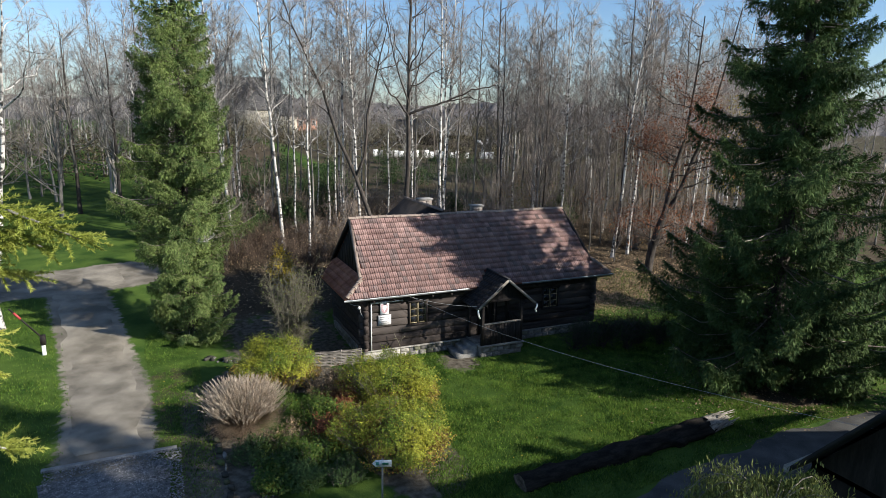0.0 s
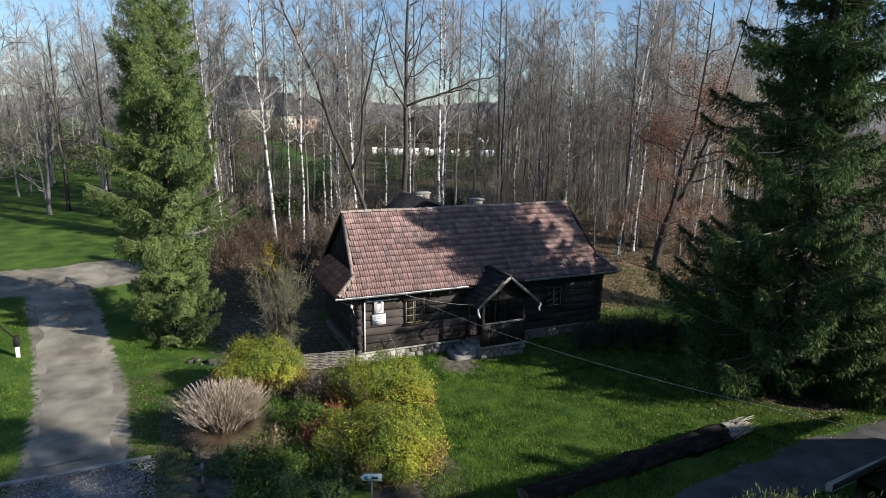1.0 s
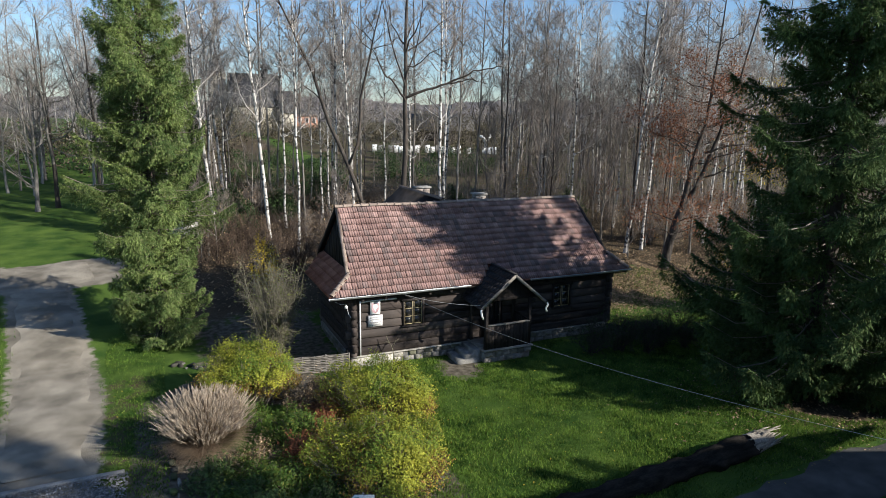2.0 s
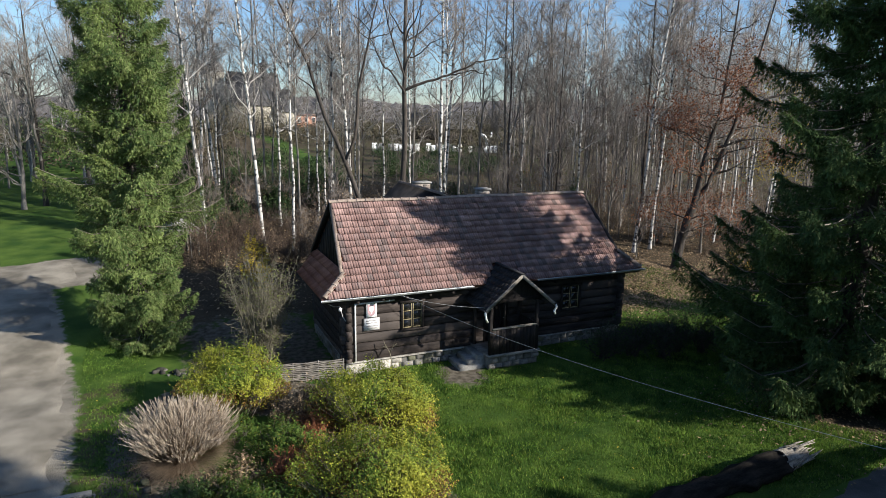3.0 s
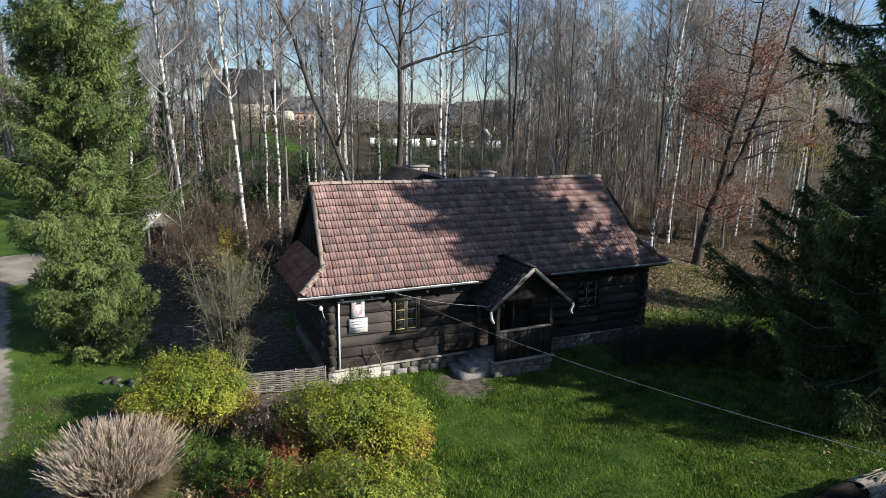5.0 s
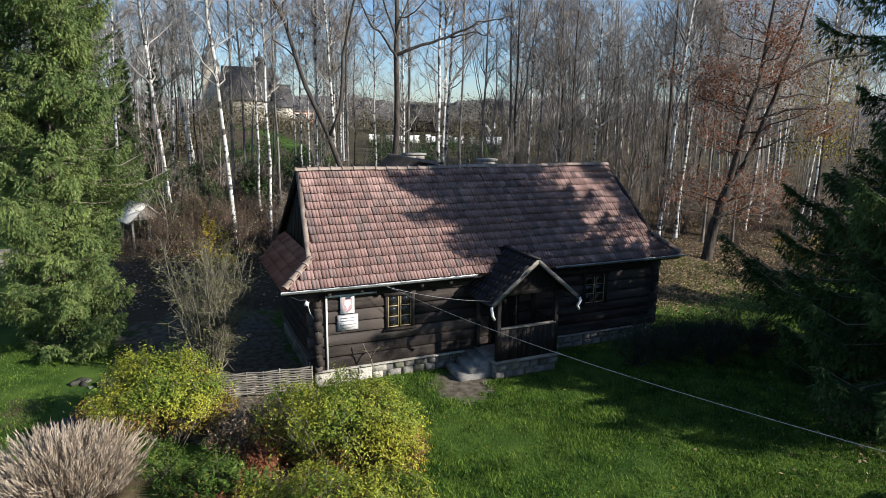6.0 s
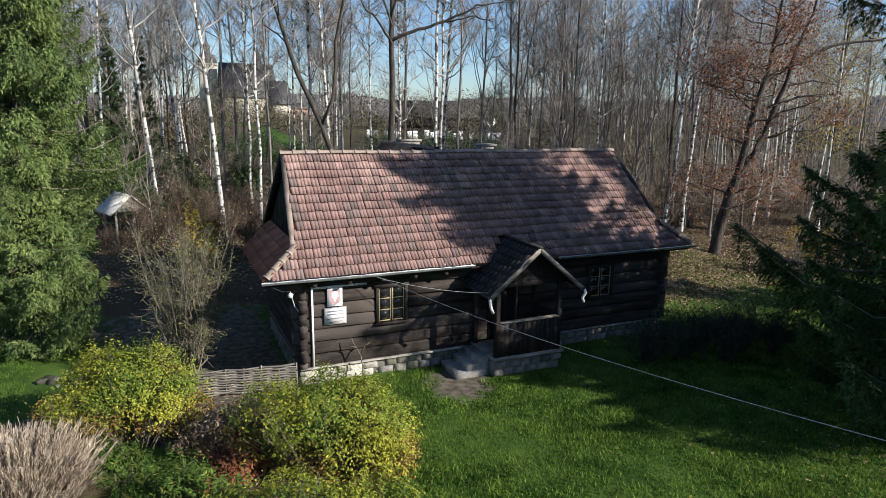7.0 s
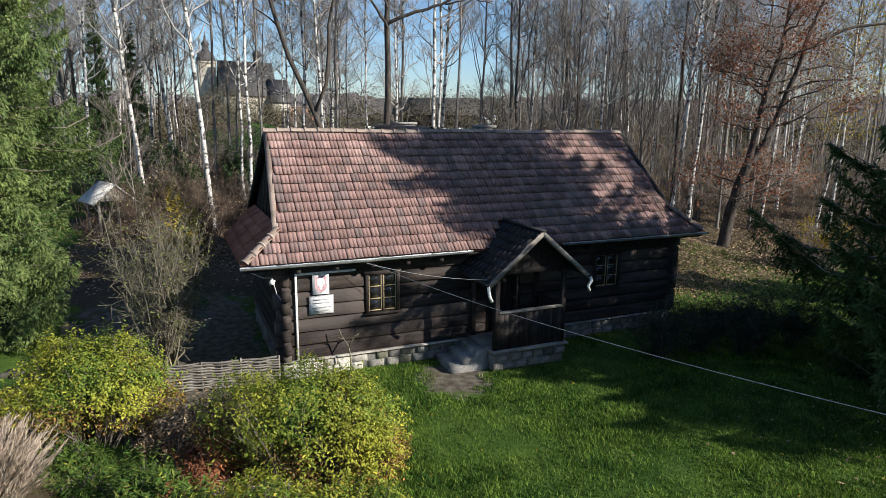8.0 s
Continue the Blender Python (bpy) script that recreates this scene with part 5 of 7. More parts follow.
tr, lb, tw = grow(r3, 19, 0.24, first=0.1, limbs=64, subs=7, twigs=8, reach=0.15, rise=0.6, twig_r=0.007, stems=stems[1:])
tr = Geo().tube(*stems[0], 12)
for pts, rr in stems[1:]:
    lb.tube(pts, rr, 9)
beech = thing("beech_tree", (22.2, 7.4, float(G(22.2, 7.4))), "leaning dark beech still holding russet leaves", "tree")
for n_, g_, m_ in (("trunk", tr, M_BARK), ("branchwork", lb, M_BARK), ("twig_crown", tw, M_TWIG)):
    tagged(part(n_, g_, m_, beech, smooth=n_ != "twig_crown"), kind="" if n_ == "trunk" else "stuff").matrix_parent_inverse = Matrix()
rb = np.random.default_rng(41)
tips = tw.v[0].reshape(-1, 6, 3)[:, 1]
tips = tips[(tips[:, 2] > 1.6) & (tips[:, 2] < 13.0)]
seats = tips[rb.integers(len(tips), size=300)]
c = seats[rb.integers(300, size=10500)] + rb.normal(0, 0.42, (10500, 3)) * (1, 1, 0.7)
part("foliage", leaf_cloud(Geo(), rb, c, 0.055, 0.6, 0.0), M_LEAF_RUST, beech, "sparse russet leaves").matrix_parent_inverse = Matrix()


# birch at the drive, close by
r3 = np.random.default_rng(61)
tr, lb, tw = grow(r3, 17, 0.17, (0.6, 0.3), 0.22, 20, 7, 7, 0.32, 0.75, 1, 0.009, 0.1)
db = thing("birch_tree", (-14.6, 8.6, float(G(-14.6, 8.6))), "white birch beside the drive with wide pale limbs", "tree")
for n_, g_, m_ in (("trunk", tr, M_BIRCH), ("branchwork", lb, M_BIRCH), ("crown", tw, M_TWIG_GREY)):
    tagged(part(n_, g_, m_, db, smooth=n_ != "crown"), kind="" if n_ == "trunk" else "stuff").matrix_parent_inverse = Matrix()


# spruces
def spruce_geo(seed, prof, low=0.35, gap=0.42, per=8, fronds=120, size=0.2, droop=0.35, curl=0.35, hang=0.35, trunk_r=0.3, lump=0.14, fine_to=99.0, split=2, airy=99.0):
    """Boughs in loose tiers whose reach follows prof, a list of (height, radius). Each bough sags, turns up at its tip, and carries
    flat sprays on its upper side and a curtain of hanging ones below."""
    rng = np.random.default_rng(seed)
    hs, rs_ = np.array([q[0] for q in prof]), np.array([q[1] for q in prof])
    H = hs[-1]
    trunk, wood, needles = Geo(), Geo(), Geo()
    trunk.tube([(0, 0, -0.2), (0, 0, H * 0.3), (0.08, 0.05, H * 0.7), (0.05, 0, H)], [trunk_r, trunk_r * 0.8, trunk_r * 0.4, 0.015], 9)
    C, A, Bw = [], [], []
    z, turn = low, 0.0
    while z < H - 0.15:
        R = np.interp(z, hs, rs_)
        coarse = z > fine_to
        for b in range(max(4, int(per * (0.55 + 0.45 * R / rs_.max())))):
            turn += 2.399
            az = turn + rng.normal(0, 0.25)
            ln = max(0.25, R * rng.uniform(0.62, 1.08) * (0.5 if z > airy and rng.random() < 0.34 else 1.0) * (1 + lump * math.sin(az * 2 + z * 0.7 + seed) + lump * math.sin(az * 3 - z * 1.1)))
            out, side = np.array([math.cos(az), math.sin(az), 0]), np.array([-math.sin(az), math.cos(az), 0])
            n = 9
            t = np.linspace(0, 1, n)
            zb = z + rng.uniform(-0.2, 0.2)
            zz = zb + ln * (0.12 * t - droop * t ** 1.4 + curl * t ** 4)
            pts = np.column_stack([out[0] * ln * t, out[1] * ln * t, np.maximum(zz, 0.1)]) + side * (rng.normal(0, 0.07 * ln) * t ** 2)[:, None]
            wood.tube(pts[::2], np.linspace(0.035, 0.006, 5) * (0.4 + 0.2 * ln), 4)
            k = int(fronds * (0.35 + ln) * (0.35 if coarse else 1.0))
            s = np.sqrt(rng.uniform(0.06, 1.0, k))
            f = s * (n - 1)
            i = np.clip(f.astype(int), 0, n - 2)
            p = pts[i] + (pts[i + 1] - pts[i]) * (f - i)[:, None]
            wide = (0.14 + 0.26 * ln * np.sin(np.pi * np.clip(0.12 + s * 0.8, 0, 1))) * np.minimum(1.0, 1.6 / max(ln, 0.6))
            o = rng.uniform(-1, 1, k)
            p = p + side * (o * wide)[:, None] - np.array([0, 0, 1.0]) * (np.abs(o) ** 1.5 * wide * 0.55)[:, None]
            low_s = rng.random(k) < 0.45
            p[:, 2] -= np.where(low_s, rng.random(k) * hang * (0.5 + 0.35 * ln) * (1 - 0.5 * s), rng.normal(0, 0.025, k))
            p[:, 2] = np.maximum(p[:, 2], 0.06)
            d_up = out * 0.75 + side * (o * 0.9)[:, None] + np.array([0, 0, -0.12])
            d_lo = out * 0.35 + side * (o * 0.4)[:, None] + np.array([0, 0, -0.9])
            d = unit(np.where(low_s[:, None], d_lo, d_up) + rng.normal(0, 0.3, (k, 3)))
            nn = unit(np.where(low_s[:, None], out * 0.9 + np.array([0, 0, 0.25]), np.array([0, 0, 1.0]) + out * 0.45) + rng.normal(0, 0.35, (k, 3)))
            b_ = unit(np.cross(nn, d))
            sz = size * (1.7 if coarse else 1.0) * rng.uniform(0.55, 1.15, (k, 1))
            for q in range(1 if coarse else split):
                dq = unit(d + rng.normal(0, 0.42, (k, 3)) * (q > 0))
                C.append(p + (b_ * rng.normal(0, 0.12, (k, 1)) + d * rng.uniform(0, 0.4, (k, 1))) * sz * (q > 0))
                A.append(dq * sz * rng.uniform(0.6, 1.0, (k, 1)))
                Bw.append(unit(np.cross(nn + rng.normal(0, 0.3, (k, 3)), dq)) * sz * rng.uniform(0.095, 0.14, (k, 1)) * (2.0 if coarse else 1.0))
        z += gap * (0.75 + 0.5 * rng.random()) * (1.4 if coarse else 1.0)
    needles.needles(np.concatenate(C), np.concatenate(A), np.concatenate(Bw))
    return trunk, wood, needles


def spruce(name, x, y, label, geos, mats, turn=0.0, group=""):
    ob = thing(name, (0, 0, 0), label, "tree", group)
    t, w, n_ = geos
    part("trunk", t, M_BARK, ob, smooth=True)
    tagged(part("branchwork", w, M_TWIG, ob), kind="stuff")
    part("foliage", n_, mats, ob)
    ob.matrix_basis = pose(x, y, float(G(x, y)), 0, 0, turn)
    return ob


spruce("spruce_tree", -6.6, 5.6, "tall green spruce with drooping boughs beside the drive",
       spruce_geo(3, [(0, 1.3), (2, 2.0), (5, 2.4), (8, 2.25), (12.5, 2.0), (15, 1.25), (18.5, 0.15)], 0.3, 0.42, 10, 260, 0.125, 0.38, 0.34, 0.5, lump=0.2, fine_to=14.5, split=3), M_NEEDLE)
# this spruce and its next five copies are added off to the side for shade
small_spruce = spruce("spruce_tree", 22.6, -9.8, "green spruce beyond the lawn", spruce_geo(5, [(0, 1.9), (2, 2.3), (17, 0.1)], 0.4, 0.55, 8, 60, 0.3, split=2), M_NEEDLE_DARK)
for x, y, a, q in ((26.5, -6.5, 250, 1.0), (20.6, -14.9, 30, 0.72), (18.4, -25.2, 80, 0.72), (20.5, -26, 200, 0.75), (22.6, -25.5, 140, 0.7)):
    copy_thing(small_spruce, pose(x, y, float(G(x, y)), 0, 0, a)).scale = (q,) * 3
# larger unseen copies behind the flight's start, added to shade the drive
for x, y, a in ((8.6, -26.4, 200), (12.6, -26.8, 300), (11.0, -28.4, 40)):
    copy_thing(small_spruce, pose(x, y, 0, 0, 0, a)).scale = (1.45,) * 3
for x, y, a, q in ((-8.4, 24, 120, 0.62), (-5.4, 27, 20, 0.66), (-3.7, 31, 200, 0.6)):
    dark = copy_thing(small_spruce, pose(x, y, float(G(x, y)), 0, 0, a))
    dark.scale = (q,) * 3
    dark["label"] = "dark evergreen conifer among the bare trunks"
spruce("spruce_tree", 15.2, -7.7, "huge dark spruce with hanging boughs over the lawn edge",
       spruce_geo(8, [(0, 3.3), (1.8, 4.7), (3, 4.5), (4.5, 4.1), (6.5, 3.8), (9, 3.6), (10.5, 3.3), (12.6, 3.0), (14.7, 2.4), (21, 0.1)], 0.5, 0.58, 12, 190, 0.19, 0.42, 0.36, 0.55, 0.4, 0.2, 16.0, 3, 7.2), M_NEEDLE_DARK)


# ---- shrubs and beds ----
def bush(name, x, y, lumps, leaves, size, mat, label, seed, twig_mat=None, category="shrub", width=0.5, dead=0.0):
    """A shrub of leafy lumps, each (dx, dy, z, rx, ry, rz), on a fan of stems."""
    rng = np.random.default_rng(seed)
    ob = thing(name, (x, y, float(G(x, y))), label, category)
    extra = []
    for l in lumps:
        for dv in scatter_dirs(rng, 7, 0.35):
            q = rng.uniform(0.28, 0.45)
            extra.append((l[0] + dv[0] * l[3] * 0.88, l[1] + dv[1] * l[4] * 0.88, max(0.15, l[2] + dv[2] * l[5] * 0.88), l[3] * q, l[4] * q, l[5] * q))
    lumps = lumps + extra
    vol = np.array([(l[3] * l[4] * l[5]) ** (2 / 3) for l in lumps])
    pick = rng.choice(len(lumps), size=leaves, p=vol / vol.sum())
    L = np.array(lumps, float)[pick]
    d = scatter_dirs(rng, leaves, 0.25)
    rad = rng.uniform(0.45, 1.0, leaves) ** 0.45
    bump = 1 + 0.16 * np.sin(d[:, 0] * 7 + pick) * np.cos(d[:, 1] * 6) + 0.14 * np.sin(d[:, 2] * 9 + d[:, 0] * 5)
    c = L[:, :3] + d * L[:, 3:6] * (rad * bump)[:, None]
    ns = 8 * len(lumps)
    Ls = np.array(lumps, float)[rng.integers(len(lumps), size=ns)]
    ds = scatter_dirs(rng, ns, 0.9)
    foot = Ls[:, :3] + ds * Ls[:, 3:6] * 0.85
    run = unit(ds + (0, 0, 0.8)) * rng.uniform(0.15, 0.45, (ns, 1))
    c = np.concatenate([c] + [foot + run * q + rng.normal(0, 0.02, (ns, 3)) for q in np.linspace(0, 1, 12)])
    c = c[c[:, 2] > 0.03]
    low = (dead > 0) & (rng.random(len(c)) < dead * 2 * np.clip(1.15 - c[:, 2] + 0.5 * np.sin(c[:, 0] * 2.2 + seed) * np.cos(c[:, 1] * 2), 0, 0.5))
    if low.any():
        part("dead_foliage", leaf_cloud(Geo(), rng, c[low], size * 1.1, width, 0.0), M_LEAF_AMBER, ob, "withered amber and brown leaves").matrix_parent_inverse = Matrix()
    mid = np.array(lumps[0][:3])
    g = leaf_cloud(Geo(), rng, c[~low], size, width, 0.1, face=unit(c[~low] - mid) * 0.7 + (0, 0, 0.5))
    part("foliage", g, mat, ob).matrix_parent_inverse = Matrix()
    k = 14 * len(lumps)
    li = rng.integers(len(lumps), size=k)
    Lk = np.array(lumps, float)[li]
    tip = Lk[:, :3] + scatter_dirs(rng, k, 0.6) * Lk[:, 3:6] * 1.03
    root = np.column_stack([Lk[:, 0] * 0.5, Lk[:, 1] * 0.5, np.zeros(k)]) + rng.normal(0, 0.12, (k, 3)) * (1, 1, 0)
    tip[:, 2] = np.maximum(tip[:, 2], 0.2)
    part("stem_fan", Geo().prisms(root, tip, np.full(k, 0.012), np.full(k, 0.004)), twig_mat or M_TWIG, ob).matrix_parent_inverse = Matrix()
    return ob


bush("yellow_bush", -3.9, -1.35, [(0, 0, 1.0, 1.35, 1.15, 0.85), (-0.8, -0.2, 0.75, 0.85, 0.8, 0.65), (0.75, -0.35, 0.8, 0.8, 0.8, 0.7), (0.1, 0.2, 1.35, 0.8, 0.7, 0.45)], 32000, 0.033, M_LEAF_YG, "rounded bush with yellow-green autumn leaves", 31, dead=0.7, width=0.42)
bush("yellow_bush", -0.3, -4.2, [(0.1, 0, 0.95, 1.3, 1.2, 0.9), (-0.95, 0.5, 0.85, 0.95, 0.9, 0.8), (0.95, -0.45, 0.75, 0.75, 0.85, 0.8), (0.1, 0.5, 1.3, 0.9, 0.8, 0.5), (0.4, -1.0, 0.7, 0.95, 0.7, 0.7)], 38000, 0.033, M_LEAF_YG, "broad bush with green and yellow leaves beside the lawn", 32, dead=0.7, width=0.42)
bush("yellow_bush", -1.5, -7.7, [(0.2, 0, 0.9, 1.5, 1.2, 0.8), (-0.9, 0.6, 0.7, 0.9, 0.9, 0.65), (1.1, 0.2, 0.75, 0.8, 0.9, 0.7), (0.3, -1.0, 0.65, 1.3, 0.8, 0.6), (0.0, 1.2, 0.7, 1.0, 0.8, 0.6)], 38000, 0.033, M_LEAF_YG, "spreading low bush with small yellow-green leaves", 33, dead=0.7, width=0.42)
bush("green_perennials", -3.1, -4.6, [(0, 0, 0.4, 0.8, 0.6, 0.4), (0.6, -0.7, 0.35, 0.7, 0.6, 0.35)], 5000, 0.06, M_LEAF_G, "clump of green border plants with strap leaves", 34, category="plants", width=0.22)
bush("green_perennials", -3.7, -7.0, [(0, 0, 0.35, 0.9, 0.7, 0.35), (-0.9, 0.4, 0.3, 0.7, 0.6, 0.3)], 5000, 0.05, M_LEAF_G, "low green border plants", 35, category="plants", width=0.3)
bush("brown_perennials", -2.2, -2.9, [(0, 0, 0.4, 0.75, 0.55, 0.45), (0.5, 0.3, 0.4, 0.5, 0.5, 0.45)], 5000, 0.045, M_LEAF_BROWN, "withered brown border plants", 36, category="plants", width=0.35)
bush("brown_perennials", -2.9, -5.9, [(0, 0, 0.35, 0.7, 0.6, 0.4)], 3500, 0.045, M_LEAF_RUST, "reddish brown withered border plants", 37, category="plants", width=0.35)
bush("low_conifer", -4.7, -7.4, [(0, 0, 0.25, 0.7, 0.8, 0.3), (0.3, -0.9, 0.25, 0.7, 0.6, 0.28)], 6000, 0.05, M_NEEDLE_DARK, "low dark creeping conifer in the bed", 38, width=0.25)
for k, (px, py, mt, lb_) in enumerate([(-4.3, -3.1, M_LEAF_G, "low green border plants"), (-3.6, -5.7, M_LEAF_G, "low green border plants"), (-1.9, -5.7, M_LEAF_BROWN, "withered brown border plants"), (-4.5, -5.9, M_LEAF_BROWN, "withered brown border plants"),
                                       (-3.2, -8.4, M_NEEDLE_DARK, "low dark creeping conifer in the bed"), (-5.6, -6.4, M_NEEDLE_DARK, "low dark creeping conifer in the bed"), (-2.0, -3.8, M_LEAF_RUST, "reddish withered border plants"), (-5.7, -2.6, M_LEAF_BROWN, "withered brown border plants")]):
    bush("border_plants", px, py, [(0, 0, 0.22, 0.62, 0.55, 0.26), (0.3, 0.2, 0.25, 0.4, 0.4, 0.3)], 3200, 0.04, mt, lb_, 130 + k, category="plants", width=0.3)
bush("low_shrub", -5.2, -8.2, [(0, 0, 0.3, 0.6, 0.6, 0.3)], 3000, 0.045, M_LEAF_G, "low green shrub at the end of the bed", 39)
bush("yellow_sapling", 23.5, 3.2, [(0, 0, 1.5, 1.0, 0.9, 0.7), (0.8, 0.4, 0.8, 0.8, 0.6, 0.4)], 45, 0.05, M_LEAF_YEL, "young tree with scattered bright yellow leaves", 42)
bush("yellow_sapling", -2.0, 8.2, [(0, 0, 2.0, 0.7, 0.8, 1.0), (0.3, -0.2, 1.2, 0.6, 0.6, 0.6)], 1500, 0.05, M_LEAF_YEL, "young tree holding yellow leaves", 43)
bush("russet_shrub", 24.8, -6.8, [(0, 0, 2.6, 0.9, 0.9, 0.7)], 2200, 0.06, M_LEAF_RUST, "young beech with russet leaves", 44)

for k, (px, py, s_) in enumerate([(-3.6, 18.5, 1.0), (-1.6, 22.5, 1.3), (-5.2, 22, 1.4), (1.8, 25.5, 1.1), (5.4, 27.5, 1.2), (-3.2, 27, 1.5), (15.5, 24, 1.0), (24, 20, 1.1)]):
    bush("evergreen_shrub", px, py, [(0, 0, 0.9 * s_, 0.9 * s_, 0.8 * s_, 1.0 * s_), (0.5, 0.2, 0.6 * s_, 0.8 * s_, 0.7 * s_, 0.7 * s_), (-0.3, 0, 1.7 * s_, 0.5 * s_, 0.5 * s_, 0.8 * s_)], 3600, 0.085, M_SCRUB, "dark green evergreen shrub among the bare trunks", 160 + k, width=0.35)


def stem_shrub(name, x, y, H, spread, stems, label, seed, mat, leaves=0, leaf_mat=None):
    """A multi-stemmed bare shrub."""
    rng = np.random.default_rng(seed)
    ob = thing(name, (x, y, float(G(x, y))), label, "shrub")
    st, A, B = Geo(), [], []
    for _ in range(stems):
        az, sp = rng.uniform(0, 6.283), spread * rng.random() ** 0.6
        end = np.array([math.cos(az) * sp, math.sin(az) * sp, H * rng.uniform(0.55, 1.0)])
        pts = wander(rng, (rng.normal(0, 0.12), rng.normal(0, 0.12), 0), end, 7, 0.06, 0.0)
        st.tube(pts, np.linspace(0.026, 0.006, 7), 4)
        for _ in range(20):
            u = rng.uniform(0.25, 1) * 6
            i = min(int(u), 5)
            b = pts[i] + (pts[i + 1] - pts[i]) * (u - i)
            d = unit(np.array([math.cos(az) * 0.3, math.sin(az) * 0.3, 0.7]) + rng.normal(0, 0.55, 3))
            e = b + d * rng.uniform(0.25, 0.75)
            A.append(b)
            B.append(e)
            for _ in range(4):
                s = b + (e - b) * rng.random()
                A.append(s)
                B.append(s + unit(d + rng.normal(0, 0.7, 3)) * rng.uniform(0.1, 0.35))
    part("stem_fan", st, mat, ob).matrix_parent_inverse = Matrix()
    part("twig_crown", Geo().prisms(A, B, np.full(len(A), 0.006), np.full(len(A), 0.003)), mat, ob).matrix_parent_inverse = Matrix()
    if leaves:
        e = np.array(B)[rng.integers(len(B), size=leaves)]
        part("foliage", leaf_cloud(Geo(), rng, e + rng.normal(0, 0.04, e.shape), 0.03, 0.6), leaf_mat, ob).matrix_parent_inverse = Matrix()
    return ob


stem_shrub("bare_shrub", -2.6, 1.9, 4.1, 1.35, 46, "multi-stemmed olive-brown shrub with few leaves by the gable", 51, M_OLIVE, 2600, M_WEEP)
for k, (sx, sy) in enumerate(((9.6, -2.1), (10.8, -2.4), (11.9, -2.9), (12.9, -2.5), (13.8, -3.0))):
    stem_shrub("low_bare_shrub", sx, sy, 1.35 + 0.15 * (k % 3), 0.95, 14, "low dark shrub before the house wall", 60 + k, M_BARK, 1500, M_SCRUB)
stem_shrub("bare_shrub", -1.0, 11.5, 3.2, 1.3, 22, "bare brown shrub at the wood's edge", 52, M_TWIG_RED, 900, M_LEAF_BROWN)
for k, (sx, sy) in enumerate(((0.6, 12.6), (-3.4, 15.2), (3.2, 14.2), (6.2, 13.8), (-1.8, 17.5), (11.5, 13.2))):
    stem_shrub("bare_shrub", sx, sy, 2.2 + 0.3 * (k % 3), 1.3, 16, "bare brown shrub at the wood's edge", 70 + k, M_TWIG_RED, 500, M_LEAF_BROWN)
rose = thing("rose_stem", (1.55, -0.38, 0), "leafless forked rose stem before the wall", "shrub")
for pts in ([(0, 0, -0.05), (0.02, 0.0, 0.5), (-0.03, 0.03, 0.78), (-0.2, 0.08, 1.1), (-0.24, 0.1, 1.24)], [(-0.03, 0.03, 0.76), (0.1, 0.05, 0.98), (0.2, 0.06, 1.22)], [(0.12, 0.05, 1.0), (0.26, 0.08, 1.06)], [(-0.14, 0.06, 0.98), (-0.3, 0.1, 1.02)]):
    part("stem", Geo().tube(pts, np.linspace(0.022, 0.01, len(pts)), 6, True), M_OLIVE, rose).matrix_parent_inverse = Matrix()


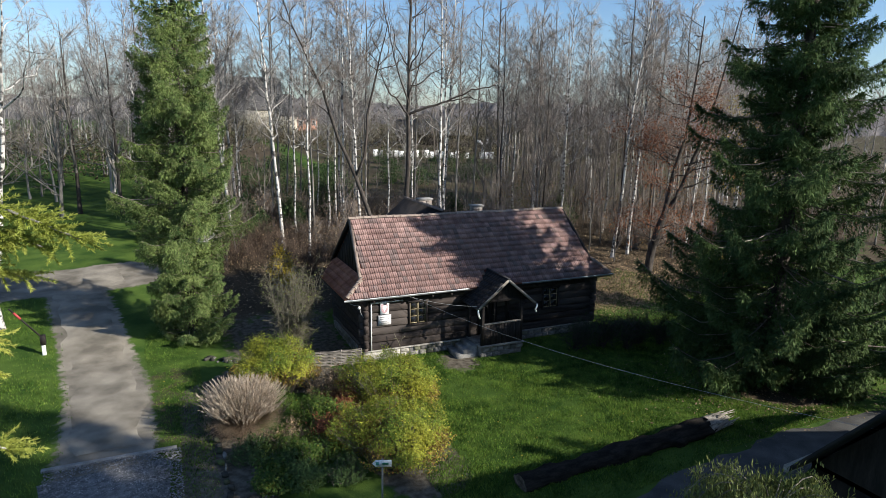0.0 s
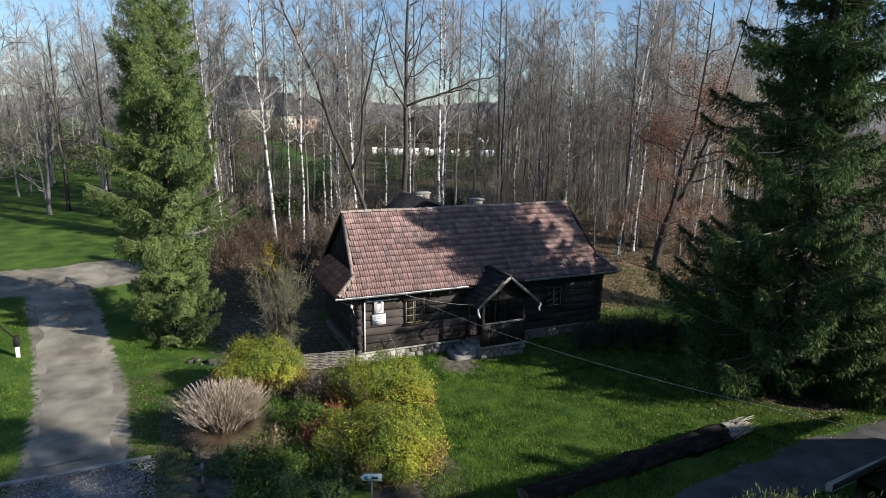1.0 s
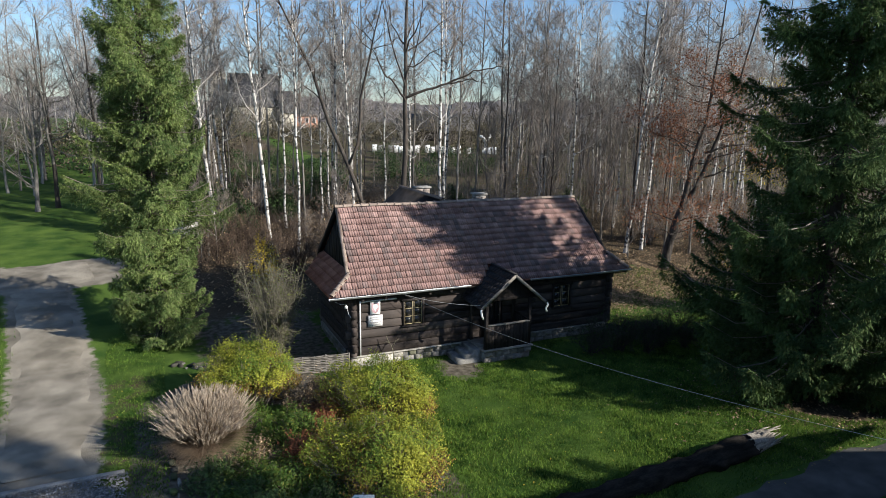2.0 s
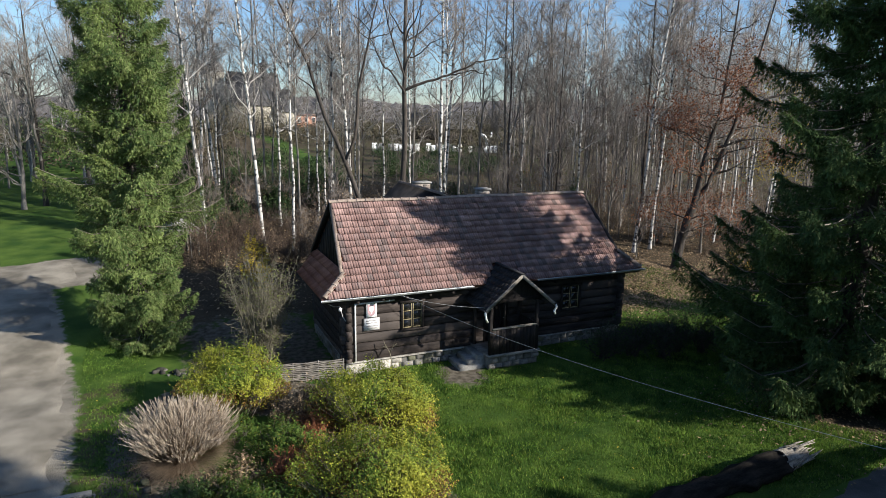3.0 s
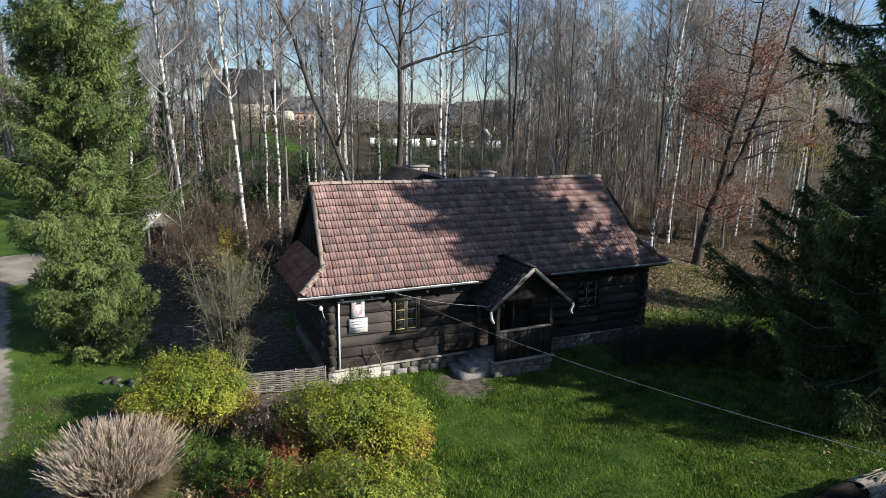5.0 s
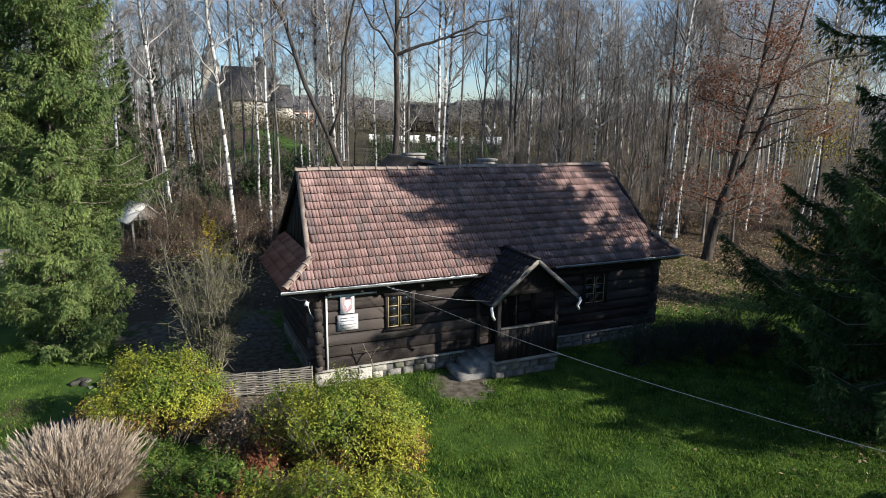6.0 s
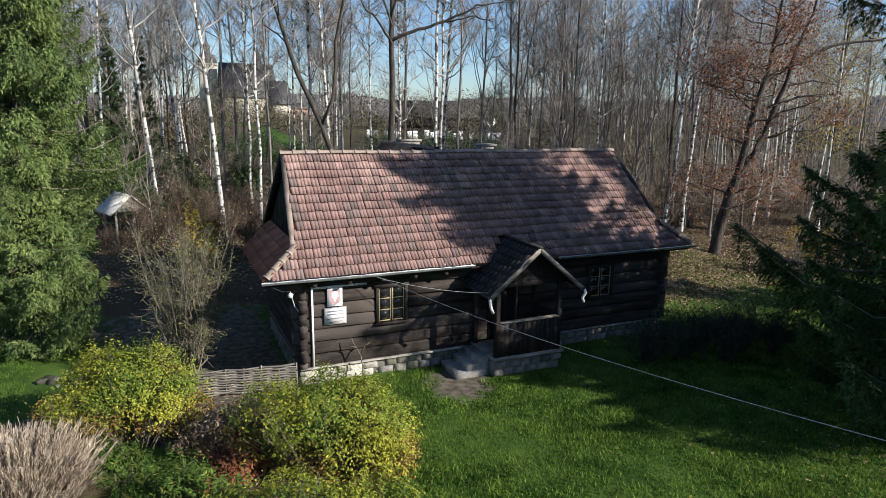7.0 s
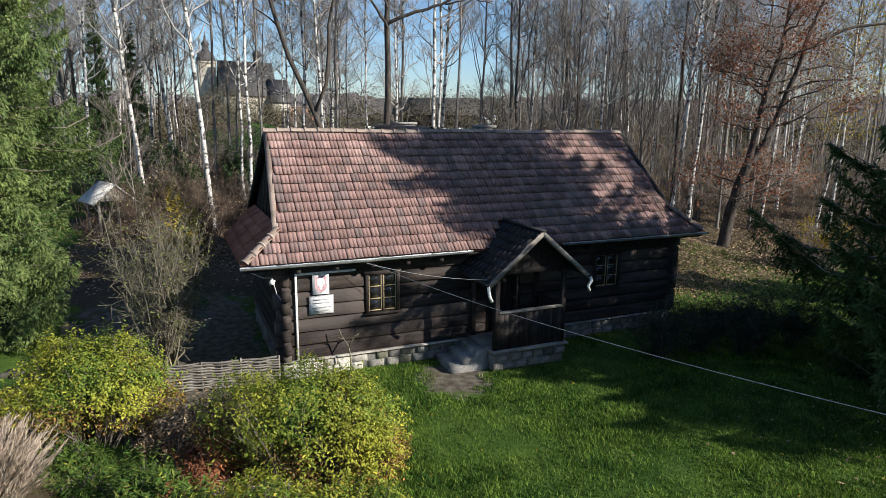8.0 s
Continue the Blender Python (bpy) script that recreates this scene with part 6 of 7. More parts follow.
def pampas(x, y):
    """A big dome of dry ornamental grass, plumes at the ends of the stems."""
    rng = np.random.default_rng(55)
    ob = thing("ornamental_grass", (x, y, 0.0), "large tussock of dry buff ornamental grass with silvery plumes", "grass")

    def fan(n, top, reach, foot, wd, az):
        th = top * rng.random(n) ** 0.62
        r = reach * rng.uniform(0.6, 1.08, n)
        o = np.column_stack([np.cos(az), np.sin(az), np.zeros(n)])
        s = np.column_stack([-np.sin(az), np.cos(az), np.zeros(n)])
        base = o * (foot * np.sqrt(rng.random(n)) * np.clip(th, 0.2, 1))[:, None]
        rows = []
        for t in (0, 0.35, 0.7, 1.0):
            a = th * (0.4 + 0.6 * t)
            c = base + o * (np.sin(a) * r * t)[:, None] + np.array([0, 0, 1.0]) * (np.cos(a) * r * t * 1.12)[:, None]
            c[:, 2] = np.maximum(c[:, 2], 0.02 + 0.1 * t)
            rows += [c - s * wd * (1.1 - t), c + s * wd * (1.1 - t)]
        k = np.arange(n)[:, None] * 8
        g = Geo().add(np.stack(rows, 1).reshape(-1, 3), np.concatenate([k + np.array(q) for q in ((0, 1, 3, 2), (2, 3, 5, 4), (4, 5, 7, 6))]))
        end = (rows[6] + rows[7]) / 2
        return g, end, unit(end - (rows[4] + rows[5]) / 2)

    for name, n, mat, top, reach, wd in (("blade_tuft", 9000, M_STRAW, 1.2, 1.2, 0.0045), ("dry_tuft", 4200, M_STRAW, 1.5, 0.95, 0.005), ("green_tuft", 900, M_LEAF_G, 1.3, 0.95, 0.009)):
        g, end, d = fan(n, top, reach, 0.4, wd, rng.uniform(0, 6.283, n) if name != "green_tuft" else rng.uniform(-1.2, 0.4, n))
        part(name, g, mat, ob).matrix_parent_inverse = Matrix()
    g, end, d = fan(1500, 0.82, 1.42, 0.4, 0.003, rng.uniform(0, 6.283, 1500))
    part("plume_stem", g, M_STRAW, ob).matrix_parent_inverse = Matrix()
    g = Geo()
    lean = unit(d + rng.normal(0, 0.16, d.shape) + (0, 0, 0.5))
    for q in np.linspace(-0.12, 0.24, 14):
        taper = 1 - abs(q - 0.06) / 0.32
        dv = unit(lean + rng.normal(0, 0.22, d.shape))
        bend = np.array([0, 0, -0.25]) * max(q, 0) ** 1.5 + d * max(q, 0) * 0.25
        g.diamonds(end + lean * q + bend + rng.normal(0, 0.006, d.shape), dv * (0.05 + 0.035 * taper), unit(np.cross(dv, scatter_dirs(rng, len(end)))) * (0.003 + 0.006 * taper))
    part("plume_head", g, M_PLUME, ob).matrix_parent_inverse = Matrix()


pampas(-5.5, -4.3)


# conifer close beside the flight, with yellow-green boughs, and a weeping tree in front of the shed
def near_conifer():
    """A conifer whose boughs reach toward the flight path."""
    rng = np.random.default_rng(19)
    T = np.array([-10.9, -19.3, 0.0])
    ob = thing("larch_tree", tuple(T), "conifer with bright yellow-green boughs beside the drive", "tree")
    top = 11.2
    part("trunk", Geo().tube([(0, 0, -0.2), (0.05, 0, 5), (0, 0, top)], [0.2, 0.13, 0.02], 8), M_BARK, ob).matrix_parent_inverse = Matrix()
    boughs = [np.array(p) - T for p in ((-8.1, -19.9, 9.62), (-8.35, -19.75, 9.55), (-8.6, -19.7, 9.6), (-8.85, -19.8, 9.35), (-8.7, -20.0, 9.0), (-8.75, -19.9, 8.75), (-8.65, -20.0, 8.2), (-8.9, -19.9, 8.5), (-8.5, -19.5, 9.3))]
    for q in range(22):
        z = rng.uniform(4.0, top - 0.3)
        az = rng.uniform(0.4, 5.4)
        r = min(2.1, 0.45 * (top - z) + 0.3) * rng.uniform(0.7, 1.0)
        boughs.append(np.array([math.cos(az) * r, math.sin(az) * r, z]))
    wood, C, A, Bw = Geo(), [], [], []
    for b in boughs:
        st = np.array([0, 0, min(b[2] + 0.35, top - 0.1)])
        pts = wander(rng, st, b, 7, 0.03, 0.12)
        wood.tube(pts, np.linspace(0.03, 0.008, 7), 5)
        ln = np.linalg.norm(b - st)
        close = len(C) < 1300
        for q in range(int((58 if close else 24) * ln)):
            u = rng.uniform(0.3, 1.0) ** 0.7 * 6
            i = min(int(u), 5)
            p = pts[i] + (pts[i + 1] - pts[i]) * (u - i)
            d = unit(unit(b - st) * 0.9 + rng.normal(0, 0.45, 3) + (0, 0, -0.2))
            k = 90 if close else 26
            w = rng.random((k, 1))
            C.append(p + d * w * rng.uniform(0.1, 0.24))
            dv = unit(d * 0.8 + rng.normal(0, 0.55, (k, 3)))
            A.append(dv * rng.uniform(0.02, 0.038, (k, 1)) * (1 if close else 2))
            Bw.append(unit(np.cross(dv, scatter_dirs(rng, k))) * (0.0038 if close else 0.006))
    tagged(part("branchwork", wood, M_TWIG_GREY, ob), kind="stuff").matrix_parent_inverse = Matrix()
    part("foliage", Geo().needles(np.concatenate(C), np.concatenate(A), np.concatenate(Bw)), M_LARCH, ob).matrix_parent_inverse = Matrix()


def weeping_tree(x, y, top):
    rng = np.random.default_rng(71)
    ob = thing("weeping_tree", (x, y, 0), "small weeping tree with hanging green-yellow leaves", "tree")
    part("trunk", Geo().tube([(0, 0, -0.2), (0.1, 0, top * 0.5), (0, 0.05, top * 0.9)], [0.14, 0.1, 0.06], 8), M_TWIG_GREY, ob).matrix_parent_inverse = Matrix()
    arcs, C, A, Bw = Geo(), [], [], []
    for q in range(18):
        az, ln = q * 2.4 + rng.uniform(-0.3, 0.3), rng.uniform(0.7, 1.4)
        o = np.array([math.cos(az), math.sin(az), 0])
        t = np.linspace(0, 1, 9)[:, None]
        pts = np.array([0, 0, top * 0.88]) + o * ln * t + np.array([0, 0, 1.0]) * (0.75 * np.sin(t * 2.4) * ln * 0.6 - 1.2 * t ** 3)
        arcs.tube(pts, np.linspace(0.012, 0.003, 9), 5)
        for i in range(2, 9):
            for _ in range(13):
                p = pts[i] + rng.normal(0, 0.09, 3)
                hl = rng.uniform(0.4, 1.5)
                k = int(hl * 30)
                s = rng.random(k)[:, None]
                C.append(p + np.array([0, 0, -hl]) * s + rng.normal(0, 0.035, (k, 3)))
                d = unit(np.array([0, 0, -1.0]) + rng.normal(0, 0.4, (k, 3)))
                A.append(d * rng.uniform(0.03, 0.05, (k, 1)))
                Bw.append(unit(np.cross(d, scatter_dirs(rng, k))) * 0.009)
    tagged(part("branchwork", arcs, M_OLIVE, ob, smooth=True), kind="stuff").matrix_parent_inverse = Matrix()
    part("foliage", Geo().diamonds(np.concatenate(C), np.concatenate(A), np.concatenate(Bw)), M_WEEP, ob).matrix_parent_inverse = Matrix()


near_conifer()
weeping_tree(-0.85, -20.1, 6.45)

# ---- walls, edging, fence ----
ST_MOSS = stone_meshes("wall_stone", M_MOSSY, 7, 7, 0.4, 0.16, 0.19)


def fallen_trunk(x0, y0, x1, y1):
    """A long fallen trunk: furrowed dark bark, a sawn end, and a torn pale end of splinters."""
    rng = np.random.default_rng(91)
    ob = thing("fallen_trunk", (x0, y0, 0), "long fallen trunk with dark bark and a pale splintered end", "trunk")
    L = math.hypot(x1 - x0, y1 - y0)
    n, m = 60, 22
    a = np.linspace(0, 2 * np.pi, m, endpoint=False)
    ridge = rng.normal(0, 0.02, m)
    rows, core = [], []
    for q in range(n):
        t = q / (n - 1)
        r = 0.23 + 0.1 * t + 0.04 * math.sin(t * 17) + 0.03 * math.sin(t * 41 + 1)
        wob = np.array([noise.noise(Vector((t * L * 1.6, math.cos(w) * 1.3, math.sin(w) * 1.3))) for w in a])
        rr = r * (1 + 0.34 * wob) + ridge + rng.normal(0, 0.014, m)
        rows.append(np.column_stack([np.full(m, t * (L - 1.1)), np.cos(a) * rr * 1.15, 0.13 + 0.08 * t + np.sin(a) * rr * 0.9]))
        core.append(np.column_stack([np.full(m, t * 1.0), np.cos(a) * (0.34 - 0.13 * t) * (1 + 0.2 * wob), 0.2 + 0.1 * t + np.sin(a) * (0.33 - 0.2 * t) * (1 + 0.25 * wob)]))
    i, j = np.arange(m), (np.arange(m) + 1) % m
    skin = np.concatenate([np.stack([q * m + i, q * m + j, (q + 1) * m + j, (q + 1) * m + i], 1) for q in range(n - 1)])
    g = Geo().add(np.concatenate(rows), skin)
    part("bark", g, M_OLDBARK, ob, "dark furrowed mossy bark")
    cut = Geo().add(np.concatenate([rows[0] + (-0.004, 0, 0), [[-0.02, 0, 0.13]]]), np.stack([j, i, np.full(m, m)], 1))
    part("sawn_end", cut, M_LOGEND, ob)
    v = np.concatenate(core[::4])
    k = len(core[::4])
    v[:, 0] += L - 1.35
    torn = Geo().add(v, np.concatenate([np.stack([q * m + i, q * m + j, (q + 1) * m + j, (q + 1) * m + i], 1) for q in range(k - 1)]))
    part("torn_wood", torn, M_DRIFT, ob, "pale weathered torn wood")
    for q in range(60):
        w = rng.uniform(-0.5, 3.64)
        r = rng.uniform(0.22, 0.36)
        s0 = L - rng.uniform(0.6, 1.5)
        ln = rng.uniform(0.4, 1.0)
        b0 = np.array([s0, math.cos(w) * r, 0.22 + math.sin(w) * r * 0.9])
        e0 = np.array([min(s0 + ln, L + 0.15), math.cos(w) * r * 0.7 + rng.normal(0, 0.03), 0.28 + math.sin(w) * r * 0.7 + rng.normal(0, 0.03)])
        part("splinter", Geo().tube(wander(rng, b0, e0, 4, 0.015), np.linspace(rng.uniform(0.018, 0.04), 0.008, 4), 5, True), M_DRIFT, ob)
    for o in ob.children:
        o.matrix_parent_inverse = Matrix()
    ob.matrix_basis = pose(x0, y0, 0, 0, 0, math.degrees(math.atan2(y1 - y0, x1 - x0)))


fallen_trunk(1.4, -10.75, 10.35, -10.25)
edging = thing("bed_edging", (-6.3, -2, 0), "rough stone edging round the planting bed", "edging")
ep = [(-6.42, -0.6), (-6.35, -4), (-6.25, -8.5)]
pos = []
for (ax, ay), (bx, by) in zip(ep[:-1], ep[1:]):
    n = int(math.hypot(bx - ax, by - ay) / 0.36)
    pos += [(ax + (bx - ax) * q / n, ay + (by - ay) * q / n) for q in range(n)]
for x, y in pos:
    o = part("stone", (ST_GREY + ST_MOSS)[rs.integers(13)], None, edging)
    o.matrix_basis = Matrix.Translation((6.3, 2, 0)) @ pose(x + rs.normal(0, 0.04), y, 0.06 + 0.04 * rs.random(), rs.uniform(-20, 10), rs.uniform(-10, 10), -90 + rs.uniform(-15, 15)) @ Matrix.Diagonal((0.75, 1.0, 0.7, 1))
    o.matrix_parent_inverse = Matrix()


def wattle(points):
    """A woven fence: stakes with rods threaded in and out."""
    rng = np.random.default_rng(23)
    ob = thing("wattle_fence", (points[0][0], points[0][1], 0), "woven grey wattle fence joining the log corner", "fence")
    inv = Matrix.Translation((-points[0][0], -points[0][1], 0))
    st = []
    for a, b in zip(points[:-1], points[1:]):
        a, b = np.array(a), np.array(b)
        n = int(np.linalg.norm(b - a) / 0.42)
        st += [a + (b - a) * q / n for q in range(n)]
    st.append(np.array(points[-1]))
    st = np.array(st)
    tan = unit(np.gradient(st, axis=0))
    nor = np.stack([-tan[:, 1], tan[:, 0]], 1)
    for p in st:
        part("stake", Geo().tube([(p[0], p[1], -0.1), (p[0] + rng.normal(0, 0.01), p[1], 0.66 + rng.uniform(0, 0.07))], [0.028, 0.02], 6, True), M_GREYWOOD, ob).matrix_parent_inverse = inv
    for row in range(19):
        z = 0.04 + row * 0.034
        i0 = 0
        while i0 < len(st) - 1:
            i1 = min(len(st) - 1, i0 + rng.integers(4, 8))
            pts = []
            for i in range(i0, i1 + 1):
                off = nor[i] * (0.04 if (i + row) % 2 else -0.04)
                pts.append((*(st[i] + off), z + rng.normal(0, 0.008)))
            pts = np.array(pts)
            t = np.linspace(0, len(pts) - 1, (len(pts) - 1) * 3 + 1)
            fine = np.column_stack([np.interp(t, np.arange(len(pts)), pts[:, k]) for k in range(3)])
            part("rod", Geo().tube(fine, np.linspace(0.024, 0.016, len(fine)) * rng.uniform(0.8, 1.2), 5), M_GREYWOOD, ob).matrix_parent_inverse = inv
            i0 = i1
    return ob


wattle([(-0.12, -0.12), (-2.7, 0.25), (-3.5, 0.75)])
bank = thing("stone_bank", (-4.8, 1.7, 0), "low bank of loose pale stones beside the bed", "stones")
for q in range(34):
    f = rs.random()
    o = part("stone", (ST_GREY + ST_MOSS)[rs.integers(14)], None, bank)
    o.matrix_parent_inverse = Matrix()
    o.matrix_basis = pose(1.25 - 2.6 * f + rs.normal(0, 0.1), -0.9 + 1.9 * f + rs.normal(0, 0.16), rs.uniform(-0.04, 0.05), rs.uniform(-90, -50), rs.uniform(-25, 25), rs.uniform(0, 360)) @ Matrix.Diagonal((rs.uniform(0.5, 1.0), rs.uniform(0.5, 0.9), rs.uniform(0.6, 1.0), 1))

# ---- signs, barrier, cable, shed ----
sign = thing("direction_sign", (-2.75, -10.6, 0), "small white arrow-shaped direction sign on a post", "sign")
for n_, g_, m_, l_ in (("post", Geo().tube([(0, 0, -0.2), (0, 0, 1.75)], 0.025, 7, True), M_GREYWOOD, ""),
                       ("board", Geo().add([(-0.26, -0.04, 1.63), (-0.18, -0.04, 1.54), (0.24, -0.04, 1.54), (0.24, -0.04, 1.72), (-0.18, -0.04, 1.72), (-0.26, -0.015, 1.63), (-0.18, -0.015, 1.54), (0.24, -0.015, 1.54), (0.24, -0.015, 1.72), (-0.18, -0.015, 1.72)],
                                           [(1, 2, 3, 4), (6, 9, 8, 7), (1, 6, 7, 2), (2, 7, 8, 3), (3, 8, 9, 4), (4, 9, 5, 0), (0, 5, 6, 1)]).add([(-0.26, -0.04, 1.63), (-0.18, -0.04, 1.54), (-0.18, -0.04, 1.72)], [(0, 1, 2)]), M_WHITE, "white arrow board"),
                       ("text_bar", Geo().box((0.0, -0.045, 1.6), (0.16, -0.042, 1.66)), material("green_ink", (0.02, 0.16, 0.09), (0.03, 0.2, 0.11), 5, 0.6, 0), "green writing"),
                       ("arrow_tip", Geo().box((-0.17, -0.045, 1.585), (-0.09, -0.042, 1.675)), material("green_ink_pale", (0.1, 0.34, 0.24), (0.12, 0.38, 0.27), 5, 0.6, 0), "pale green arrow")):
    part(n_, g_, m_, sign, l_).matrix_parent_inverse = Matrix()
sign.matrix_basis = pose(-2.75, -10.6, 0, 0, 0, -22)
barrier = thing("road_barrier", (-12.5, 5.4, 0.0), "raised barrier arm on a white and black post by the drive", "barrier")
for n_, g_, m_ in (("post", Geo().beam((-0.07, -0.07, -0.2), (0.07, 0.07, 0.62), 2, 0.015), M_WHITE), ("head", Geo().beam((-0.1, -0.1, 0.62), (0.1, 0.1, 1.05), 2, 0.02), M_BOARD),
                   ("arm", Geo().tube([(0.05, 0, 0.85), (-1.1, 0.1, 2.3)], 0.035, 7, True), M_BOARD), ("end_cap", Geo().tube([(-0.72, 0.07, 1.82), (-0.95, 0.09, 2.11)], 0.05, 7, True), M_RED)):
    part(n_, g_, m_, barrier).matrix_parent_inverse = Matrix()

A0, E0 = np.array([1.9, -0.42, 2.92]), np.array([4.85, -21.4, 5.6])
s = np.linspace(0, 0.865, 40)[:, None]
cp = A0 + (E0 - A0) * s
cp[:, 2] -= (4 * 0.6 * s * (1 - s))[:, 0]
tagged(part("overhead_cable", Geo().tube(cp, 0.0042, 5), M_CABLE), "thin grey overhead cable from the eaves to the shed", "cable")
tagged(part("porch_cable", Geo().tube(wander(np.random.default_rng(5), (1.9, -0.44, 2.88), (4.55, -1.75, 2.52), 9, 0.0, -0.1), 0.006, 5), M_CABLE), "thin grey cable slung from the eaves to the porch", "cable")
shed = thing("shed", (8.5, -20.5, 0), "dark shed with a black felt roof", "shed")
inv = Matrix.Translation((-8.5, 20.5, 0))
for n_, g_, m_, l_ in (("wall_shell", Geo().box((4.3, -23.9, -0.2), (18.6, -17.2, 3.7)), M_BOARD, ""),
                       ("roof", slab(slab(Geo(), [(3.6, -17.15, 3.66), (19, -15.75, 3.66), (19, -20.5, 7.8), (3.6, -20.5, 7.8)], (0, 0, 0.12)), [(19, -24.3, 3.66), (3.6, -24.3, 3.66), (3.6, -20.5, 7.8), (19, -20.5, 7.8)], (0, 0, 0.12)), M_DARKROOF, "black felt roof"),
                       ("gable", Geo().add([(4.3, -17.2, 3.6), (4.3, -23.9, 3.6), (4.3, -20.5, 7.45)], [(0, 1, 2)]), M_BOARD, ""), ("gable", Geo().add([(18.6, -17.2, 3.6), (18.6, -23.9, 3.6), (18.6, -20.5, 7.45)], [(2, 1, 0)]), M_BOARD, ""),
                       ("eave_board", Geo().add([(3.58, -17.1, 3.56), (19.02, -15.7, 3.56), (19.02, -15.7, 3.72), (3.58, -17.1, 3.72), (3.58, -17.22, 3.6), (19.02, -15.82, 3.6), (19.02, -15.82, 3.74), (3.58, -17.22, 3.74)], [(0, 3, 2, 1), (3, 7, 6, 2), (4, 5, 6, 7), (0, 4, 7, 3), (1, 2, 6, 5)]), M_GREYWOOD, "grey eave board"),
                       ("cable_mast", Geo().tube([tuple(cp[-1] - (0, 0.1, 0.5)), tuple(cp[-1] + (0, -0.02, 0.1))], 0.03, 6, True), M_ZINC, "")):
    part(n_, g_, m_, shed, l_).matrix_parent_inverse = inv

# ---- far things seen through the wood ----
gaz = thing("garden_shelter", (-4.7, 17.3, float(G(-4.7, 17.3))), "small open shelter with a pale grey pitched roof", "shelter")
for a in (-0.8, 0.8):
    for b in (-0.9, 0.9):
        part("post", Geo().beam((a - 0.06, b - 0.06, -0.2), (a + 0.06, b + 0.06, 1.55), 2, 0.01), M_GREYWOOD, gaz).matrix_parent_inverse = Matrix()
    part("beam", Geo().beam((a - 0.05, -1.1, 1.45), (a + 0.05, 1.1, 1.57), 1, 0.01), M_GREYWOOD, gaz).matrix_parent_inverse = Matrix()
for sg in (-1, 1):
    part("roof", slab(Geo(), [(0, -1.35, 2.45), (sg * 1.2, -1.35, 1.5), (sg * 1.2, 1.35, 1.5), (0, 1.35, 2.45)][::sg], (0, 0, 0.07)), M_THATCH, gaz, "pale grey roof slope").matrix_parent_inverse = Matrix()
part("gable", Geo().add([(-1.0, -1.2, 1.6), (1.0, -1.2, 1.6), (0, -1.2, 2.38)], [(0, 1, 2)]), M_GREYWOOD, gaz).matrix_parent_inverse = Matrix()

gaz.matrix_basis = pose(-4.7, 17.3, float(G(-4.7, 17.3)), 0, 0, 22) @ Matrix.Diagonal((0.78, 0.78, 0.87, 1))


def far_house(x, y, w, d, h, ridge, wall_mat, roof_mat, label, turn=0.0, windows=3, name="far_house"):
    ob = thing(name, (x, y, float(G(x, y))), label, "house")
    ov = 0.4
    part("wall_shell", Geo().box((-w / 2, -d / 2, -1), (w / 2, d / 2, h)).add([(-w / 2, -d / 2, h), (-w / 2, d / 2, h), (-w / 2, 0, ridge), (w / 2, -d / 2, h), (w / 2, d / 2, h), (w / 2, 0, ridge)], [(1, 0, 2), (3, 4, 5)]), wall_mat, ob)
    for sg in (-1, 1):
        part("roof", slab(Geo(), [(-w / 2 - ov, sg * (d / 2 + ov), h - 0.25), (w / 2 + ov, sg * (d / 2 + ov), h - 0.25), (w / 2 + ov, 0, ridge + 0.05), (-w / 2 - ov, 0, ridge + 0.05)][::-sg], (0, 0, 0.15)), roof_mat, ob)
    for q in range(windows):
        xx = -w / 2 + w * (q + 0.5) / windows
        win = part("window", Geo().beam((xx - 0.55, -d / 2 - 0.05, h * 0.4), (xx + 0.55, -d / 2 + 0.02, h * 0.78), 0, 0.02), M_WHITE, ob)
        part("pane", Geo().box((xx - 0.45, -d / 2 - 0.07, h * 0.43), (xx + 0.45, -d / 2 - 0.052, h * 0.75)), M_GLASS, win)
    ob.matrix_basis = pose(x, y, float(G(x, y)), 0, 0, turn)
    for o in ob.children:
        o.matrix_parent_inverse = Matrix()
    return ob


far_house(34.5, 186, 12, 8, 4.2, 5.6, M_ORANGE, M_SLATE, "far house with dull orange brick walls", 12, 5)
far_house(19.1, 163, 13, 11, 6.5, 15.0, M_CREAM, M_SLATE, "large far church nave with a steep dark metal roof", 4, 0, "church")
far_house(26.6, 160, 4.5, 8, 5, 10.6, M_CREAM, M_SLATE, "low chancel with a dark roof beside the church", 4, 0, "church_chancel")
far_house(43, 92, 14, 8, 2.2, 4.8, M_BOARD, M_SLATE, "long low far house with a dark roof behind the wood", -25, 0)
tower = thing("church_tower", (9.8, 167, float(G(9.8, 167))), "weathered cream church tower with a dark onion-topped roof", "tower")
for n_, g_, m_ in (("shaft", Geo().beam((-2.2, -2.2, -1), (2.2, 2.2, 14.5), 2, 0.1), M_CREAM), ("cornice", Geo().beam((-2.45, -2.45, 14.4), (2.45, 2.45, 14.8), 2, 0.2), M_CREAM),
                   ("dome", Geo().tube([(0, 0, 14.8), (0, 0, 15.6), (0, 0, 17.0), (0, 0, 17.7), (0, 0, 18.7), (0, 0, 19.2), (0, 0, 20.2), (0, 0, 22.4)], [2.5, 2.4, 1.8, 0.9, 0.8, 1.1, 0.4, 0.04], 12), M_SLATE)):
    part(n_, g_, m_, tower, smooth=n_ == "dome").matrix_parent_inverse = Matrix()
turret = thing("roof_turret", (22, 162.5, float(G(22, 162.5)) + 14.6), "small dark lantern turret on the church roof", "turret")
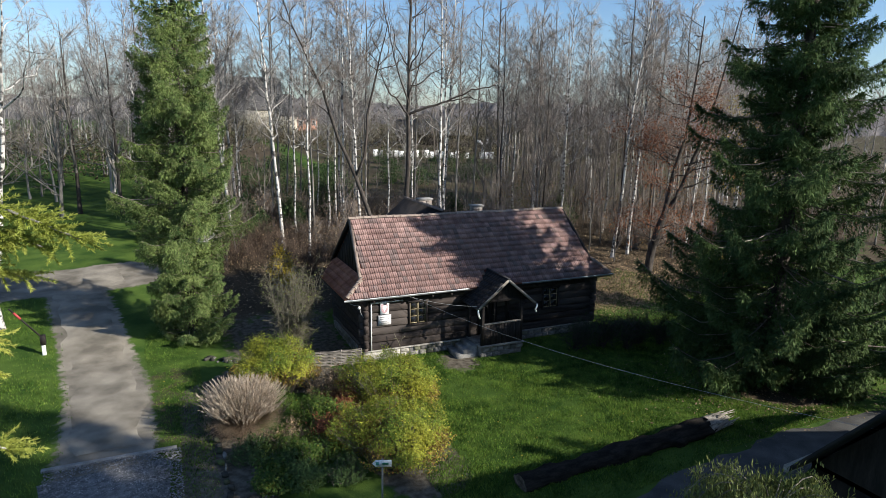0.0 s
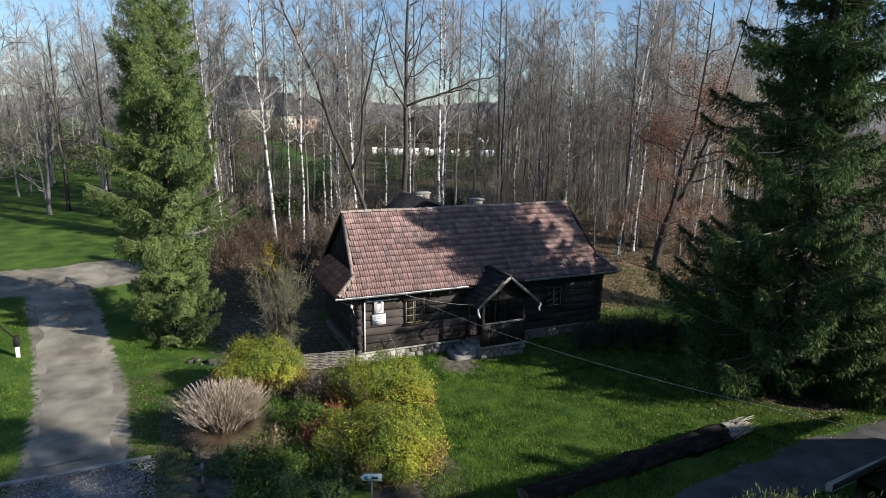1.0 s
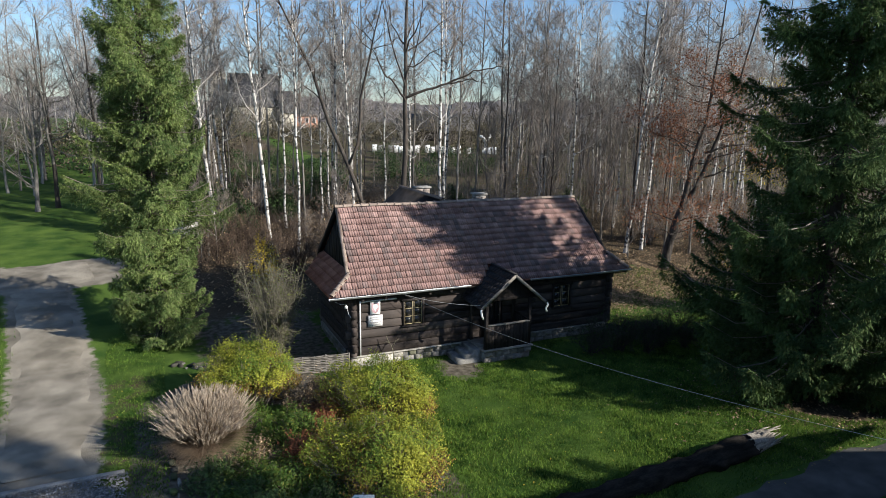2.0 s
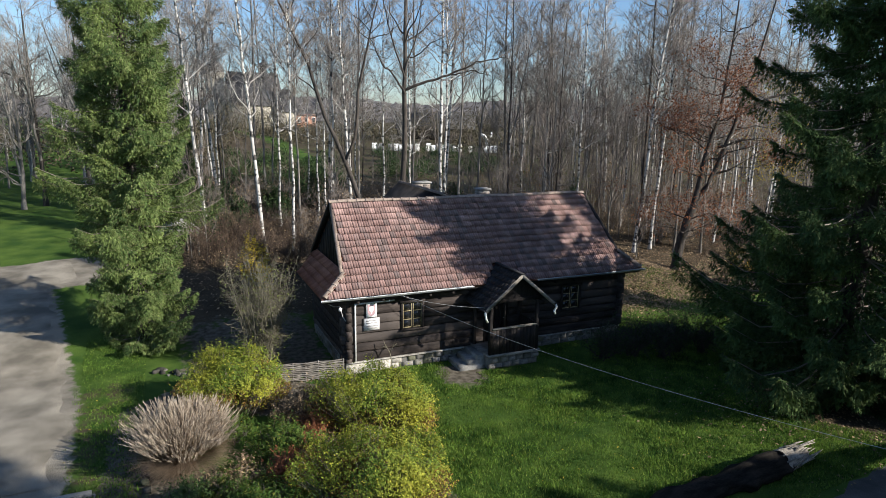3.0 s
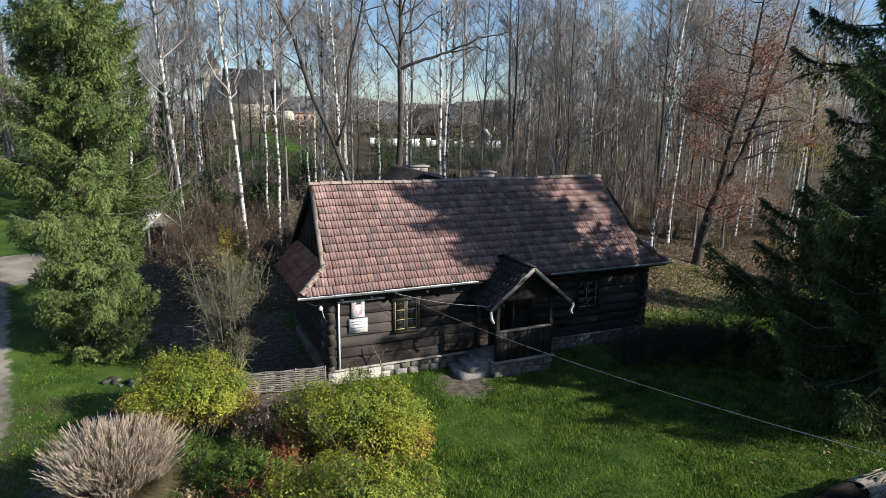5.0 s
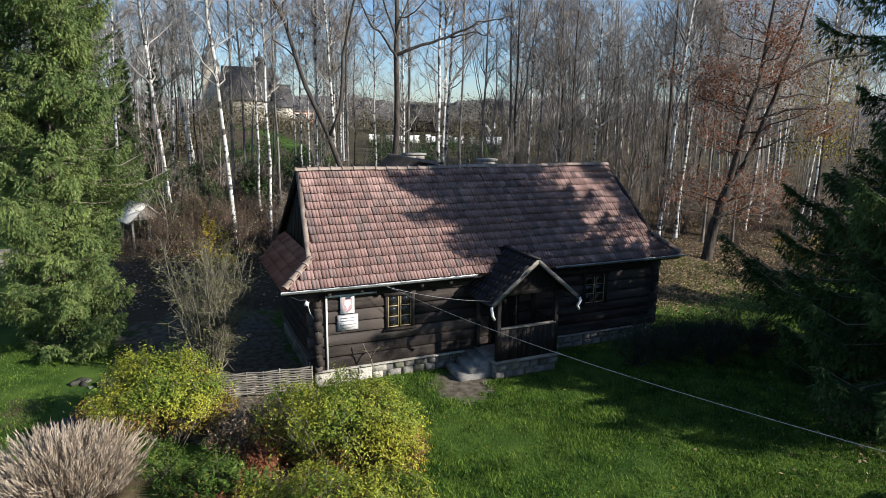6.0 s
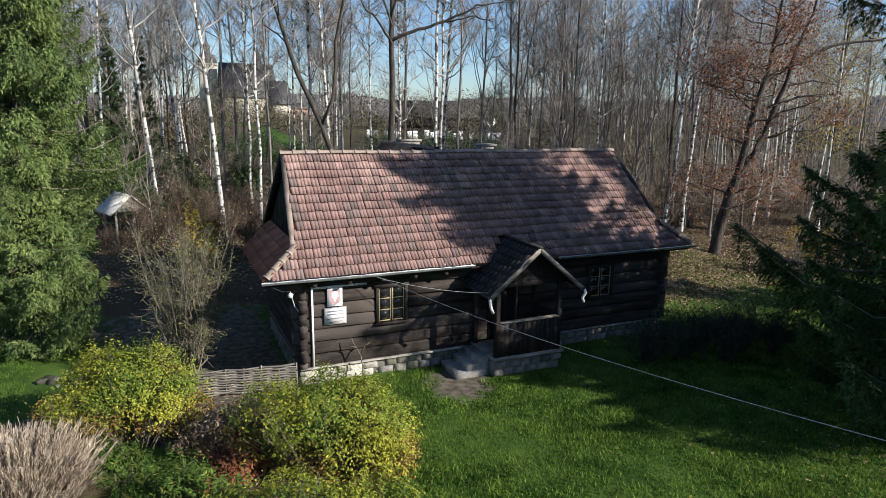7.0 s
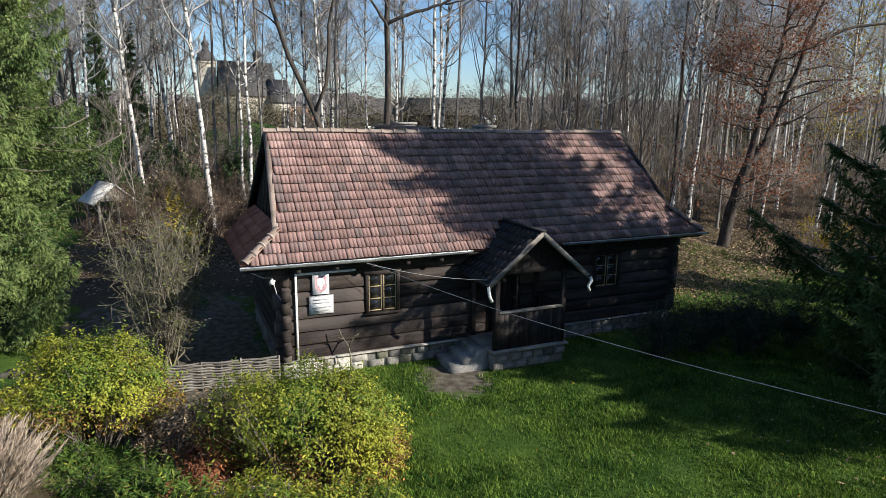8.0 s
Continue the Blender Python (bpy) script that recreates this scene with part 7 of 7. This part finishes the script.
part("turret_body", Geo().tube([(0, 0, -0.8), (0, 0, 1.9), (0, 0, 2.0), (0, 0, 2.9), (0, 0, 3.2), (0, 0, 5.0)], [0.9, 0.9, 1.3, 1.0, 0.4, 0.05], 8), M_SLATE, turret).matrix_parent_inverse = Matrix()
fence = thing("white_fence", (33, 70, float(G(33, 70))), "far white boarded garden fence", "fence")
rf = np.random.default_rng(66)
for k in range(26):
    x = -9 + k * 0.8
    if rf.random() < 0.2:
        continue
    z = float(G(33 + x, 70 - 0.25 * x)) - float(G(33, 70))
    part("panel", Geo().beam((x, -0.25 * x - 0.04, z), (x + 0.76, -0.25 * x + 0.04, z + rf.uniform(0.9, 1.25)), 2, 0.02), M_WHITE if rf.random() < 0.75 else M_CONCRETE, fence).matrix_parent_inverse = Matrix()
wing_m = Geo().tube([(0, 0, 0), (0.1, 0, 1.0), (0.3, 0, 1.6)], [0.35, 0.3, 0.2], 8, True).tube([(0.2, 0, 1.2), (-0.6, 0, 2.2), (-1.3, 0, 2.5)], [0.35, 0.3, 0.05], 6, True).tube([(0.2, 0, 1.2), (0.7, 0, 2.2), (0.8, 0, 2.9)], [0.35, 0.3, 0.05], 6, True)
tagged(part("white_sculpture", wing_m, M_WHITE, smooth=True), "white abstract winged garden sculpture on grass", "sculpture").matrix_basis = pose(44.5, 74, float(G(44.5, 74)), 0, 0, -25)

# far wood and undergrowth
rf = np.random.default_rng(404)
patterns = []
for k in range(6):
    t, l, w = grow(np.random.default_rng(500 + k), 15 + k * 0.8, 0.14, (rf.normal(0, 0.6), 0), 0.2, 13, 4, 4, 0.24, 1.2, 1, 0.016, 0.06, sides=4)
    patterns.append((np.concatenate(t.v + l.v), t, l, w))


def joined(gs):
    v, f, n = [], [], 0
    for g in gs:
        for a in g.f:
            f.append(a + n)
        v += g.v
        n += g.n
    return np.concatenate(v), f


pat = [joined(p[1:]) for p in patterns]
wood = Geo()
for _ in range(110):
    d, a = 62 + 90 * rf.random() ** 1.3, rf.uniform(-0.8, 1.25)
    x, y = -4 + d * math.sin(a), -12 + d * math.cos(a)
    if y < 22 or (a < -0.02 and d < 74) or vista(x, y):
        continue
    v, fs = pat[rf.integers(6)]
    c, s_ = math.cos(rf.uniform(0, 6.28)), 0
    ang = rf.uniform(0, 6.283)
    m = np.array([[math.cos(ang), -math.sin(ang), 0], [math.sin(ang), math.cos(ang), 0], [0, 0, 1]]) * rf.uniform(0.7, 1.05)
    wood.v.append(v @ m.T + (x, y, float(G(x, y))))
    for f in fs:
        wood.f.append(f + wood.n)
    wood.n += len(v)
for _ in range(85):
    d, a = rf.uniform(66, 120), rf.uniform(-0.62, 0.06)
    x, y = -7.6 + d * math.sin(a), -24.8 + d * math.cos(a)
    v, fs = pat[rf.integers(6)]
    ang = rf.uniform(0, 6.283)
    m = np.array([[math.cos(ang), -math.sin(ang), 0], [math.sin(ang), math.cos(ang), 0], [0, 0, 1]]) * rf.uniform(0.6, 1.0)
    wood.v.append(v @ m.T + (x, y, float(G(x, y))))
    for f in fs:
        wood.f.append(f + wood.n)
    wood.n += len(v)
tagged(part("far_wood", wood, M_TWIG_GREY), "brown leafless wood far behind the house", "trees", kind="stuff")

hill = Geo()
na, nr_ = 1800, 6
rows = []
for q in range(nr_):
    ang = np.linspace(0, 2 * np.pi, na, endpoint=False)
    rad = 260 + 30 * q
    h = np.array([14 + 7 * noise.noise(Vector((math.cos(t) * 2.2, math.sin(t) * 2.2, 4))) + 5 * noise.noise(Vector((math.cos(t) * 9, math.sin(t) * 9, 8))) for t in ang])
    top = np.array([1.6 * noise.noise(Vector((math.cos(t) * 60, math.sin(t) * 60, q * 3.0))) + 2.6 * abs(noise.noise(Vector((math.cos(t) * 260, math.sin(t) * 260, q * 5.0)))) for t in ang])
    rows.append(np.column_stack([np.sin(ang) * rad, np.cos(ang) * rad, 4 + h * smooth01(np.full(na, q / (nr_ - 1))) + top * (q > 0)]))
v = np.concatenate(rows)
i = np.arange(na)
hill.add(v, np.concatenate([np.stack([q * na + i, q * na + (i + 1) % na, (q + 1) * na + (i + 1) % na, (q + 1) * na + i], 1) for q in range(nr_ - 1)]))
tagged(part("backdrop", hill, M_HILL), "distant brown wooded hills", "hills", kind="structure")
brush, bl = Geo(), Geo()
A, B = [], []
for q in range(1100):
    d, a = (rf.uniform(20, 50), rf.uniform(-0.12, 0.4)) if q % 2 else (rf.uniform(30, 68), rf.uniform(0.4, 1.25))
    x, y = -3 + d * math.sin(a), -8 + d * math.cos(a) * 1.1
    if y < 12 and x < 24:
        continue
    if d > 34 and 0.27 < math.atan2(x + 4.9, y + 19.2) < 0.53:
        continue
    z, h = float(G(x, y)), rf.uniform(0.7, 2.2)
    for _ in range(7):
        b = np.array([x, y, z]) + rf.normal(0, 0.35, 3) * (1, 1, 0)
        e = b + np.array([rf.normal(0, 0.35), rf.normal(0, 0.35), 1]) * h * rf.uniform(0.4, 1)
        A.append(b)
        B.append(e)
        for _ in range(3):
            s0 = b + (e - b) * rf.uniform(0.3, 1)
            A.append(s0)
            B.append(s0 + np.array([rf.normal(0, 0.5), rf.normal(0, 0.5), rf.uniform(0.1, 0.8)]) * h * 0.25)
brush.prisms(A, B, np.full(len(A), 0.012), np.full(len(A), 0.005))
tagged(part("undergrowth", brush, M_TWIG_RED), "dull brown leafless undergrowth in the wood", "undergrowth", kind="stuff")

A, B = [], []
for _ in range(330):
    d, a = rf.uniform(30, 55), rf.uniform(0.35, 1.25)
    x, y = -3 + d * math.sin(a), -10 + d * math.cos(a) * 1.1
    if y < 14 and x < 30:
        continue
    b = np.array([x, y, float(G(x, y))])
    h = rf.uniform(2, 6)
    e = b + np.array([rf.normal(0, 0.08), rf.normal(0, 0.08), 1]) * h
    A.append(b)
    B.append(e)
    for _ in range(7):
        s0 = b + (e - b) * rf.uniform(0.2, 1)
        A.append(s0)
        B.append(s0 + np.array([rf.normal(0, 0.45), rf.normal(0, 0.45), rf.uniform(0.2, 0.9)]) * rf.uniform(0.5, 1.5))
ra = np.full(len(A), 0.008)
ra[::8] = 0.02
tagged(part("thicket", Geo().prisms(A, B, ra, ra * 0.45), M_TWIG), "thin grey-brown thicket of young stems in the wood", "undergrowth", kind="stuff")

rh = np.random.default_rng(405)
hd = Geo()
for _ in range(150):
    a = rh.uniform(-0.75, 1.2)
    d = rh.uniform(88, 125)
    x, y = -4 + d * math.sin(a), -16 + d * math.cos(a)
    k, r = 220, rh.uniform(1.0, 2.6)
    c = np.array([x, y, float(G(x, y))]) + scatter_dirs(rh, k, 0.4) * (rh.random((k, 1)) ** 0.4) * np.array([r * 1.5, r * 1.5, r * 1.1]) + (0, 0, r * 0.6)
    leaf_cloud(hd, rh, c, 0.16, 0.6, 0.0)
for _ in range(110):
    a, d = rh.uniform(-0.62, 0.1), rh.uniform(78, 105)
    x, y = -7.6 + d * math.sin(a), -24.8 + d * math.cos(a)
    k, r = 200, rh.uniform(1.4, 3.2)
    c = np.array([x, y, float(G(x, y))]) + scatter_dirs(rh, k, 0.4) * (rh.random((k, 1)) ** 0.4) * np.array([r * 1.4, r * 1.4, r * 1.2]) + (0, 0, r * 0.6)
    leaf_cloud(hd, rh, c, 0.16, 0.5, 0.0)
for _ in range(120):
    a, d = rh.uniform(0.1, 0.95), rh.uniform(112, 140)
    x, y = -7.6 + d * math.sin(a), -24.8 + d * math.cos(a)
    k, r = 620, rh.uniform(1.0, 1.7) if 0.175 < a < 0.235 else rh.uniform(2.4, 3.9)
    c = np.array([x, y, float(G(x, y))]) + scatter_dirs(rh, k, 0.4) * (rh.random((k, 1)) ** 0.4) * np.array([r * 1.3, r * 1.3, r * 1.25]) + (0, 0, r * 0.7)
    leaf_cloud(hd, rh, c, 0.13, 0.4, 0.3)
tagged(part("far_hedge", hd, M_HEDGE), "olive brown hedges and scrub beyond the wood", "hedge", kind="stuff")

rq = np.random.default_rng(406)
gs = Geo()
for _ in range(95):
    a, d = (rq.uniform(0.05, 0.22), rq.uniform(50, 80)) if rq.random() < 0.55 else (rq.uniform(0.3, 0.55), rq.uniform(62, 88))
    x, y = -2.3 + d * math.sin(a), -14.7 + d * math.cos(a)
    k, r = 420, rq.uniform(0.5, 1.5)
    c = np.array([x, y, float(G(x, y))]) + scatter_dirs(rq, k, 0.4) * (rq.random((k, 1)) ** 0.4) * np.array([r * 1.5, r * 1.3, r]) + (0, 0, r * 0.5)
    leaf_cloud(gs, rq, c, 0.1, 0.45, 0.2)
tagged(part("garden_scrub", gs, M_SCRUB), "dark green garden scrub beyond the wood", "scrub", kind="stuff")

# ---- grass, fallen leaves, pebbles ----
def blades(n, x0, x1, y0, y1, h, keep, seed):
    rng = np.random.default_rng(seed)
    x, y = rng.uniform(x0, x1, n), rng.uniform(y0, y1, n)
    ok = keep(x, y)
    x, y = x[ok], y[ok]
    k = len(x)
    z = G(x, y)
    az = rng.uniform(0, 6.283, k)
    s = np.column_stack([np.cos(az), np.sin(az), np.zeros(k)])
    hh = h * rng.uniform(0.5, 1.3, k) * (1 + 0.3 * np.sin(x * 2.1 + 1.7 * np.sin(y * 1.3)) * np.sin(y * 2.6 + 1.4 * np.sin(x * 1.1)))
    ln = rng.normal(0, 0.5, (k, 2)) * hh[:, None]
    base = np.column_stack([x, y, z - 0.01])
    tip = base + np.column_stack([ln, hh + 0.01])
    v = np.stack([base - s * 0.013, base + s * 0.013, tip], 1)
    return v.reshape(-1, 3), np.arange(k * 3).reshape(-1, 3)


def on_grass(x, y):
    return (np.maximum(in_strip(x, y, ROAD_LINE, 1.6), in_strip(x, y, CROSS_LINE, 2.6)) + 0.35 * np.sin(x * 12.9 + y * 7.3) * np.sin(y * 5.1 - x * 3.3) + 0.2 * np.sin(x * 91 + y * 57) < 0) & (in_strip(x, y, PATH_LINE, 1.0) < 0) & ~((x > -0.2) & (x < 12.2) & (y > -0.1)) & ~((x > 4) & (x < 7.2) & (y > -1.5) & (y < 0.2)) & (np.hypot((x - 3.9) / 1.2, (y + 1.5) / 1.3) > 0.75 + 0.3 * np.sin(x * 4.1 + 1.3 * np.sin(y * 3.0)) * np.sin(y * 3.7 + x) + 0.2 * np.sin(x * 23 + y * 31))


turf = Geo()
turf.add(*blades(230000, -0.9, 16, -14.5, 1.2, 0.075, lambda x, y: on_grass(x, y) & (np.hypot(x - 15.2, y + 7.7) > 2.8), 1))
# sparse here so that the verge's painted shade shows through
turf.add(*blades(24000, -8.6, -5.9, -12, 7, 0.055, lambda x, y: on_grass(x, y) & (x < -6.5), 2))
turf.add(*blades(60000, -18, -10, -12, 14, 0.07, on_grass, 3))
turf.add(*blades(26000, 12, 22, -4, 7, 0.09, on_grass, 4))
tagged(part("turf", turf, M_BLADE), "short green mown grass", "grass", kind="stuff")


def litter(n, sample, seed, name, label, mat, size):
    rng = np.random.default_rng(seed)
    x, y = sample(rng, n)
    c = np.column_stack([x, y, G(x, y) + 0.025 + 0.02 * rng.random(len(x))])
    a = scatter_dirs(rng, len(c))
    a[:, 2] *= 0.35
    b = unit(np.cross(unit(a), (0, 0, 1.0) + rng.normal(0, 0.3, (len(c), 3))))
    s = size * rng.uniform(0.6, 1.3, (len(c), 1))
    tagged(part(name, Geo().diamonds(c, unit(a) * s, b * s * 0.6), mat), label, "leaves", kind="stuff")


litter(26000, lambda r, n: (r.uniform(11, 34, n), 2 + r.gamma(2.2, 3.0, n)), 11, "fallen_leaves", "pale brown fallen leaves under the birches", M_LEAF_BROWN, 0.06)
litter(9000, lambda r, n: (r.normal(16.5, 3, n), r.normal(4.6, 1.6, n)), 16, "fallen_leaves", "pale tan fallen leaves beside the house", M_LEAF_BROWN, 0.06)
litter(16000, lambda r, n: (r.uniform(-7, 22, n), 7 + r.gamma(2.0, 6.0, n)), 12, "fallen_leaves", "brown fallen leaves in the wood", M_LEAF_BROWN, 0.07)
litter(3000, lambda r, n: (r.normal(15.5, 3, n), r.normal(-8.2, 2, n)), 13, "fallen_leaves", "fallen leaves beneath the big spruce", M_LEAF_BROWN, 0.05)
litter(350, lambda r, n: (r.uniform(-8.5, 16, n), r.uniform(-12, 1, n)), 14, "fallen_leaves", "scattered fallen leaves on the lawn", M_LEAF_YEL, 0.032)

rp = np.random.default_rng(15)
oct_v = np.array([(1, 0, 0), (0, 1, 0), (-1, 0, 0), (0, -1, 0), (0, 0, 1), (0, 0, -1)], float)
oct_f = np.array([(0, 1, 4), (1, 2, 4), (2, 3, 4), (3, 0, 4), (1, 0, 5), (2, 1, 5), (3, 2, 5), (0, 3, 5)])
peb = Geo()
n = 9000
x, y = rp.uniform(-11.2, -7.5, n), rp.uniform(-9.5, -4.7, n)
r_ = rp.uniform(0.012, 0.035, n)
v = np.column_stack([x, y, G(x, y) + 0.05])[:, None] + oct_v[None] * r_[:, None, None] * rp.uniform(0.6, 1.3, (n, 6, 1)) * np.array([1, 1, 0.7])
peb.add(v.reshape(-1, 3), (np.arange(n)[:, None, None] * 6 + oct_f[None]).reshape(-1, 3))
tagged(part("chippings", peb, M_PEBBLE), "loose grey stone chippings", "gravel", kind="stuff")
tagged(part("kerb", Geo().beam((-11.3, -4.75, -0.1), (-7.6, -4.6, 0.075), 0, 0.012, 0.006, rp, 8), M_CONCRETE), "narrow concrete kerb across the drive", "kerb", kind="structure")

# ---- the nearest roof tiles, one by one ----
tm = Matrix([[*base_front[r], 0] for r in range(3)] + [[0, 0, 0, 1]])
for o, tw_ in near_tiles:
    t = part("tile", tile_mesh, None, roof)
    t.matrix_basis = Matrix.Translation(o) @ tm @ pose(0, 0, 0, 0, 0, tw_)
